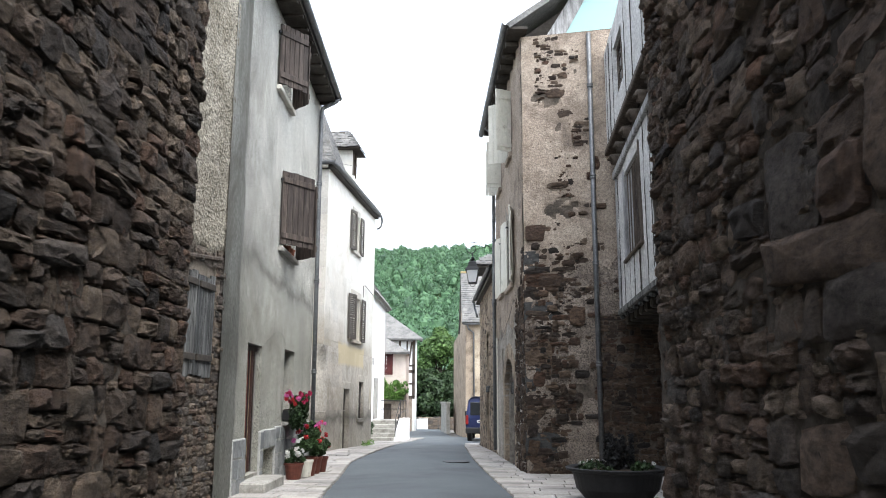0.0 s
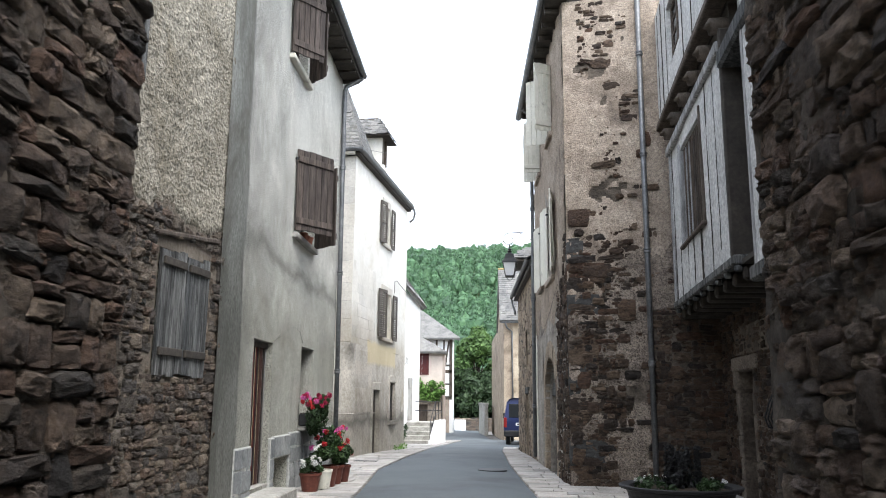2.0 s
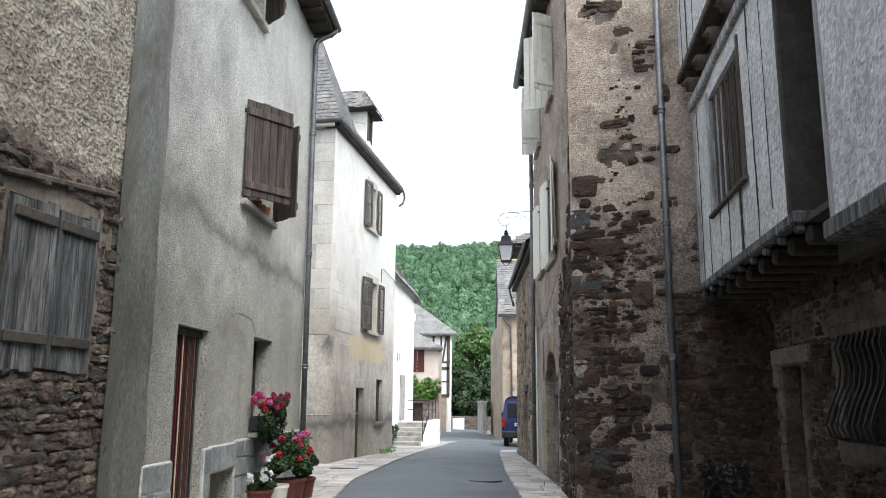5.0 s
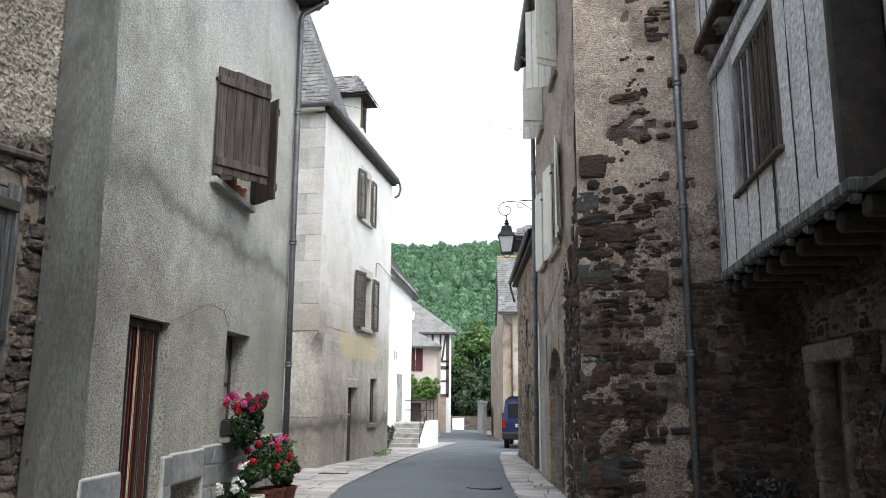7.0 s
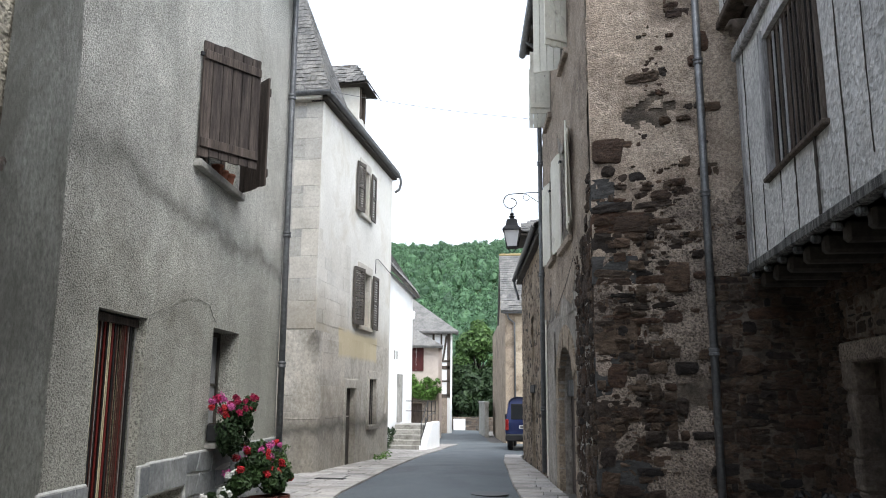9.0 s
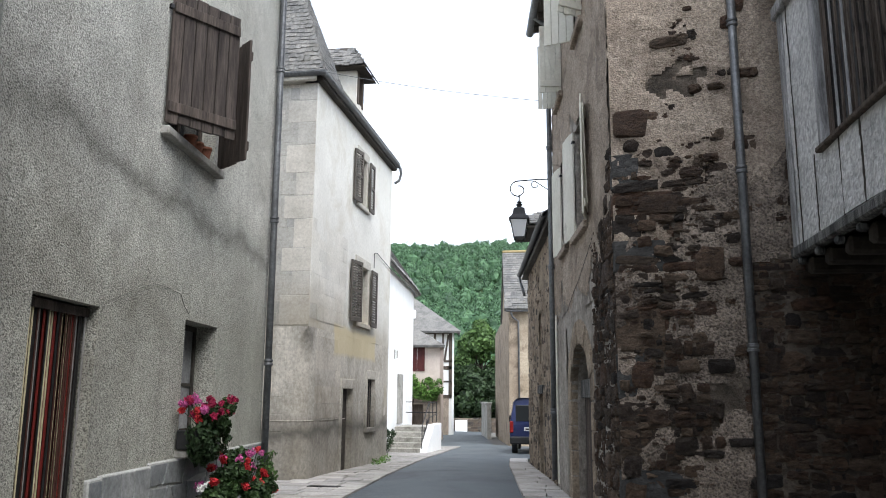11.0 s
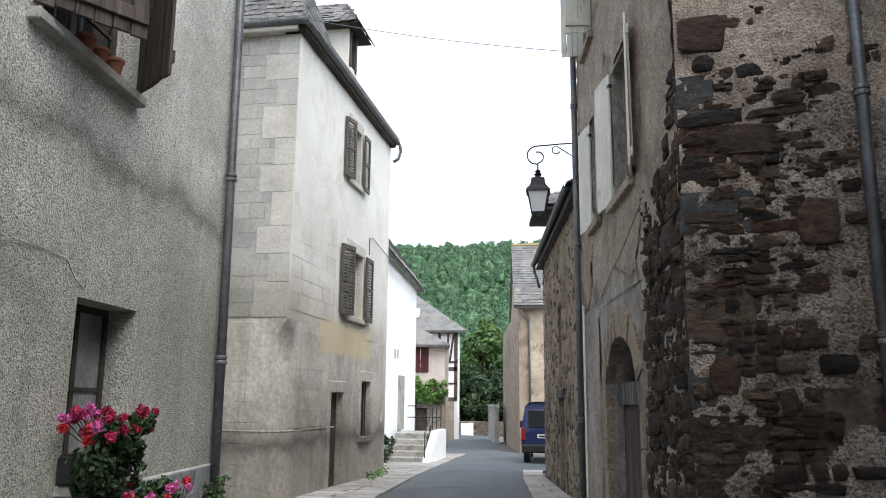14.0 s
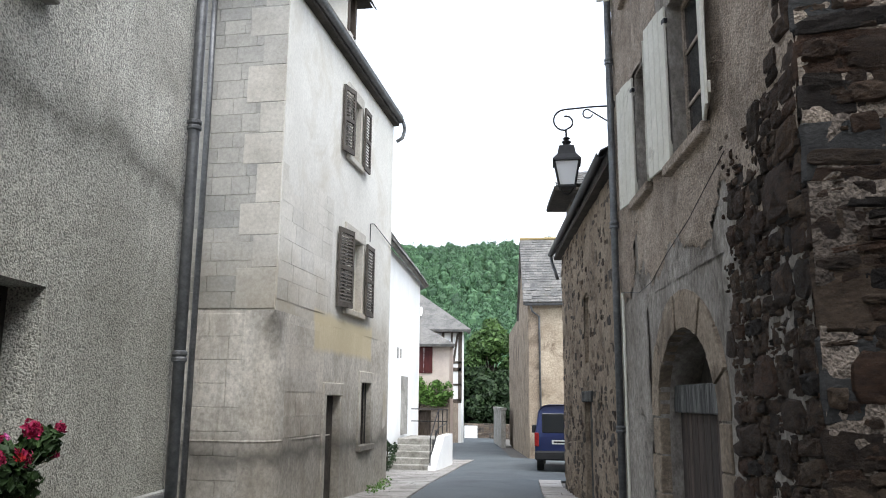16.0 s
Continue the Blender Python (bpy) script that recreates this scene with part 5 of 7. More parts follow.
# dark sheet added for the unlit inside of the arch
part("back_board", slab(AR[0], AR[1], 0.42, 0.44, 1.5, 2.42), M_DARKWOOD, adoor)
adoor.parent = r1
for (u0, u1, z0, z1), far_a, near_a, wd_far, wd_near in ((A1, 172, 166, 0.6, 0.5), (A2, 172, 166, 0.6, 0.34), (A3, 112, 118, 0.5, 0.44), (A4, 104, 92, 0.36, 0.4)):
    window_in(r1, u0, u1, z0, z1, 0.14, M_PLASTER_OLD, "old casement with a weathered frame", 2, 3)
    part("window_sill", slab(u0 - 0.14, u1 + 0.14, -0.1, 0.14, z0 - 0.13, z0 - 0.02, 0.012), M_PLASTER_OLD, r1, "worn stone sill")
    plank_shutter(r1, u0 - 0.02, wd_far, z0 - 0.02, z1 + 0.02, far_a, M_SHUT_WHITE, 1, 4, "cream plank shutter folded open")
    plank_shutter(r1, u1 + 0.02, wd_near, z0 - 0.02, z1 + 0.02, near_a, M_SHUT_WHITE, -1, 4, "cream plank shutter folded open")
# south face
RSP, RSQ = (0.29, 16.25), (2.98, 15.90)
r1s = base("side_wall", r1.matrix_basis.inverted() @ along(RSP, RSQ), "", "")
RSL = span(RSP, RSQ)
r1_side = part("wall", wall_mesh(RSL, -0.3, 9.3, 0.5, wob=0.02, seed=31.0), M_EARTH, r1, "pinkish plaster flaking off dark rubble")
r1_side.matrix_basis = r1s.matrix_basis
bpy.data.objects.remove(r1s)
ER = 9.42
part("soffit", slab(-0.5, R1L + 0.35, -0.33, 0.1, ER - 0.1, ER - 0.04), M_DARKWOOD, r1, "dark eave boards")
k = -0.3
while k < R1L + 0.2:
    part("rafter_end", slab(k, k + 0.1, -0.31, 0.0, ER - 0.22, ER - 0.1, 0.008), M_DARKWOOD, r1)
    k += 0.6
part("wall_plate", slab(0, R1L, 0.02, 0.48, 9.2, ER - 0.1), M_DARKWOOD, r1)
poly_part("roof", [(-0.6, -0.36, ER), (R1L + 0.4, -0.36, ER), (R1L + 0.4, 3.6, ER + 2.9), (-0.6, 3.6, ER + 2.9)], [[0, 1, 2, 3]], M_SLATE, r1, "slate roof with a dark underside", 0.12)
poly_part("roof", [(-0.6, 3.6, ER + 2.9), (R1L + 0.4, 3.6, ER + 2.9), (R1L + 0.4, 7.7, ER), (-0.6, 7.7, ER)], [[0, 1, 2, 3]], M_SLATE, r1, "", 0.12)
gutter(r1, (-0.7, -0.38, ER - 0.04), (R1L + 0.4, -0.38, ER + 0.04), 0.085, "dark zinc gutter")
M_TEAL = glass_like("teal_sheet", (0.25, 0.42, 0.40), 0.3)
poly_part("loft_glazing", [(R1L + 0.02, 0.95, 9.32), (R1L + 0.02, 2.2, 9.32), (R1L + 0.02, 2.2, 10.9), (R1L + 0.02, 1.75, 10.8)], [[0, 1, 2, 3]], M_TEAL, r1, "pale teal translucent sheet under the gable", 0.03)
poly_part("bargeboard", [(R1L + 0.05, 0.55, 9.3), (R1L + 0.05, 0.95, 9.3), (R1L + 0.05, 1.8, 10.9), (R1L + 0.05, 1.5, 10.9)], [[0, 1, 2, 3]], M_LIMEWOOD, r1, "whitewashed board under the verge", 0.04)
# added dark sheet; the loft here is open under the roof
poly_part("gable_board", [(R1L - 0.12, 0.0, 9.3), (R1L - 0.12, 7.0, 9.3), (R1L - 0.12, 3.6, ER + 2.6)], [[0, 1, 2]], M_DARKWOOD, r1, "dark sheet standing for the roof underside in the open loft", 0.05)
drainpipe(r1, 0.12, -0.09, 0.05, ER - 0.3, "blue-grey zinc drainpipe", 0.05, [(0.12, -0.25, ER - 0.15), (0.12, -0.38, ER - 0.05)], (1.3, 4.07, 6.5))
bm = bm_new()
tube(bm, [(0.32, -0.04, 0.0), (0.32, -0.04, 3.1)], 0.02, 8)
part("conduit", bm, M_SHUT_WHITE, r1, "thin pale conduit up the wall")
sp = r1_side.matrix_basis
dp = drainpipe(r1, 1.47, -0.08, 0.0, 9.2, "grey zinc drainpipe with collars", 0.05, None, (2.1, 4.15, 5.98, 8.0))
dp.matrix_basis = sp
plain_wall(r1, (4.6, 15.7), (4.0, 23.0), -0.3, 9.3, M_PLASTER_OLD)
plain_wall(r1, (4.0, 22.9), (-0.3, 22.5), -0.3, 9.6, M_PLASTER_OLD)

# ---- the jettied house ----
JX = 2.15
jet = base("house", along((JX, 15.97), (JX, 10.95)), "jettied house with pale daub panels, dark timbers and a barred window", "house")
JL, J0 = 4.72, 0.4
ju = lambda y: 15.97 - y
JW = (1.52, 3.26, 3.93, 5.55)
JB, JT = 3.04, 5.8
j_wall = part("wall", wall_mesh(JL - J0, JB + 0.12, JT, 0.25, [(JW[0] - J0, JW[1] - J0, JW[2], JW[3])], wob=0.03, seed=41.0, step=0.12), M_JETTY, jet, "pale rough daub between thin timbers", at=Matrix.Translation((J0, 0, 0)))
part("side_wall", slab(J0 - 0.02, J0 + 0.12, 0.0, 0.8, JB, JT + 0.2), M_JETTY, jet)
beam = slab(J0 - 0.04, JL + 0.28, -0.05, 0.25, JB - 0.02, JB + 0.1, 0.02)
part("sill_beam", beam, M_WOOD_GREY, jet, "weathered grey sill beam")
part("plate_beam", slab(J0 - 0.1, JL + 0.02, -0.06, 0.25, JT, JT + 0.16, 0.02), M_LIMEWOOD, jet, "whitewashed plate beam")
part("corner_post", slab(J0 - 0.03, J0 + 0.12, -0.022, 0.12, JB + 0.1, JT, 0.012), M_LIMEWOOD, jet, "whitewashed corner post")
rnd = random.Random(17)
for u, w, z0, z1 in ((0.7, 0.008, JB + 0.1, JT), (1.22, 0.007, JB + 0.1, JW[2]), (1.9, 0.008, JB + 0.1, JW[2]), (2.4, 0.013, JB + 0.1, JW[2]), (3.0, 0.017, JB + 0.1, JW[2]), (3.72, 0.009, JB + 0.1, JT), (4.25, 0.006, JB + 0.3, JT)):
    b = bm_new()
    n = 12
    pts_j = [(u + 0.012 * noise.noise(Vector((u * 9, k * 0.7, 1))), -0.012 - 0.006 * noise.noise(Vector((u, k, 3))), z0 + (z1 - z0) * k / n) for k in range(n + 1)]
    tube(b, pts_j, [w * (0.6 + 0.5 * rnd.random()) for _ in pts_j], 5)
    part("joint", b, M_DARKWOOD, jet, "dark open joint between the whitewashed boards")
window_in(jet, *JW, 0.05, M_TIMBER, "dark leaded casement window", 3, 1)
for k in range(1, 12):
    u = JW[0] + (JW[1] - JW[0]) * k / 12
    part("bar", slab(u - 0.012, u + 0.012, 0.03, 0.048, JW[2] + 0.05, JW[3] - 0.05), M_LIMEWOOD if k in (2, 4) else M_TIMBER, jet)
for u0, u1 in ((JW[0] - 0.09, JW[0] + 0.006), (JW[1] - 0.006, JW[1] + 0.05)):
    part("jamb", slab(u0, u1, -0.03, 0.12, JW[2] - 0.02, JW[3] + 0.1, 0.01), M_LIMEWOOD if u0 < JW[0] else M_TIMBER, jet)
part("window_sill", slab(JW[0] - 0.12, JW[1] + 0.1, -0.06, 0.1, JW[2] - 0.05, JW[2] + 0.006, 0.012), M_TIMBER, jet, "thin dark wooden sill")
k = 0.5
while k < JL + 0.2:
    part("joist_end", slab(k, k + 0.09, -0.03, 0.06, JB - 0.1, JB - 0.022, 0.02), M_WOOD_GREY, jet, "small weathered joist end under the sill beam")
    part("joist", slab(k - 0.03, k + 0.12, 0.07, 0.82, JB - 0.2, JB - 0.022, 0.03), M_DARKWOOD, jet)
    k += 0.55
for k in (0.55, 1.35, 2.2, 3.05, 3.9, 4.7):
    b = bm_new()
    tube(b, [(k, -0.1, JT + 0.36), (k, -0.1, JT + 0.37), (k, 0.3, JT + 0.37)], [0.08, 0.11, 0.12], 12)
    part("joist_end", b, M_TIMBER, jet, "rounded joist end", smooth=True)
UO = -0.09
part("upper_beam", slab(-0.12, JL + 1.2, UO - 0.06, 0.1, JT + 0.62, JT + 0.74, 0.02), M_TIMBER, jet, "dark jetty beam")
part("upper_floor", slab(0.0, JL + 1.2, 0.1, 0.9, JT + 0.62, JT + 0.72), M_DARKWOOD, jet)
# dark sheet that stands for the shade in the joist gap
part("infill", slab(J0, JL + 0.1, 0.12, 0.3, JT + 0.16, JT + 0.62), M_DARKWOOD, jet)
part("upper_wall", wall_mesh(JL + 1.2, JT + 0.74, 8.7, 0.25, [(1.5, 2.6, 7.1, 8.15)], wob=0.03, seed=43.0, step=0.15), M_JETTY, jet).matrix_basis = Matrix.Translation((-0.1, UO, 0))
for u, w in ((0.3, 0.012), (0.75, 0.02), (1.25, 0.012), (2.85, 0.016), (3.6, 0.02), (4.6, 0.012)):
    b = bm_new()
    tube(b, [(u, UO - 0.012, JT + 0.76), (u + 0.01, UO - 0.014, 7.3), (u, UO - 0.012, 8.6)], w * 0.5, 5)
    part("joint", b, M_DARKWOOD, jet)
window_in(jet, 1.4, 2.5, 7.1, 8.15, UO + 0.06, M_TIMBER, "dark casement window high in the jetty", 2, 4)
part("jetty_floor", slab(J0, JL + 4.0, 0.05, 0.85, JB - 0.02, JB + 0.04), M_DARKWOOD, jet)
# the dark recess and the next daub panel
# the depth of the gap is shown by a dark-coloured back sheet
part("recess_wall", slab(JL, JL + 1.2, 0.4, 0.55, 2.7, 7.5), M_DARKWOOD, jet, "dark sheet at the back of the recess, coloured for its shade")
part("corner_post", slab(JL, JL + 0.1, -0.02, 0.4, JB + 0.1, JT + 0.3, 0.02), M_DARKWOOD, jet)
part("recess_beam", slab(JL, JL + 3.0, -0.05, 0.3, 5.55, 5.8, 0.04), M_WOOD_GREY, jet, "rough timber over the recess")
P2 = 5.78
part("panel_wall", wall_mesh(3.6, 2.86, 7.5, 0.25, wob=0.03, seed=47.0), M_JETTY, jet, "pale rough daub panel").matrix_basis = Matrix.Translation((P2, 0.0, 0))
part("return_wall", slab(P2 - 0.02, P2 + 0.1, 0.02, 0.6, 2.8, 7.5), M_TIMBER, jet)
part("sill_beam", slab(P2 - 0.05, P2 + 3.6, -0.06, 0.25, 2.70, 2.87, 0.025), M_WOOD_GREY, jet, "weathered grey sill beam")
for u in (0.0, 0.62, 1.35):
    part("stud", slab(P2 + u, P2 + u + 0.1, -0.012, 0.1, 2.87, 7.5, 0.01), M_JETTY if u else M_LIMEWOOD, jet)
# ground floor, set back
G0 = 0.8
jg_door = (1.25, 2.05, -0.1, 1.93)
jg_win = (3.46, 4.72, 1.08, 2.13)
jg = part("wall", wall_mesh(10.2, -0.2, JB - 0.05, 0.4, [jg_door, jg_win], wob=0.03, seed=51.0), M_EARTH, jet, "dark rubble ground floor wall under the jetty")
jg.matrix_basis = Matrix.Translation((0, G0, 0))
part("lintel", slab(jg_door[0] - 0.3, jg_door[1] + 0.5, G0 - 0.07, G0 + 0.3, 1.923, 2.14, 0.02), M_PLASTER_BROWN, jet, "pale stone lintel over the door")
part("plaster_beam", slab(jg_door[0] - 0.1, 7.0, G0 - 0.035, G0 + 0.2, 2.145, 2.62, 0.03), M_PLASTER_SHADE, jet, "long plastered beam under the jetty")
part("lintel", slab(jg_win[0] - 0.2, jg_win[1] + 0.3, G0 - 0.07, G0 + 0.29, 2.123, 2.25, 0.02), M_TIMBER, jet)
part("jamb", slab(jg_door[0] - 0.34, jg_door[0] + 0.007, G0 - 0.05, G0 + 0.2, 1.62, 2.12, 0.03), M_PLASTER_SHADE, jet)
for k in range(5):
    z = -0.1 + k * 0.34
    part("jamb", slab(jg_door[0] - (0.18 if k % 2 else 0.26), jg_door[0] + 0.006, G0 - 0.03, G0 + 0.2, z, z + 0.33, 0.02), M_PLASTER_SHADE, jet, "worn dressed jamb stone")
    part("jamb", slab(jg_door[1] - 0.006, jg_door[1] + (0.24 if k % 2 else 0.18), G0 - 0.03, G0 + 0.2, z, z + 0.33, 0.02), M_PLASTER_SHADE, jet)
part("door", slab(jg_door[0], jg_door[1], G0 + 0.22, G0 + 0.27, -0.1, 1.93), M_TIMBER, jet, "dark plank door")
part("jamb", slab(jg_win[1] - 0.007, jg_win[1] + 0.16, G0 - 0.05, G0 + 0.2, 0.9, 2.12, 0.015), M_PLASTER_BROWN, jet, "pale dressed jamb stone")
# dark sheet in place of the unlit room behind the grille
part("window_back", slab(jg_win[0], jg_win[1], G0 + 0.3, G0 + 0.33, 1.08, 2.13), M_DARKWOOD, jet)
for k in range(9):
    u = jg_win[0] + 0.06 + (jg_win[1] - jg_win[0] - 0.12) * k / 8
    b = bm_new()
    tube(b, [(u, G0 - 0.05, 2.15), (u, G0 - 0.1, 2.0), (u, G0 - 0.06, 1.8), (u, G0 - 0.09, 1.62), (u, G0 - 0.18, 1.42), (u, G0 - 0.24, 1.24), (u, G0 - 0.2, 1.12), (u, G0 - 0.05, 1.08)], 0.013, 5)
    part("grille_bar", b, M_IRON, jet, "bellied iron grille bar")
# unseen lid and back wall, added to keep light out
flat_lid(jet, [(2.4, 5.75), (6, 5.75), (6, 15.8), (2.4, 15.8), (2.4, 9.9)], 8.35, M_DARKWOOD, "roof")
plain_wall(jet, (6, 5.7), (6, 16), -0.2, 8.3, M_EARTH)

# ---- low house with the sagging eave beyond the corner house ----
R2P, R2Q = (-1.17, 29.75), (-0.37, 22.30)
r2 = base("house", along(R2P, R2Q), "low brown rubble house with a sagging slate eave", "house")
R2L = span(R2P, R2Q)
r2u = lambda y: (29.75 - y) * R2L / (29.75 - 22.3)
r2_holes = [(r2u(26.1), r2u(25.55), 2.35, 3.55), (r2u(26.3), r2u(25.4), -0.3, 1.65)]
r2_wall = part("wall", wall_mesh(R2L, -0.5, 5.15, 0.5, r2_holes, wob=0.05, seed=61.0), M_PLASTER_TAN, r2, "brown rubble wall with worn tan plaster")
part("shutter", slab(*r2_holes[0][:2], 0.1, 0.14, 2.35, 3.55), M_TIMBER, r2, "narrow dark closed shutter")
dd = base("door", Matrix.Identity(4), "grey plank stable door", "")
for k in range(5):
    w = (r2_holes[1][1] - r2_holes[1][0]) / 5
    part("plank", slab(r2_holes[1][0] + w * k + 0.004, r2_holes[1][0] + w * (k + 1) - 0.004, 0.08, 0.12, -0.25, 1.65, 0.005), M_WOOD_GREY, dd)
dd.parent = r2
part("lintel", slab(r2_holes[1][0] - 0.2, r2_holes[1][1] + 0.2, -0.05, 0.3, 1.65, 1.85, 0.02), M_WOOD_GREY, r2)
r2_roof = poly_part("roof", [(-0.3, -0.15, 5.2), (R2L * 0.5, -0.15, 5.12), (R2L, -0.15, 5.2), (R2L, 3.5, 7.6), (R2L * 0.5, 3.5, 7.5), (-0.3, 3.5, 7.6)], [[0, 1, 4, 5], [1, 2, 3, 4]], M_SLATE, r2, "dark slate roof", 0.12)
slates(r2_roof, (-0.3, -0.2, 5.2), (1, 0, 0), (0, 3.7, 2.4), R2L + 0.3, 20, 0.2, 0.3, 71, 30)
gutter(r2, (-0.35, -0.23, 5.15), (R2L - 0.1, -0.23, 5.2), 0.07, "dark zinc gutter", M_IRON)
part("soffit", slab(-0.3, R2L, -0.16, 0.02, 5.0, 5.06), M_DARKWOOD, r2, "dark eave boards")
bm = bm_new()
tube(bm, [(-0.3, -0.23, 5.1), (-0.28, -0.2, 4.9), (-0.12, -0.15, 4.7), (-0.1, -0.1, 4.5)], 0.04, 8)
part("gutter_spout", bm, M_ZINC, r2, "bent gutter spout", smooth=True)
plain_wall(r2, (4, 29.9), (-1.16, 29.77), -0.5, 5.1, M_PLASTER_OLD)
d2 = base("dormer", Matrix.Identity(4), "small dark dormer with a flat slate cap", "")
q0, q1 = r2u(28.9), r2u(27.7)
part("body", slab(q0, q1, 0.05, 1.8, 4.98, 5.99), M_DARKWOOD, d2)
part("window_frame", slab(q0 + 0.2, q1 - 0.2, 0.0, 0.05, 5.25, 5.9, 0.01), M_TIMBER, d2)
part("cap", slab(q0 - 0.35, q1 + 0.35, -0.4, 2.0, 5.99, 6.08, 0.02), M_DARKWOOD, d2)
d2.parent = r2
dcap = poly_part("dormer_roof", [(q0 - 0.35, -0.4, 6.09), (q1 + 0.35, -0.4, 6.09), (q1 + 0.35, 2.6, 6.09), (q0 - 0.35, 2.6, 6.09), ((q0 + q1) / 2, 0.4, 6.7), ((q0 + q1) / 2, 2.6, 6.7)], [[0, 1, 4], [1, 2, 5, 4], [3, 0, 4, 5], [2, 3, 5]], M_SLATE, r2, "slate cap of the dormer")
hw = (q1 - q0) / 2 + 0.35
slates(dcap, (q1 + 0.35, -0.4, 6.10), (0, 1, 0), (-hw, 0, 0.61), 3.0, 6, 0.15, 0.24, 77, 40, lambda v: (0.8 * v / 1.13, 3.0))

# ---- gabled house beyond the parked van ----
r3 = base("house", pose(-2.55, 44.0, gz(44)), "gabled house with cream side wall and mossy slate roof", "house")
z0 = -0.3
part("wall", slab(0.5, 7.0, 0.0, 0.5, z0, 6.3), M_TAN, r3, "peeling tan render")
b = bm_new()
wdir = -0.115
prism(b, [(0.0, z0), (0.0, 6.35), (3.2, 9.5), (6.4, 6.35), (16, 6.3), (16, z0)], -0.0, 0.5, "x")
for v in b.verts:
    v.co.x += wdir * v.co.y
r3w = part("wall", b, M_PLASTER_TAN, r3, "brown rubble gable wall")
r3_roof = poly_part("roof", [(-0.2, -0.3, 6.25), (7, -0.3, 6.25), (7, 3.2, 9.6), (-0.5, 3.2, 9.6), (-0.85, 6.6, 6.25), (7, 6.6, 6.25)], [[0, 1, 2, 3], [3, 2, 5, 4]], M_SLATE, r3, "slate roof with a mossy ridge", 0.12)
slates(r3_roof, (-0.2, -0.3, 6.27), (1, 0, 0), (0, 3.5, 3.35), 4.6, 24, 0.2, 0.28, 81, 100, lambda v: (-0.3 * v / 4.8, 4.4))
part("ridge", slab(-0.5, 5, 3.1, 3.3, 9.6, 9.72, 0.03), surface("mossy_ridge", (0.3, 0.22, 0.09), (0.42, 0.34, 0.2), 3, 20, 0.95), r3, "ochre ridge tiles")
gutter(r3, (-0.1, -0.38, 6.2), (6, -0.38, 6.2), 0.08, "grey gutter")
bm = bm_new()
tube(bm, [(0.12, -0.36, 6.1), (0.18, -0.2, 5.9), (0.45, -0.08, 5.7), (0.47, -0.08, 0.0)], 0.045, 8)
part("drainpipe", bm, M_ZINC, r3, "pale drainpipe", smooth=True)

# ---- pink house and half-timbered house at the bend ----
h5 = base("house", pose(-8.55, 50.0, gz(50)), "pinkish house with dark red shutters and a slate roof", "house")
M_PINK = surface("pink_limewash", (0.55, 0.46, 0.40), (0.68, 0.59, 0.52), 0.9, 14, 0.92, 0.3, 14, 0.01, grain=0.14)
part("wall", wall_mesh(1.85, 2.6, 5.2, 0.4, [(0.3, 0.95, 3.75, 4.95)], wob=0.01, seed=3.3), M_PINK, h5)
part("wall", wall_mesh(1.85, -0.4, 2.6, 0.4, [(0.3, 0.95, 0.0, 1.9)], wob=0.01, seed=4.3), M_PLASTER_OLD, h5)
part("wall", slab(1.45, 1.85, 0.4, 1.4, -0.4, 5.2), M_PINK, h5)
part("wall", slab(-4, 0.0, 0.0, 0.4, -0.4, 5.2), M_PINK, h5)
part("shutter", slab(0.0, 0.56, -0.05, -0.01, 3.7, 5.0), M_RED, h5, "dark red shutter")
part("shutter", slab(0.58, 1.0, -0.05, -0.01, 3.7, 5.0), M_RED, h5, "dark red shutter")
part("door", slab(0.3, 0.95, 0.3, 0.35, 0.0, 1.9), M_TIMBER, h5)
h5r = poly_part("roof", [(-4, -0.5, 5.15), (2.2, -0.5, 5.1), (1.9, 1.5, 5.1), (-4, 8, 5.15), (-1.6, 2.0, 7.2), (-3, 6, 7.2)], [[0, 1, 4], [1, 2, 5, 4], [3, 0, 4, 5]], M_SLATE, h5, "grey slate roof", 0.12)
h6 = base("house", pose(-8.80, 62.0, gz(62)), "white half-timbered house with a broad slate roof", "house")
part("wall", slab(-6, 1.2, 0.0, 0.4, -0.5, 7.2), M_WHITE, h6)
part("wall", slab(0.8, 1.2, 0.4, 1.2, -0.5, 7.2), M_WHITE, h6)
for u0, u1, z0, z1 in ((-0.1, 0.06, 2.6, 7.2), (0.98, 1.22, 2.6, 7.2), (-2, 1.2, 4.5, 4.75), (-2, 1.2, 5.0, 5.15), (-2, 1.2, 7.0, 7.2), (0.5, 0.62, 5.15, 7.0), (-2, 1.2, 2.5, 2.75), (-2, 1.2, 3.6, 3.72)):
    part("timber", slab(u0, u1, -0.04, 0.02, z0, z1, 0.01), M_TIMBER, h6)
b = bm_new()
prism(b, [(0.62, 5.15), (0.76, 5.15), (1.0, 6.9), (0.88, 6.98)], -0.045, 0.0, "y")
part("brace", b, M_TIMBER, h6)
part("wall", slab(-2, 1.0, -0.2, 0.0, -0.5, 2.5), M_PLASTER_OLD, h6, "brown stone base")
h6r = poly_part("roof", [(-6, -0.7, 7.2), (1.9, -0.7, 7.15), (1.6, 1.6, 7.15), (-6, 8, 7.2), (-3.0, 3.5, 10.6), (-3.0, 8, 10.6)], [[0, 1, 4], [1, 2, 5, 4], [3, 0, 4, 5]], M_SLATE, h6, "wide grey slate roof", 0.15)
part("roof_window", slab(-2.35, -1.55, 0.3, 0.9, 8.15, 8.75), M_WHITE, h6, "small white roof dormer")

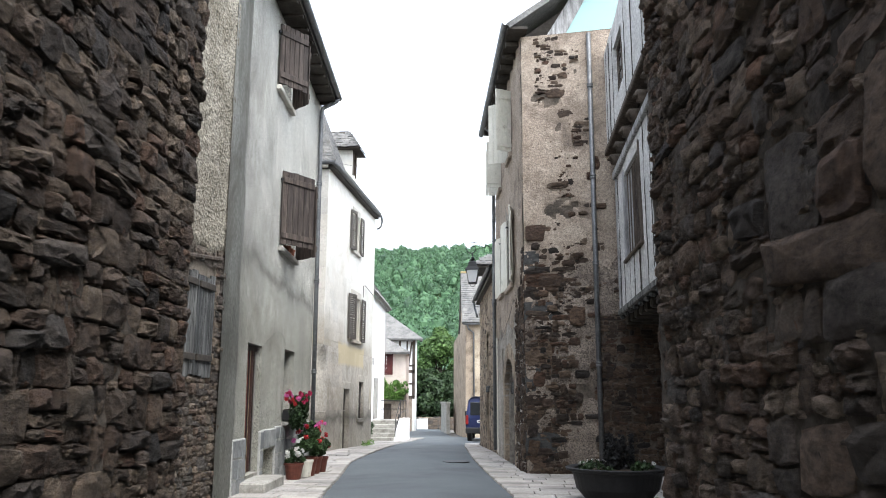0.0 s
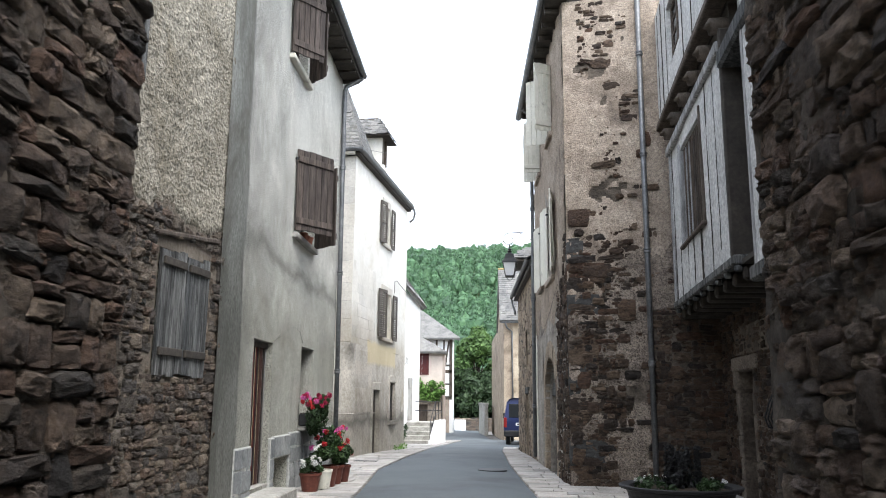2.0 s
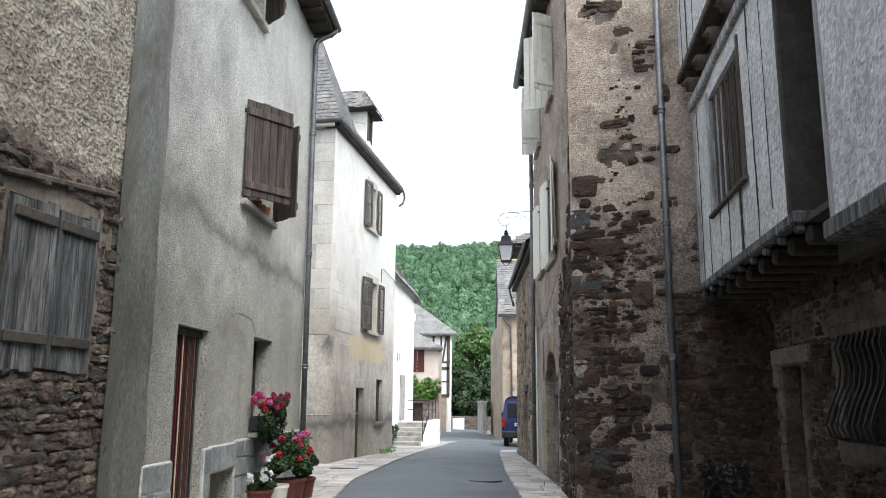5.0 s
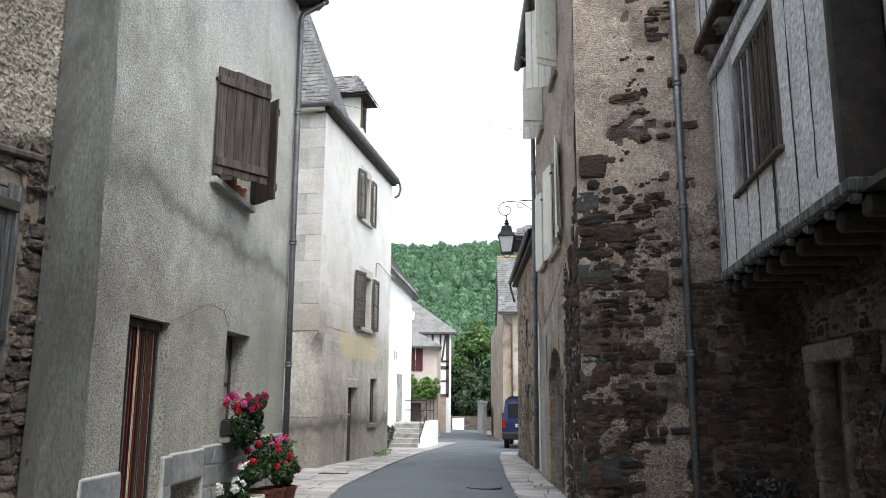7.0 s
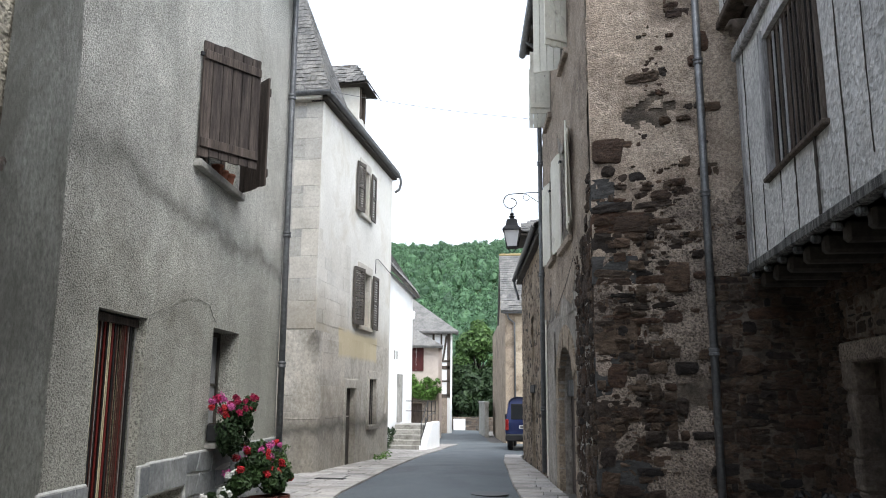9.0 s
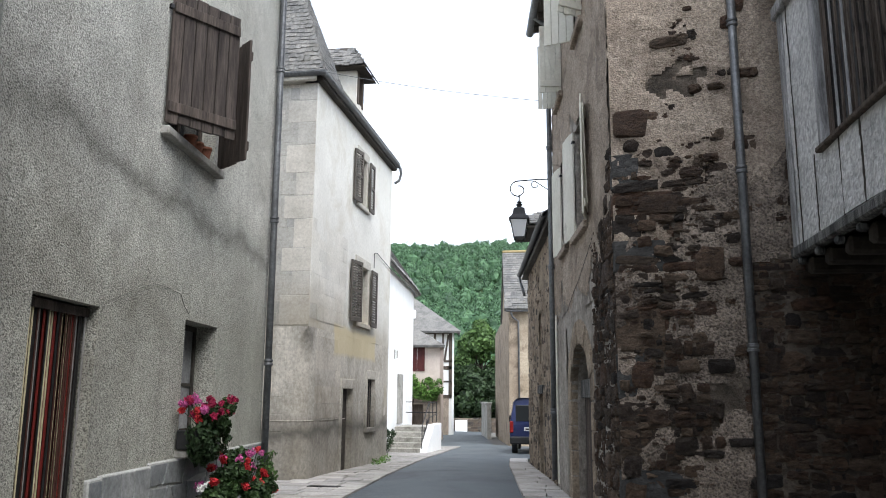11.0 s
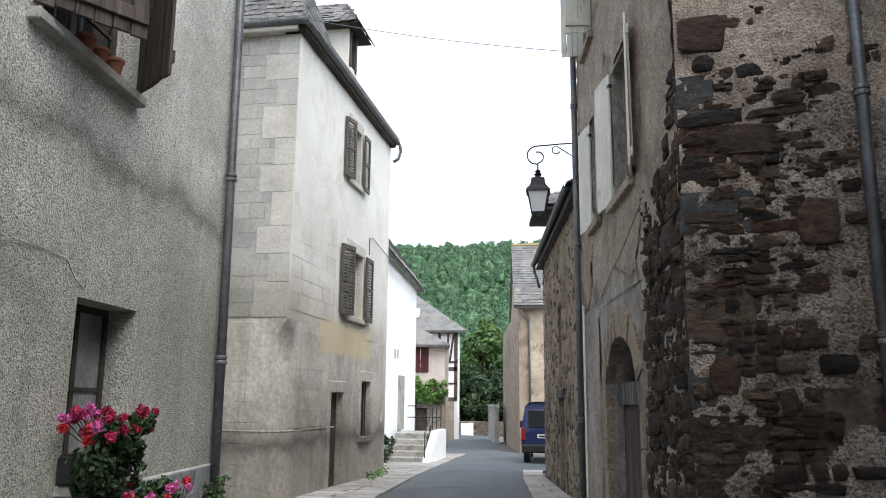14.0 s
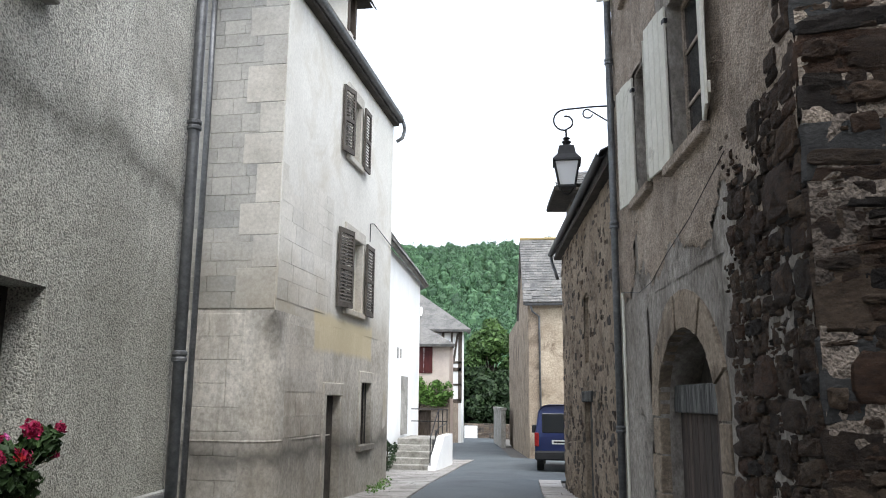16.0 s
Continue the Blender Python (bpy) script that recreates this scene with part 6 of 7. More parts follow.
# ---- low end wall, gate post and side wall ----
endw = base("low_wall", pose(-10.6, 76.0, gz(76)), "low dry stone wall closing the street", "stone wall")
e_wall = part("wall", slab(0, 9, 0, 0.4, -0.3, 1.15, 0.03), M_MORTAR_L, endw)
sidew = base("low_wall", along((-5.7, 64.0), (-4.6, 56.0)), "grey concrete garden wall with posts", "wall")
part("wall", slab(0, 8, 0, 0.25, -1.2, 1.15), M_CONCRETE, sidew)
part("coping", slab(-0.1, 8.05, -0.05, 0.3, 1.15, 1.3, 0.02), M_CONCRETE, sidew)
post = base("sign_post", pose(-8.75, 70.0, gz(70)), "pale metal post with a small round-topped sign plate", "sign")
part("pole", tube(bm_new(), [(0, 0, -0.05), (0, 0, 2.1)], 0.06, 8), M_SHUT_WHITE, post)
part("plate", slab(-0.22, 0.22, -0.06, -0.02, 1.7, 2.3, 0.02), M_CONCRETE, post, "grey sign back")
part("crate", slab(0, 1, 0, 0.5, 0, 1.0, 0.02), M_WHITE, None, at=pose(-9.0, 75.2, gz(75.2) - 0.02)).name = "utility_cabinet"
tagged(bpy.data.objects["utility_cabinet"], "low white utility cabinet before the end wall", "cabinet")


# ---- foliage ----
def leaf_cloud(centers, count, size, rnd, squash=1.0):
    """Verts and faces of many small bent leaves scattered in the shells of round clumps (x, y, z, r)."""
    verts, faces = [], []
    total = sum(c[3] ** 2 for c in centers)
    for cx, cy, cz, r in centers:
        for _ in range(max(3, int(count * r * r / total))):
            d = Vector((rnd.gauss(0, 1), rnd.gauss(0, 1), rnd.gauss(0, 1))).normalized()
            p = Vector((cx, cy, cz)) + Vector((d.x, d.y, d.z * squash)) * r * rnd.uniform(0.55, 1.05)
            s = size * rnd.uniform(0.6, 1.3)
            a = (d + Vector((rnd.gauss(0, 0.6), rnd.gauss(0, 0.6), rnd.gauss(0, 0.6)))).normalized()
            t = a.orthogonal().normalized()
            t = Matrix.Rotation(rnd.uniform(0, 6.28), 3, a) @ t
            u = a.cross(t)
            k = len(verts)
            verts += [tuple(p - t * s), tuple(p - u * s * 0.55 + a * s * 0.15), tuple(p + t * s), tuple(p + u * s * 0.55 + a * s * 0.15)]
            faces += [(k, k + 1, k + 2), (k, k + 2, k + 3)]
    return verts, faces


def leaf_part(name, data, material, parent, label="", kind=""):
    me = bpy.data.meshes.new(name)
    me.from_pydata(data[0], [], data[1])
    me.materials.append(material)
    ob = new(name, me)
    ob.parent = parent
    return tagged(ob, label, kind=kind)


def tree(m, height, spread, leaves, size, material, label, seed, low=0.3):
    rnd = random.Random(seed)
    t = base("tree", m, label, "tree")
    tube_bm = bm_new()
    tube(tube_bm, [(0, 0, -0.3), (0.1, 0.05, height * 0.25), (-0.1, 0.1, height * 0.5), (0.05, 0, height * 0.8)], [0.3, 0.24, 0.17, 0.06], 10)
    cl = []
    for k in range(44):
        z = height * (low + (1 - low) * rnd.random() ** 0.8)
        f = math.sin(math.pi * min(1, max(0.12, (z / height - low) / (1 - low) * 0.85 + 0.12)))
        a, r = rnd.uniform(0, 6.28), spread * f * rnd.uniform(0.35, 0.95)
        x, y = math.cos(a) * r, math.sin(a) * r
        cl.append((x, y, z, spread * rnd.uniform(0.22, 0.42)))
        tube(tube_bm, [(0, 0, z * 0.55), (x * 0.5, y * 0.5, z * 0.8), (x, y, z)], [0.09, 0.06, 0.02], 6)
    part("trunk", tube_bm, M_BARK, t)
    leaf_part("crown", leaf_cloud(cl, leaves, size, rnd, 0.85), material, t)
    return t


tree(pose(-7.3, 80.5, gz(80) - 0.05), 9.6, 2.9, 22000, 0.22, M_LEAF, "leafy green broadleaf tree behind the end wall", 1, 0.12)
tree(pose(-11.2, 80.5, gz(80) - 0.05), 6.5, 3.0, 18000, 0.26, M_LEAF_SHADE, "bushy tree behind the wall, its shade painted into dark leaves", 2, 0.06)
tree(pose(-8.6, 78.9, gz(79) - 0.05), 5.6, 2.4, 18000, 0.26, M_LEAF_SHADE, "bushy tree behind the wall, its shade painted into dark leaves", 3, 0.04)
tree(pose(-5.6, 79.5, gz(79) - 0.05), 5.2, 2.6, 18000, 0.26, M_LEAF_SHADE, "bushy tree behind the wall, its shade painted into dark leaves", 4, 0.04)

# ---- the wooded hill ----
def hill_z(x, y):
    t = max(0.0, y - 170)
    return -3 + 118 * (1 - math.exp(-(t / 240) ** 1.6)) + 7 * noise.noise(Vector((x / 90, y / 90, 3))) + 0.035 * (x + 60) + 3 * noise.noise(Vector((x / 30, y / 30, 8)))


hx = [-420 + 40 * k for k in range(22)]
hy = [130 + 30 * k for k in range(20)]
bm = bm_new()
grid = [[bm.verts.new((x, y, hill_z(x, y))) for x in hx] for y in hy]
for j in range(len(hy) - 1):
    for i in range(len(hx) - 1):
        bm.faces.new((grid[j][i], grid[j][i + 1], grid[j + 1][i + 1], grid[j + 1][i]))
hill = part("hill", bm, M_GRASS)
tagged(hill, "steep hillside under the woods", "hill", kind="structure")
rnd = random.Random(77)
crowns = []
for k in range(6):
    b = bm_new()
    bmesh.ops.create_icosphere(b, subdivisions=1, radius=0.66)
    for v in b.verts:
        v.co *= 1 + 0.4 * noise.noise(v.co * 1.9 + Vector((k * 7, 0, 0)))
    cl = [(*(Vector((rnd.gauss(0, 1), rnd.gauss(0, 1), rnd.gauss(0.35, 0.9))).normalized() * rnd.uniform(0.45, 0.72)), rnd.uniform(0.2, 0.42)) for _ in range(16)]
    vs, fs = leaf_cloud(cl, 190, 0.105, rnd)
    new_v = [b.verts.new(v) for v in vs]
    for f in fs:
        b.faces.new([new_v[i] for i in f])
    me = bpy.data.meshes.new("crown")
    b.to_mesh(me)
    b.free()
    crowns.append(me)
woods = []
for k in range(3000):
    y = 150 + 380 * rnd.random() ** 0.9
    x = -0.105 * y + rnd.uniform(-0.15, 0.15) * y
    r = rnd.uniform(1.7, 3.6) * (1.35 if rnd.random() < 0.15 else 1.0)
    m = Matrix.Translation((x, y, hill_z(x, y) + r * 0.9)) @ Matrix.Rotation(rnd.uniform(0, 6.28), 4, "Z") @ Matrix.Diagonal((r, r, r * rnd.uniform(1.0, 1.7), 1))
    woods.append((rnd.choice(crowns), m))
wood_root = base("woods", Matrix.Identity(4), "dense green broadleaf woods covering the hillside", "woods", kind="stuff")
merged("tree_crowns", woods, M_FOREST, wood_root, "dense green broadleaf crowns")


# ---- street lamp on its scrolled bracket ----
lamp = base("street_lamp", pose(-0.40, 22.34, 0), "black iron lantern with frosted glass on a scrolled wall bracket", "street lamp")
bm = bm_new()
tube(bm, [(0.0, 0.05, 5.92), (-0.3, 0.08, 5.93), (-0.72, 0.12, 5.92)] + [(-0.72 - 0.16 * math.sin(a), 0.13, 5.76 + 0.16 * math.cos(a)) for a in [0.35 * k for k in range(1, 10)]]
     + [(-0.70 + 0.10 * math.sin(a), 0.13, 5.72 + 0.10 * math.cos(a)) for a in [3.3 - 0.45 * k for k in range(1, 9)]], 0.013, 6)
part("bracket", bm, M_IRON, lamp)
bm = bm_new()
tube(bm, [(0.0, 0.05, 5.62), (-0.38, 0.09, 5.90)] + [(-0.38 - 0.07 * math.sin(a), 0.09, 5.83 + 0.07 * math.cos(a)) for a in [0.5 * k for k in range(1, 10)]], 0.011, 6)
part("brace", bm, M_IRON, lamp)
part("wall_plate", slab(-0.03, 0.02, 0.02, 0.08, 5.5, 6.0, 0.006), M_IRON, lamp)
LX, LY = -0.70, 0.13
bm = bm_new()
tube(bm, [(LX, LY, 5.62), (LX, LY, 5.42)], 0.014, 6)
lathe(bm, [(0.02, 5.5), (0.06, 5.47), (0.03, 5.44), (0.075, 5.42), (0.045, 5.38), (0.06, 5.36)], 10, LX, LY)
part("finial", bm, M_IRON, lamp)


def square_loft(bm, prof, cx, cy):
    rings = [[bm.verts.new((cx + sx * r, cy + sy * r, z)) for sx, sy in ((-1, -1), (1, -1), (1, 1), (-1, 1))] for r, z in prof]
    for a, b in zip(rings, rings[1:]):
        for k in range(4):
            bm.faces.new((a[k], a[(k + 1) % 4], b[(k + 1) % 4], b[k]))
    bm.faces.new(rings[0][::-1])
    bm.faces.new(rings[-1])
    return bm


part("hood", square_loft(bm_new(), [(0.06, 5.36), (0.11, 5.33), (0.13, 5.22), (0.135, 5.2), (0.20, 5.12), (0.205, 5.09), (0.19, 5.09)], LX, LY), M_IRON, lamp, "black stepped lantern hood")
M_FROST = glass_like("frosted_lamp_glass", (0.72, 0.72, 0.72), 0.5)
part("glass", square_loft(bm_new(), [(0.168, 5.085), (0.105, 4.74)], LX, LY), M_FROST, lamp, "frosted white lamp glass")
bm = bm_new()
for sx, sy in ((-1, -1), (1, -1), (1, 1), (-1, 1)):
    tube(bm, [(LX + sx * 0.175, LY + sy * 0.175, 5.09), (LX + sx * 0.11, LY + sy * 0.11, 4.73)], 0.012, 5)
box(bm, LX - 0.12, LX + 0.12, LY - 0.12, LY + 0.12, 4.71, 4.74)
tube(bm, [(LX - 0.09, LY, 4.71), (LX - 0.05, LY, 4.64), (LX, LY, 4.62), (LX + 0.05, LY, 4.64), (LX + 0.09, LY, 4.71)], 0.01, 5)
part("cage", bm, M_IRON, lamp)

# ---- overhead wire ----
bm = bm_new()
a, b = Vector((-0.40, 22.32, 7.55)), Vector((-5.5, 21.95, 8.38))
tube(bm, [a.lerp(b, k / 12) - Vector((0, 0, 0.08 * math.sin(math.pi * k / 12))) for k in range(13)], 0.006, 5)
tagged(part("wire", bm, M_ZINC), "thin grey wire hung across the street", "wire")

# ---- parked van ----
van = base("van", pose(-1.13, 35.3, gz(35.3)), "dark blue panel van parked with its rear to the street", "van")
M_BLUE = surface("blue_car_paint", (0.022, 0.032, 0.10), (0.028, 0.04, 0.12), 1, 8, 0.32, 0, grain=0.05)
M_BLACKPL = surface("black_plastic", (0.012, 0.012, 0.013), (0.02, 0.02, 0.021), 2, 20, 0.6, 0.1, 40, 0.002)
M_TAIL = surface("red_tail_glass", (0.22, 0.012, 0.012), (0.3, 0.02, 0.02), 4, 20, 0.25, 0)
bm = bm_new()
prof = [(-0.9, 0.42), (-0.93, 0.7), (-0.93, 1.0), (-0.9, 1.2), (-0.8, 1.8), (-0.7, 1.92), (-0.5, 1.97), (0.5, 1.97), (0.7, 1.92), (0.8, 1.8), (0.9, 1.2), (0.93, 1.0), (0.93, 0.7), (0.9, 0.42)]
rings = []
for y, sx, top in ((0.12, 0.985, 0.98), (0.0, 1.0, 1.0), (2.6, 1.0, 1.0), (3.2, 0.97, 0.8), (4.1, 0.93, 0.52), (4.3, 0.86, 0.48)):
    rings.append([bm.verts.new((x * sx, y + (0.16 * max(0, z - 1.0) if y < 1 else 0), 0.42 + (z - 0.42) * top)) for x, z in prof])
for a, b in zip(rings, rings[1:]):
    for k in range(len(prof)):
        bm.faces.new((a[k], a[(k + 1) % len(prof)], b[(k + 1) % len(prof)], b[k]))
bm.faces.new(rings[0][::-1])
bm.faces.new(rings[-1])
part("body", bm, M_BLUE, van, smooth=False)
tilt = math.degrees(math.atan(0.16))
for sx in (-1, 1):
    part("rear_window", slab(*sorted((sx * 0.05, sx * 0.70)), -0.015, 0.02, 1.18, 1.75, 0.02), M_GLASS, van, "dark rear window", at=pose(0, 0.0, 0.0, 0, 0, 0) @ Matrix.Shear("XZ", 4, (0, 0.16)) @ Matrix.Translation((0, -0.165, 0)))
    part("tail_light", slab(*sorted((sx * 0.80, sx * 0.93)), -0.03, 0.1, 0.75, 1.15, 0.02), M_TAIL, van, "red tail light")
    wheel = base("wheel", pose(sx * 0.78, 0.75, 0.32, 0, 90, 0), "", "")
    tyre = bm_new()
    lathe(tyre, [(0.2, -0.1), (0.3, -0.1), (0.325, -0.06), (0.325, 0.06), (0.3, 0.1), (0.2, 0.1)], 24)
    part("tyre", tyre, M_BLACKPL, wheel)
    rim = bm_new()
    lathe(rim, [(0.05, -0.11), (0.2, -0.105), (0.2, 0.105), (0.05, 0.11)], 20)
    part("rim", rim, M_ZINC, wheel)
    wheel.parent = van
    w2 = copy_thing(wheel, pose(sx * 0.78, 3.4, 0.32, 0, 90, 0))
    part("mirror", slab(*sorted((sx * 0.93, sx * 1.1)), 2.5, 2.6, 1.05, 1.3, 0.02), M_BLACKPL, van)
part("bumper", slab(-0.92, 0.92, -0.10, 0.2, 0.36, 0.62, 0.04), M_BLACKPL, van, "black plastic bumper")
part("number_plate", slab(-0.42, 0.1, -0.03, 0.0, 0.82, 0.94, 0.005), M_WHITE, van, "white number plate with unreadable characters")
part("plate_bar", slab(-0.37, 0.05, -0.036, -0.031, 0.855, 0.905), M_BLACKPL, van)
part("door_gap", slab(-0.012, 0.008, -0.012, 0.02, 0.64, 1.02), M_BLACKPL, van)

# ---- geraniums ----
M_POT = surface("brown_red_plastic_pot", (0.09, 0.028, 0.02), (0.14, 0.045, 0.03), 3, 20, 0.55, 0.15, 30, 0.003)
M_SOIL = surface("potting_soil", (0.02, 0.015, 0.01), (0.05, 0.036, 0.025), 6, 40, 0.95, 0.8, 40, 0.02)
M_GER = leaf_mat("geranium_leaf", (0.011, 0.026, 0.008), (0.04, 0.08, 0.022))
FLOWERS = {"pink": leaf_mat("pink_petal", (0.5, 0.06, 0.27), (0.72, 0.22, 0.48)), "red": leaf_mat("red_petal", (0.36, 0.01, 0.015), (0.52, 0.03, 0.04)), "white": leaf_mat("white_petal", (0.68, 0.68, 0.66), (0.8, 0.8, 0.78), 0.1),
           "magenta": leaf_mat("magenta_petal", (0.28, 0.008, 0.05), (0.45, 0.025, 0.1))}


def geranium(pot, center, spread, heads, colours, seed, leaves=900, leaf=0.035):
    """Round leaves in a loose clump, thin stems and flower heads that stand above it."""
    rnd = random.Random(seed)
    cx, cy, cz = center
    cl = [(cx + rnd.uniform(-1, 1) * spread[0] * 0.75, cy + rnd.uniform(-1, 1) * spread[1] * 0.75, cz + rnd.uniform(-0.6, 0.7) * spread[2], 0.45 * min(spread)) for _ in range(9)]
    leaf_part("leaves", leaf_cloud(cl, leaves, leaf, rnd), M_GER, pot)
    stems = bm_new()
    for k in range(heads):
        x, y, z = cx + rnd.uniform(-1, 1) * spread[0], cy + rnd.uniform(-1, 1) * spread[1], cz + spread[2] * rnd.uniform(0.1, 1.15)
        tube(stems, [(cx + (x - cx) * 0.4, cy + (y - cy) * 0.4, cz - 0.05), (x, y, z)], 0.004, 4, False)
        r = rnd.uniform(0.036, 0.062)
        sub = [(x + rnd.uniform(-1, 1) * r * 0.45, y + rnd.uniform(-1, 1) * r * 0.45, z + rnd.uniform(-0.4, 0.4) * r, r * 0.6) for _ in range(6)]
        leaf_part("flower", leaf_cloud(sub, 150, 0.015, rnd), FLOWERS[rnd.choice(colours)], pot)
    tagged(part("stem_tuft", stems, M_GER, pot), kind="stuff")


def plant_pot(m, r, h, material, label, center, spread, heads, colours, seed, leaves=900):
    p = base("flower_pot", m, label, "flower pot", "geranium pots")
    bm = bm_new()
    lathe(bm, [(r * 0.72, 0.0), (r * 0.97, h * 0.86), (r * 1.06, h * 0.87), (r * 1.06, h), (r * 0.95, h), (r * 0.92, h * 0.92)], 20)
    part("pot", bm, material, p, smooth=False)
    bm = bm_new()
    lathe(bm, [(r * 0.9, h * 0.86), (r * 0.9, h * 0.93), (r * 0.3, h * 0.95)], 14)
    part("soil", bm, M_SOIL, p)
    geranium(p, center, spread, heads, colours, seed, leaves)
    return p


wb = base("window_box", along(H1P, H1Q), "dark window box with pink and red geraniums on the sill", "window box")
wb.matrix_basis = H1M @ Matrix.Translation((4.5, -0.12, 0.985))
part("box", slab(-0.3, 0.42, -0.12, 0.1, 0.0, 0.2, 0.015), M_BLACKPL, wb)
part("soil", slab(-0.28, 0.4, -0.1, 0.08, 0.19, 0.21), M_SOIL, wb)
geranium(wb, (0.03, -0.14, 0.27), (0.46, 0.22, 0.22), 30, ["pink", "pink", "magenta", "magenta", "magenta", "red"], 61, 2400, 0.036)
leaf_part("trailing_leaves", leaf_cloud([(-0.34, -0.17, 0.12, 0.16), (-0.32, -0.16, 0.0, 0.12), (-0.1, -0.18, 0.0, 0.13), (0.2, -0.18, 0.05, 0.13), (-0.2, -0.15, -0.08, 0.1)], 620, 0.036, random.Random(3)), M_LEAF_SHADE, wb)
plant_pot(pose(-3.86, 14.05, gz(14) + 0.03), 0.17, 0.28, M_POT, "brown plastic pot with white geraniums", (0, 0, 0.38), (0.17, 0.17, 0.12), 8, ["white"], 62)
plant_pot(pose(-3.78, 14.5, gz(14) + 0.03), 0.15, 0.30, M_SHUT_WHITE, "white plastic pot with tall green geranium stems", (0, 0.05, 0.5), (0.17, 0.17, 0.2), 4, ["white", "red"], 63)
plant_pot(pose(-3.84, 14.95, gz(15) + 0.03), 0.18, 0.34, M_POT, "brown plastic pot with red geraniums", (0, 0, 0.58), (0.25, 0.24, 0.3), 9, ["red", "red", "pink"], 64, 1700)
plant_pot(pose(-3.86, 15.45, gz(15.4) + 0.03), 0.17, 0.32, M_POT, "brown plastic pot with tall red geraniums", (0, 0, 0.66), (0.26, 0.26, 0.38), 9, ["red", "pink"], 65, 1900)
plant_pot(pose(-3.84, 15.9, gz(15.9) + 0.03), 0.16, 0.30, M_POT, "brown plastic pot with pale red geraniums", (0, 0, 0.45), (0.18, 0.18, 0.18), 6, ["red", "pink"], 66)

# ---- big black bowl planter ----
bowl = base("bowl_planter", pose(1.42, 11.25, gz(11.2) + 0.03), "wide black bowl planter with low plants and dark stems", "planter")
bm = bm_new()
lathe(bm, [(0.3, 0.0), (0.45, 0.05), (0.56, 0.18), (0.6, 0.36), (0.62, 0.40), (0.69, 0.42), (0.70, 0.45), (0.68, 0.46), (0.58, 0.44), (0.56, 0.38)], 40)
part("bowl", bm, M_BLACKPL, bowl, smooth=False)
bm = bm_new()
lathe(bm, [(0.56, 0.36), (0.565, 0.41), (0.2, 0.43)], 24)
part("soil", bm, M_SOIL, bowl)
rnd = random.Random(8)
cl = []
for k in range(34):
    a, r = rnd.uniform(0, 6.28), 0.54 * math.sqrt(rnd.random())
    cl.append((r * math.cos(a), r * math.sin(a), 0.45, 0.07))
leaf_part("foliage", leaf_cloud(cl, 1500, 0.028, rnd), M_GER, bowl, "low green and yellowish bedding plants")
sub = []
for k in range(12):
    a = rnd.uniform(0, 6.28)
    sub.append((0.5 * math.cos(a), 0.5 * math.sin(a), 0.51, 0.02))
leaf_part("blossoms", leaf_cloud(sub, 160, 0.014, rnd), FLOWERS["white"], bowl, "small white blossoms")
for x, y, h, r in ((-0.1, 0.0, 0.42, 0.1), (0.08, 0.08, 0.38, 0.11), (-0.02, -0.1, 0.34, 0.09), (0.2, -0.02, 0.42, 0.05)):
    cl = [(x, y, 0.45 + h * k / 6, r * (1 - 0.06 * k)) for k in range(7)]
    leaf_part("dark_shrub", leaf_cloud(cl, 420, 0.03, rnd), M_BLACKPL, bowl, "dark upright shrub")

# ---- vine, step plants, weeds ----
vine = base("vine", pose(-7.6, 49.75, gz(50)), "bright green vine spilling over the terrace", "vine")
rnd = random.Random(5)
cl = [(rnd.uniform(-0.9, 0.95), rnd.uniform(-0.3, 0.15), 2.75 + rnd.uniform(-0.4, 0.45), rnd.uniform(0.2, 0.34)) for _ in range(26)]
leaf_part("leaves", leaf_cloud(cl, 2200, 0.085, rnd), M_LEAF_VINE, vine)
part("stem", tube(bm_new(), [(-0.8, 0.15, -0.1), (-0.7, 0.1, 1.4), (-0.4, 0.05, 2.6)], [0.05, 0.04, 0.03], 6), M_BARK, vine)
bush = base("shrub", pose(-6.22, 33.9, gz(33.9)), "small green shrub against the white wall by the steps", "shrub")
cl = [(rnd.uniform(-0.25, 0.25), rnd.uniform(-0.25, 0.25), rnd.uniform(0.15, 0.75), 0.16) for _ in range(12)]
leaf_part("leaves", leaf_cloud(cl, 800, 0.05, rnd), M_LEAF_SHADE, bush)
part("stem", tube(bm_new(), [(0, 0, -0.05), (0.02, 0, 0.6)], 0.02, 6), M_BARK, bush)
weeds = base("weeds", Matrix.Identity(4), "thin green weeds along the foot of the cream house", "weeds", kind="stuff")
cl = [(-5.02 + rnd.uniform(-0.08, 0.05), 26.5 + 2.7 * rnd.random(), gz(28) + 0.08, rnd.uniform(0.05, 0.13)) for _ in range(18)]
leaf_part("blades", leaf_cloud(cl, 260, 0.03, rnd), M_LEAF_VINE, weeds)
fern = base("fern", H1M @ Matrix.Translation((H1L - 0.3, -0.16, gz(17.4) + 0.02)), "small green fern growing at the foot of the drainpipe", "fern")
rnd = random.Random(33)
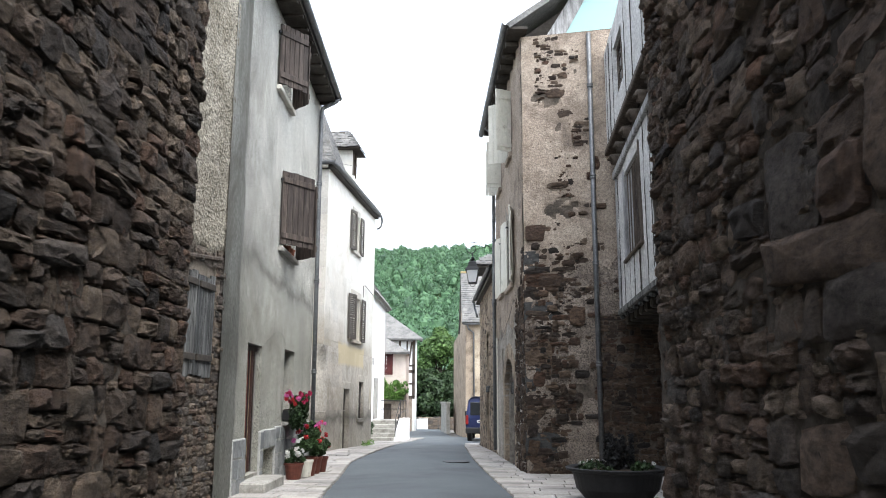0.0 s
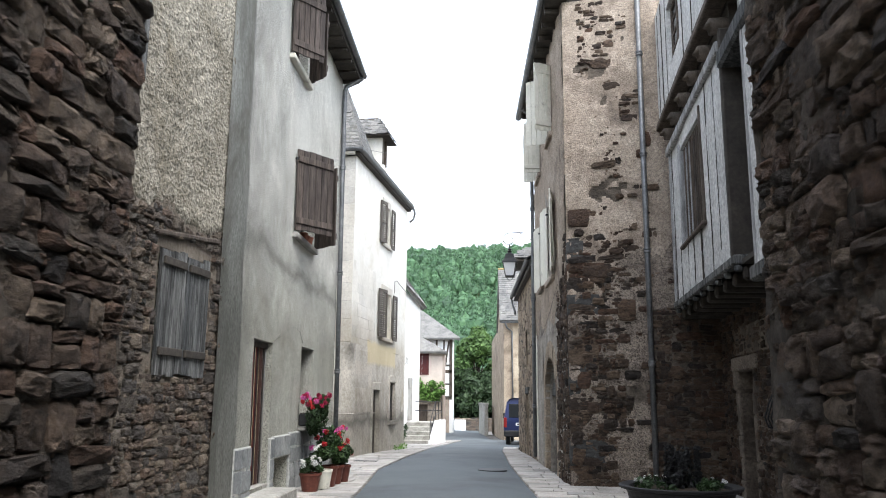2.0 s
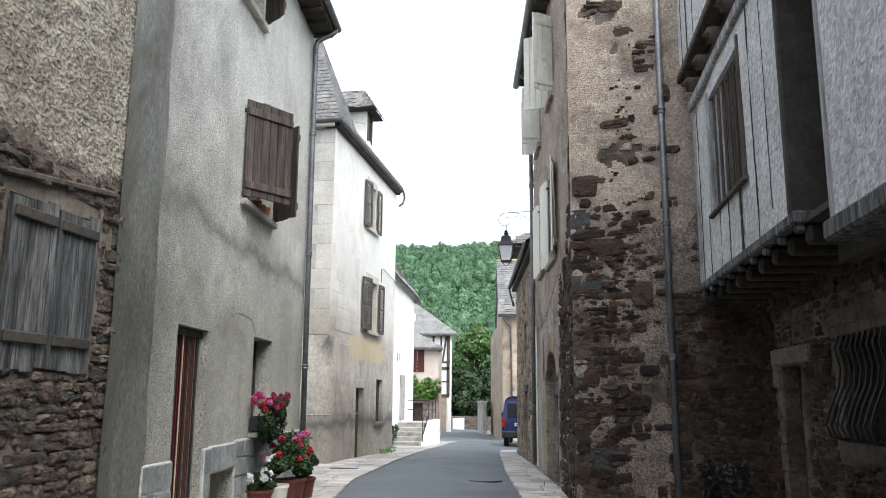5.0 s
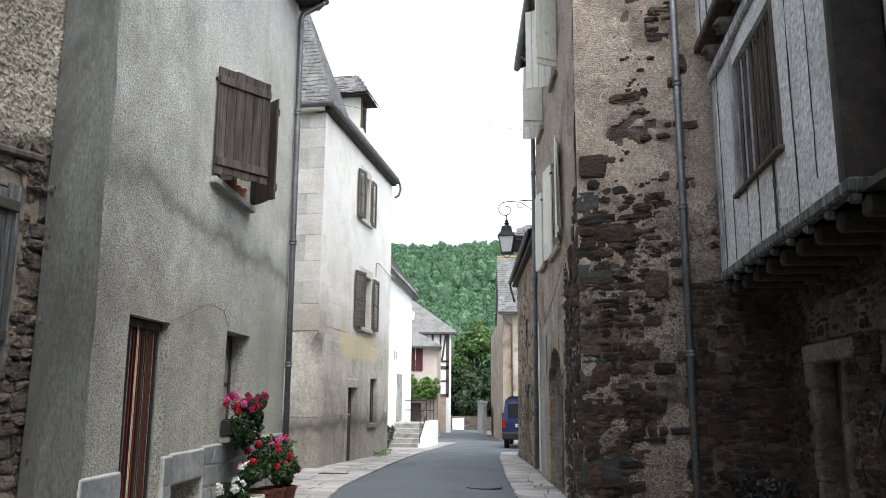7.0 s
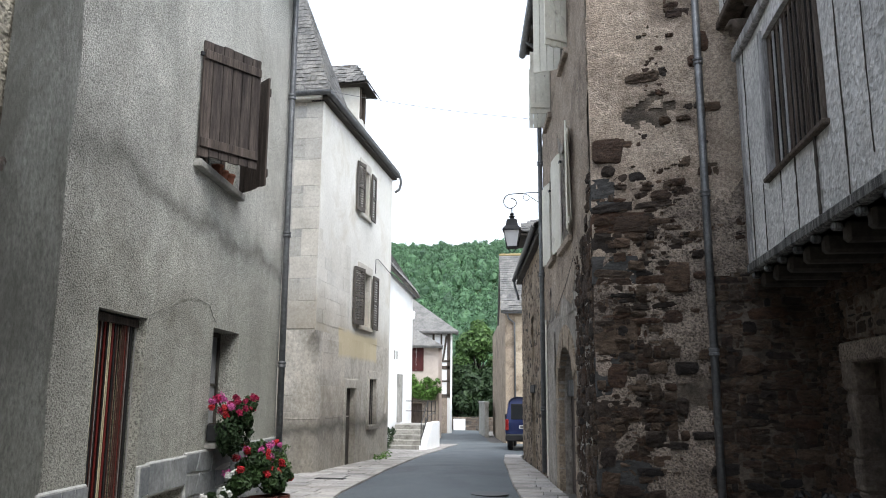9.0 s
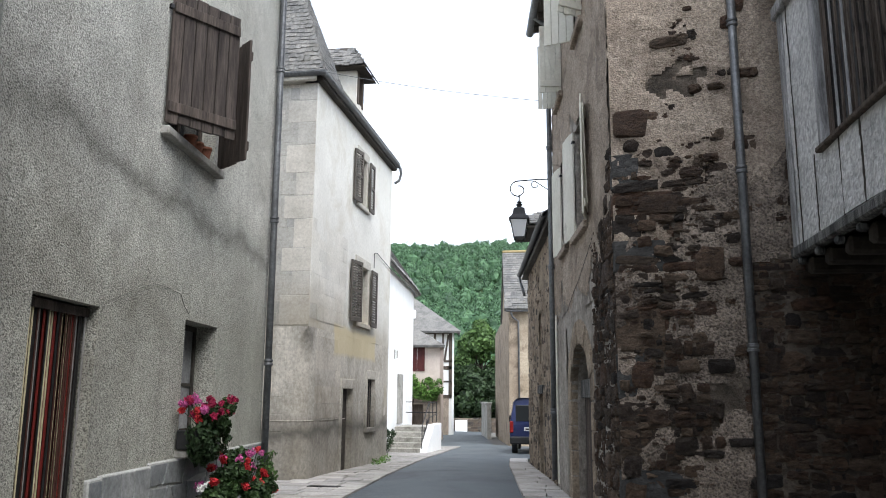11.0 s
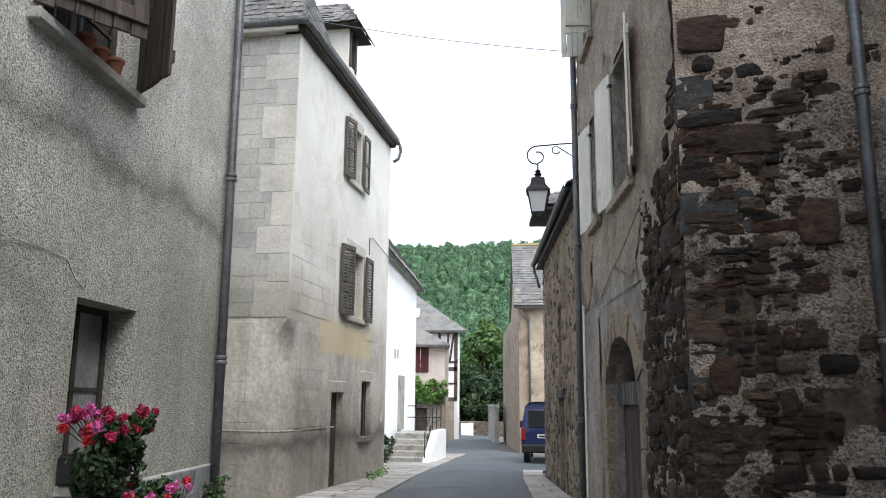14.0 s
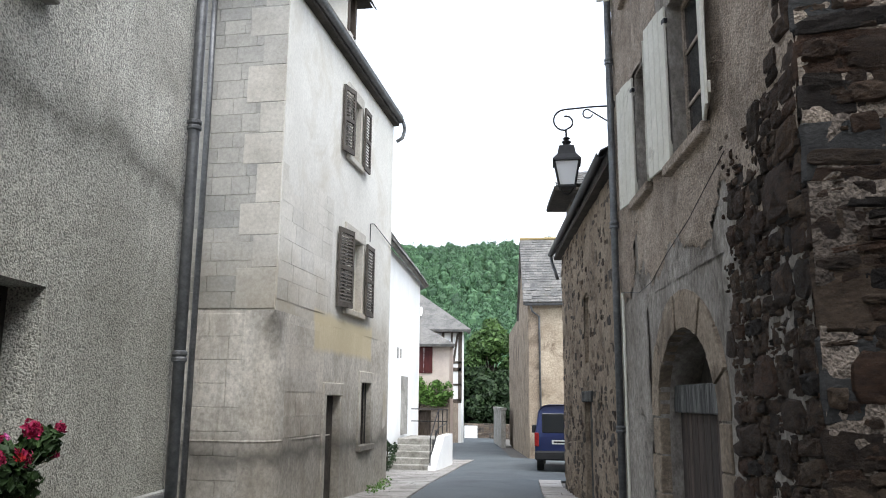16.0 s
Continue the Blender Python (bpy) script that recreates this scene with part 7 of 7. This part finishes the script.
for k in range(14):
    a, h, r = rnd.uniform(0, 6.28), rnd.uniform(0.3, 0.85), rnd.uniform(0.08, 0.2)
    stem = [(0.0, 0.0, -0.03), (r * 0.5 * math.cos(a), r * 0.5 * math.sin(a) - 0.02, h * 0.65), (r * math.cos(a), r * math.sin(a) - 0.03, h)]
    part("stem", tube(bm_new(), stem, 0.005, 4), M_GER, fern)
    cl = [(stem[1][0] + (stem[2][0] - stem[1][0]) * q, stem[1][1] + (stem[2][1] - stem[1][1]) * q, stem[1][2] + (stem[2][2] - stem[1][2]) * q, 0.06) for q in (-0.5, 0.0, 0.5, 1.0)]
    leaf_part("frond", leaf_cloud(cl, 60, 0.032, rnd), M_LEAF, fern)
# a worn ring scratched round an old patch on the damp wall
bm = bm_new()
tube(bm, [(-0.012, 1.62 + 0.12 * math.cos(a) * (1 + 0.2 * math.sin(2 * a)), 2.25 + 0.24 * math.sin(a)) for a in [0.26 * k for k in range(25)]], 0.007, 5)
part("scar", bm, M_EARTH, h2, "dark ragged ring round an old repair")
# drain grate and manhole
grate = base("drain_grate", pose(-4.62, 21.2, gz(21.2) + 0.036), "narrow dark iron drain grate in the paving", "drain")
for k in range(10):
    part("bar", slab(-0.3 + k * 0.06, -0.26 + k * 0.06, -0.11, 0.11, -0.01, 0.008), M_IRON, grate)
part("frame", slab(-0.34, 0.34, -0.14, 0.14, -0.05, -0.005), M_IRON, grate)
mh = base("manhole_cover", pose(-1.35, 19.3, gz(19.3) + 0.036), "round cast iron manhole cover set in the asphalt", "manhole")
bm = bm_new()
lathe(bm, [(0.32, -0.05), (0.32, 0.004), (0.29, 0.006), (0.05, 0.006)], 28)
part("cover", bm, M_IRON, mh)

# ---- masonry pieces ----
PIER = (2.1, 3.6, 1.6, 2.5)


def side_bare(u, z, r):
    """Where the plaster has fallen off the corner house's side."""
    # under the jetty only dark stone, in place of the shade there
    if u > 1.45 and z < 3.1:
        return True
    if u < 0.3 and z > 4.2:
        return False
    n = noise.noise(Vector((u * 1.1, z * 2.0, 5))) * 0.7 + noise.noise(Vector((u * 2.8, z * 6, 1))) * 0.4
    band = 0.12 - abs(u - 0.6) * 0.5
    if z < 4.6:
        band += 0.34 if z > 2.6 else 0.2
    patch = 0.55 * max(0.0, noise.noise(Vector((u * 1.3 + 4, z * 0.9, 11)))) if z < 3.2 else 0.0
    return n + band - patch > 0.08 + r.uniform(-0.15, 0.15)


# dressed corner stones
rnd = random.Random(5)
z = -0.15
k = 0
while z < 9.0:
    h = rnd.uniform(0.26, 0.55)
    if z < 4.1 or 5.7 < z < 6.7:
        w = 0.62 if k % 2 else 0.36
        w *= rnd.uniform(0.85, 1.15)
        b = slab(-0.02, w, -0.024, 0.3, z + 0.012, z + h - 0.012, 0.02)
        bmesh.ops.subdivide_edges(b, edges=b.edges[:], cuts=2, use_grid_fill=True)
        for v in b.verts:
            d = noise.noise_vector(v.co * 6.0 + Vector((k * 3.1, 0, 0)))
            v.co += Vector((d.x * 0.035, d.y * 0.025, d.z * 0.03))
        part("quoin", b, (M_SLATEBLUE if k % 3 == 1 else M_STONE_D) if z < 4.1 else M_PLASTER_OLD, r1_side)
    z += h
    k += 1

# big dressed blocks of the blocked arch in the gate wall
rubble(gr_wall, PIER, M_STONE, M_STONE_I, 0.27, 19, (2.6, 2.0), depth=(0.04, 0.07), aspect=2.4, fill=1.06)
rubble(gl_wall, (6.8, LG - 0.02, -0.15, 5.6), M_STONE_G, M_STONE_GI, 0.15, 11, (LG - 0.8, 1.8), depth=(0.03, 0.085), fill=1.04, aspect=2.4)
rubble(gr_wall, (0.08, 3.6, -0.15, 5.6), M_STONE, M_STONE_I, 0.135, 12, (0.8, 1.8), depth=(0.025, 0.08), fill=1.02, aspect=2.2, holes=[PIER])
rubble(lb_wall, (0, LBL, -0.15, 4.2), M_STONE_L, M_STONE_LI, 0.11, 13, (3.2, 1.4), keep=lambda u, z, r: z < render_edge(u) - 0.02, depth=(0.03, 0.07), aspect=2.2, holes=[(BOARD[0] - 0.05, BOARD[1] + 0.05, BOARD[2] - 0.03, BOARD[3] + 0.14)])
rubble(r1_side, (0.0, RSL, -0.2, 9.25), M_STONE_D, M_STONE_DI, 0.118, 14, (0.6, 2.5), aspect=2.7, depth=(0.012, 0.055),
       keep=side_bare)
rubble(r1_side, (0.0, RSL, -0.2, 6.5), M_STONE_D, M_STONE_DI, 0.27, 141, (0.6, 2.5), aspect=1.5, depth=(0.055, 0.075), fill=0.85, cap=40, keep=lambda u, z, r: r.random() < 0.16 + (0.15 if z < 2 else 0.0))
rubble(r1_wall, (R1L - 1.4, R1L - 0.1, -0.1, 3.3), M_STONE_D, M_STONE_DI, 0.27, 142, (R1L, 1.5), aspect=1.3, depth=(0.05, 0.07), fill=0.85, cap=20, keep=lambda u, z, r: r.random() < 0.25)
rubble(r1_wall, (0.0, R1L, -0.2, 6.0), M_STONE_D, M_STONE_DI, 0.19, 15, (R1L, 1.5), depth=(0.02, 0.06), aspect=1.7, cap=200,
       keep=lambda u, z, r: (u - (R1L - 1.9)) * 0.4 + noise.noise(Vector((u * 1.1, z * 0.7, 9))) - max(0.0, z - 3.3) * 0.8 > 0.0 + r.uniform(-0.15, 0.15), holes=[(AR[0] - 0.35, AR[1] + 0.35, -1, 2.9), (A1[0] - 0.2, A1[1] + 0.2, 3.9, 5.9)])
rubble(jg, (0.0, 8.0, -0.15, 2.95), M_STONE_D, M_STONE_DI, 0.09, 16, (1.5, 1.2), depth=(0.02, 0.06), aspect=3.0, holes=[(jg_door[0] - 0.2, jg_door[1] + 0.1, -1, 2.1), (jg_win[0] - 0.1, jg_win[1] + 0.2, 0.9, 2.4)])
rubble(r2_wall, (0.0, R2L, -0.4, 5.0), M_STONE_L, M_STONE_LI, 0.13, 17, (R2L, 1.2), depth=(0.008, 0.035), cap=60, aspect=1.9, keep=lambda u, z, r: r.random() < (0.75 if z < 1.9 else 0.4), holes=[(h[0] - 0.1, h[1] + 0.1, h[2] - 0.1, h[3] + 0.2) for h in r2_holes])
rubble(e_wall, (0, 9, -0.2, 1.15), M_STONE_L, M_STONE_LI, 0.16, 18, (4, 0.5), depth=(0.03, 0.06), cap=60)
# slabs of the plinth on the roughcast house
M_PLINTH = surface("grey_plinth_stone", (0.17, 0.18, 0.185), (0.30, 0.31, 0.31), 2, 20, 0.85, 0.4, 24, 0.01, rand=0.25)
M_POINTING = surface("pale_cement_pointing", (0.33, 0.33, 0.31), (0.44, 0.44, 0.415), 3, 30, 0.9, 0.3, 30, 0.004)
for ob in h1.children:
    if ob.name.startswith("plinth"):
        ob.data.materials[0] = M_POINTING
rnd = random.Random(91)
for ua, ub, za, zb in ((SPL, DOOR[0], -0.05, 0.79), (DOOR[1], CELL[0], -0.05, 0.85), (CELL[0], CELL[1], 0.56, 0.87), (CELL[1], H1L - 0.05, -0.05, 0.89)):
    rows = max(1, round((zb - za) / 0.26))
    zl = [za + (zb - za) * k / rows for k in range(rows + 1)]
    for k in range(rows):
        u, left = ua, (ua, ua)
        while u < ub - 0.06:
            w = min(rnd.uniform(0.2, 0.42), ub - u)
            w = ub - u if ub - u - w < 0.16 else w
            end = u + w > ub - 0.01
            right = (ub, ub) if end else (u + w + rnd.uniform(-0.09, 0.09), u + w + rnd.uniform(-0.09, 0.09))
            lo = [0.0 if k == 0 else rnd.uniform(-0.03, 0.03) for _ in (0, 1)]
            hi = [0.0 if k == rows - 1 else rnd.uniform(-0.03, 0.03) for _ in (0, 1)]
            g = 0.014
            b = bm_new()
            prism(b, [(left[0] + g, zl[k] + lo[0] + g), (right[0] - g, zl[k] + lo[1] + g), ((right[0] + right[1]) / 2 - g * 0.6, (zl[k] + zl[k + 1]) / 2), (right[1] - g, zl[k + 1] + hi[0] - g), (left[1] + g, zl[k + 1] + hi[1] - g)], -0.042 - rnd.uniform(0, 0.005), -0.02, "y")
            part("plinth_slab", b, M_PLINTH, h1_wall)
            u, left = u + w, right

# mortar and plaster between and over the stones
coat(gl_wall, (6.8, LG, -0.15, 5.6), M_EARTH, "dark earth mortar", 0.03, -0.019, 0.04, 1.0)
coat(gr_wall, (0.0, 3.6, -0.15, 5.6), M_EARTH, "dark earth mortar", 0.03, -0.019, 0.04, 2.0)
coat(lb_wall, (0.0, LBL, -0.15, 4.2), M_MORTAR_L, "lime and earth mortar", 0.025, -0.015, 0.045, 3.0, lambda u, z: -1.0 if BOARD[0] - 0.03 < u < BOARD[1] + 0.03 and BOARD[2] - 0.03 < z < BOARD[3] + 0.12 or z > render_edge(u) + 0.1 else 1.0)


def side_plaster(u, z):
    """The plaster that is left on the corner house's side."""
    if u > 1.5 and z < 3.05 + 0.2 * noise.noise(Vector((u * 3, 0, 2))):
        return -1.0
    n = noise.noise(Vector((u * 1.6, z * 1.6, 15))) * 0.6 + noise.noise(Vector((u * 4.5, z * 6, 3))) * 0.3
    return 0.5 + n * 1.15 - (0.42 if z < 2.9 else 0.0) - max(0.0, 0.22 - abs(u - 0.62) * 0.5)


def low_edge(u):
    return 3.0 + 1.1 * max(0.0, min(1.0, (u - 0.5) / 0.6)) + 0.5 * noise.noise(Vector((u * 2.2, 1.0, 4))) + 0.2 * noise.noise(Vector((u * 7, 2.0, 4)))


coat(r1_side, (0.0, RSL, 2.2, 9.28), M_PLASTER_OLD, "pinkish plaster, fallen off in patches", 0.026, -0.022, 0.04, 4.0, lambda u, z: min(side_plaster(u, z), (z - low_edge(u)) * 1.5))
coat(r1_side, (0.0, RSL, -0.2, 4.9), M_PLASTER_BROWN, "dark brown plaster between the stones", 0.036, -0.026, 0.04, 4.5, lambda u, z: min(side_plaster(u, z) + 0.2, (low_edge(u) + 0.15 - z) * 1.5))
coat(r1_side, (1.4, RSL, -0.2, 3.2), M_EARTH, "dark earth mortar", 0.02, -0.012, 0.05, 5.0)


def front_plaster(u, z):
    if any(h[0] - 0.02 < u < h[1] + 0.02 and h[2] - 0.02 < z < h[3] + 0.02 for h in (AR, A1, A2, A3, A4)):
        return -1.0
    if AR[0] - 0.3 < u < AR[1] + 0.3 and z < 2.85:
        return -1.0
    n = noise.noise(Vector((u * 1.3, z * 1.1, 25))) * 0.6 + noise.noise(Vector((u * 5, z * 5, 13))) * 0.25
    return 0.42 + n - max(0.0, (u - (R1L - 1.5)) * 0.22) * max(0.0, min(1.0, 4.3 - z))


def plaster_edge(u):
    return 3.1 + 0.5 * noise.noise(Vector((u * 1.2, 3.0, 8))) + 0.2 * noise.noise(Vector((u * 5, 3.0, 4)))


coat(r1_wall, (0.0, R1L, -0.2, 4.0), M_PLASTER_GREY, "old grey plaster flaking from the rubble", 0.028, -0.02, 0.045, 6.0, lambda u, z: min(front_plaster(u, z), (plaster_edge(u) - z) * 1.5))
coat(r1_wall, (0.0, R1L, 2.2, 9.5), M_PLASTER_OLD, "pinkish plaster flaking from the rubble", 0.028, -0.022, 0.045, 6.0, lambda u, z: min(front_plaster(u, z), (z - plaster_edge(u)) * 1.5))
coat(jg, (0.0, 8.0, -0.15, 2.95), M_EARTH, "dark earth mortar", 0.02, -0.01, 0.05, 7.0, lambda u, z: -1.0 if jg_door[0] - 0.02 < u < jg_door[1] + 0.02 and z < 1.9 or jg_win[0] - 0.02 < u < jg_win[1] + 0.02 and 1.0 < z < 2.15 else 1.0)
coat(jg, (2.1, 3.45, -0.15, 2.15), M_PLASTER_SHADE, "plaster left between door and window, darkened for the shade of the jetty", 0.03, -0.018, 0.045, 7.5, lambda u, z: -1.0 if u < jg_door[1] + 0.2 else 0.3 + noise.noise(Vector((u * 2.2, z * 1.8, 6))) * 0.8)
coat(r2_wall, (0.0, R2L, -0.4, 5.1), M_PLASTER_TAN, "worn tan plaster over rubble", 0.03, -0.016, 0.05, 8.0, lambda u, z: -1.0 if any(h[0] - 0.02 < u < h[1] + 0.02 and h[2] - 0.02 < z < h[3] + 0.02 for h in r2_holes) else 1.0)

# small stones wedged into the joints
for wall_ob, area, mp, mr, seed, near, kp in ((gl_wall, (6.8, LG, -0.15, 5.1), M_STONE_G, M_STONE_GI, 201, (LG - 0.8, 1.8), None), (gr_wall, (0.0, 3.6, -0.15, 5.1), M_STONE, M_STONE_I, 202, (0.8, 1.8), None),
                                     (r1_side, (0.0, RSL, -0.15, 8.9), M_STONE_D, M_STONE_DI, 203, (0.6, 2.5), lambda u, z, r: side_bare(u, z, r) and r.random() < 0.3),
                                     (lb_wall, (0, LBL, -0.1, 3.6), M_STONE_L, M_STONE_LI, 204, (3.2, 1.4), lambda u, z, r: z < render_edge(u) and r.random() < 0.5 and not (BOARD[0] - 0.1 < u < BOARD[1] + 0.1 and BOARD[2] - 0.1 < z < BOARD[3] + 0.2)),
                                     (r1_wall, (R1L - 2.0, R1L, -0.15, 5.0), M_STONE_D, M_STONE_DI, 205, (R1L, 1.5), lambda u, z, r: z < 3.4 + 0.4 * r.random() and u > AR[1] + 0.35 + 0.4 * r.random() and r.random() < 0.7)):
    rubble(wall_ob, area, mp, mr, 0.055, seed, near, keep=kp or (lambda u, z, r: r.random() < 0.35), depth=(0.02, 0.045), aspect=2.0, fill=1.0, cap=0)

# loose cable on the corner house
bm = bm_new()
tube(bm, [(0.34, -0.05, 3.1), (ru(20.9), -0.055, 2.95), (ru(20.2), -0.06, 2.98), (ru(19.5), -0.06, 3.16), (ru(18.6), -0.07, 3.32), (ru(17.5), -0.075, 3.62)], 0.004, 5)
part("cable", bm, M_IRON, r1, "loose dark cable along the wall")
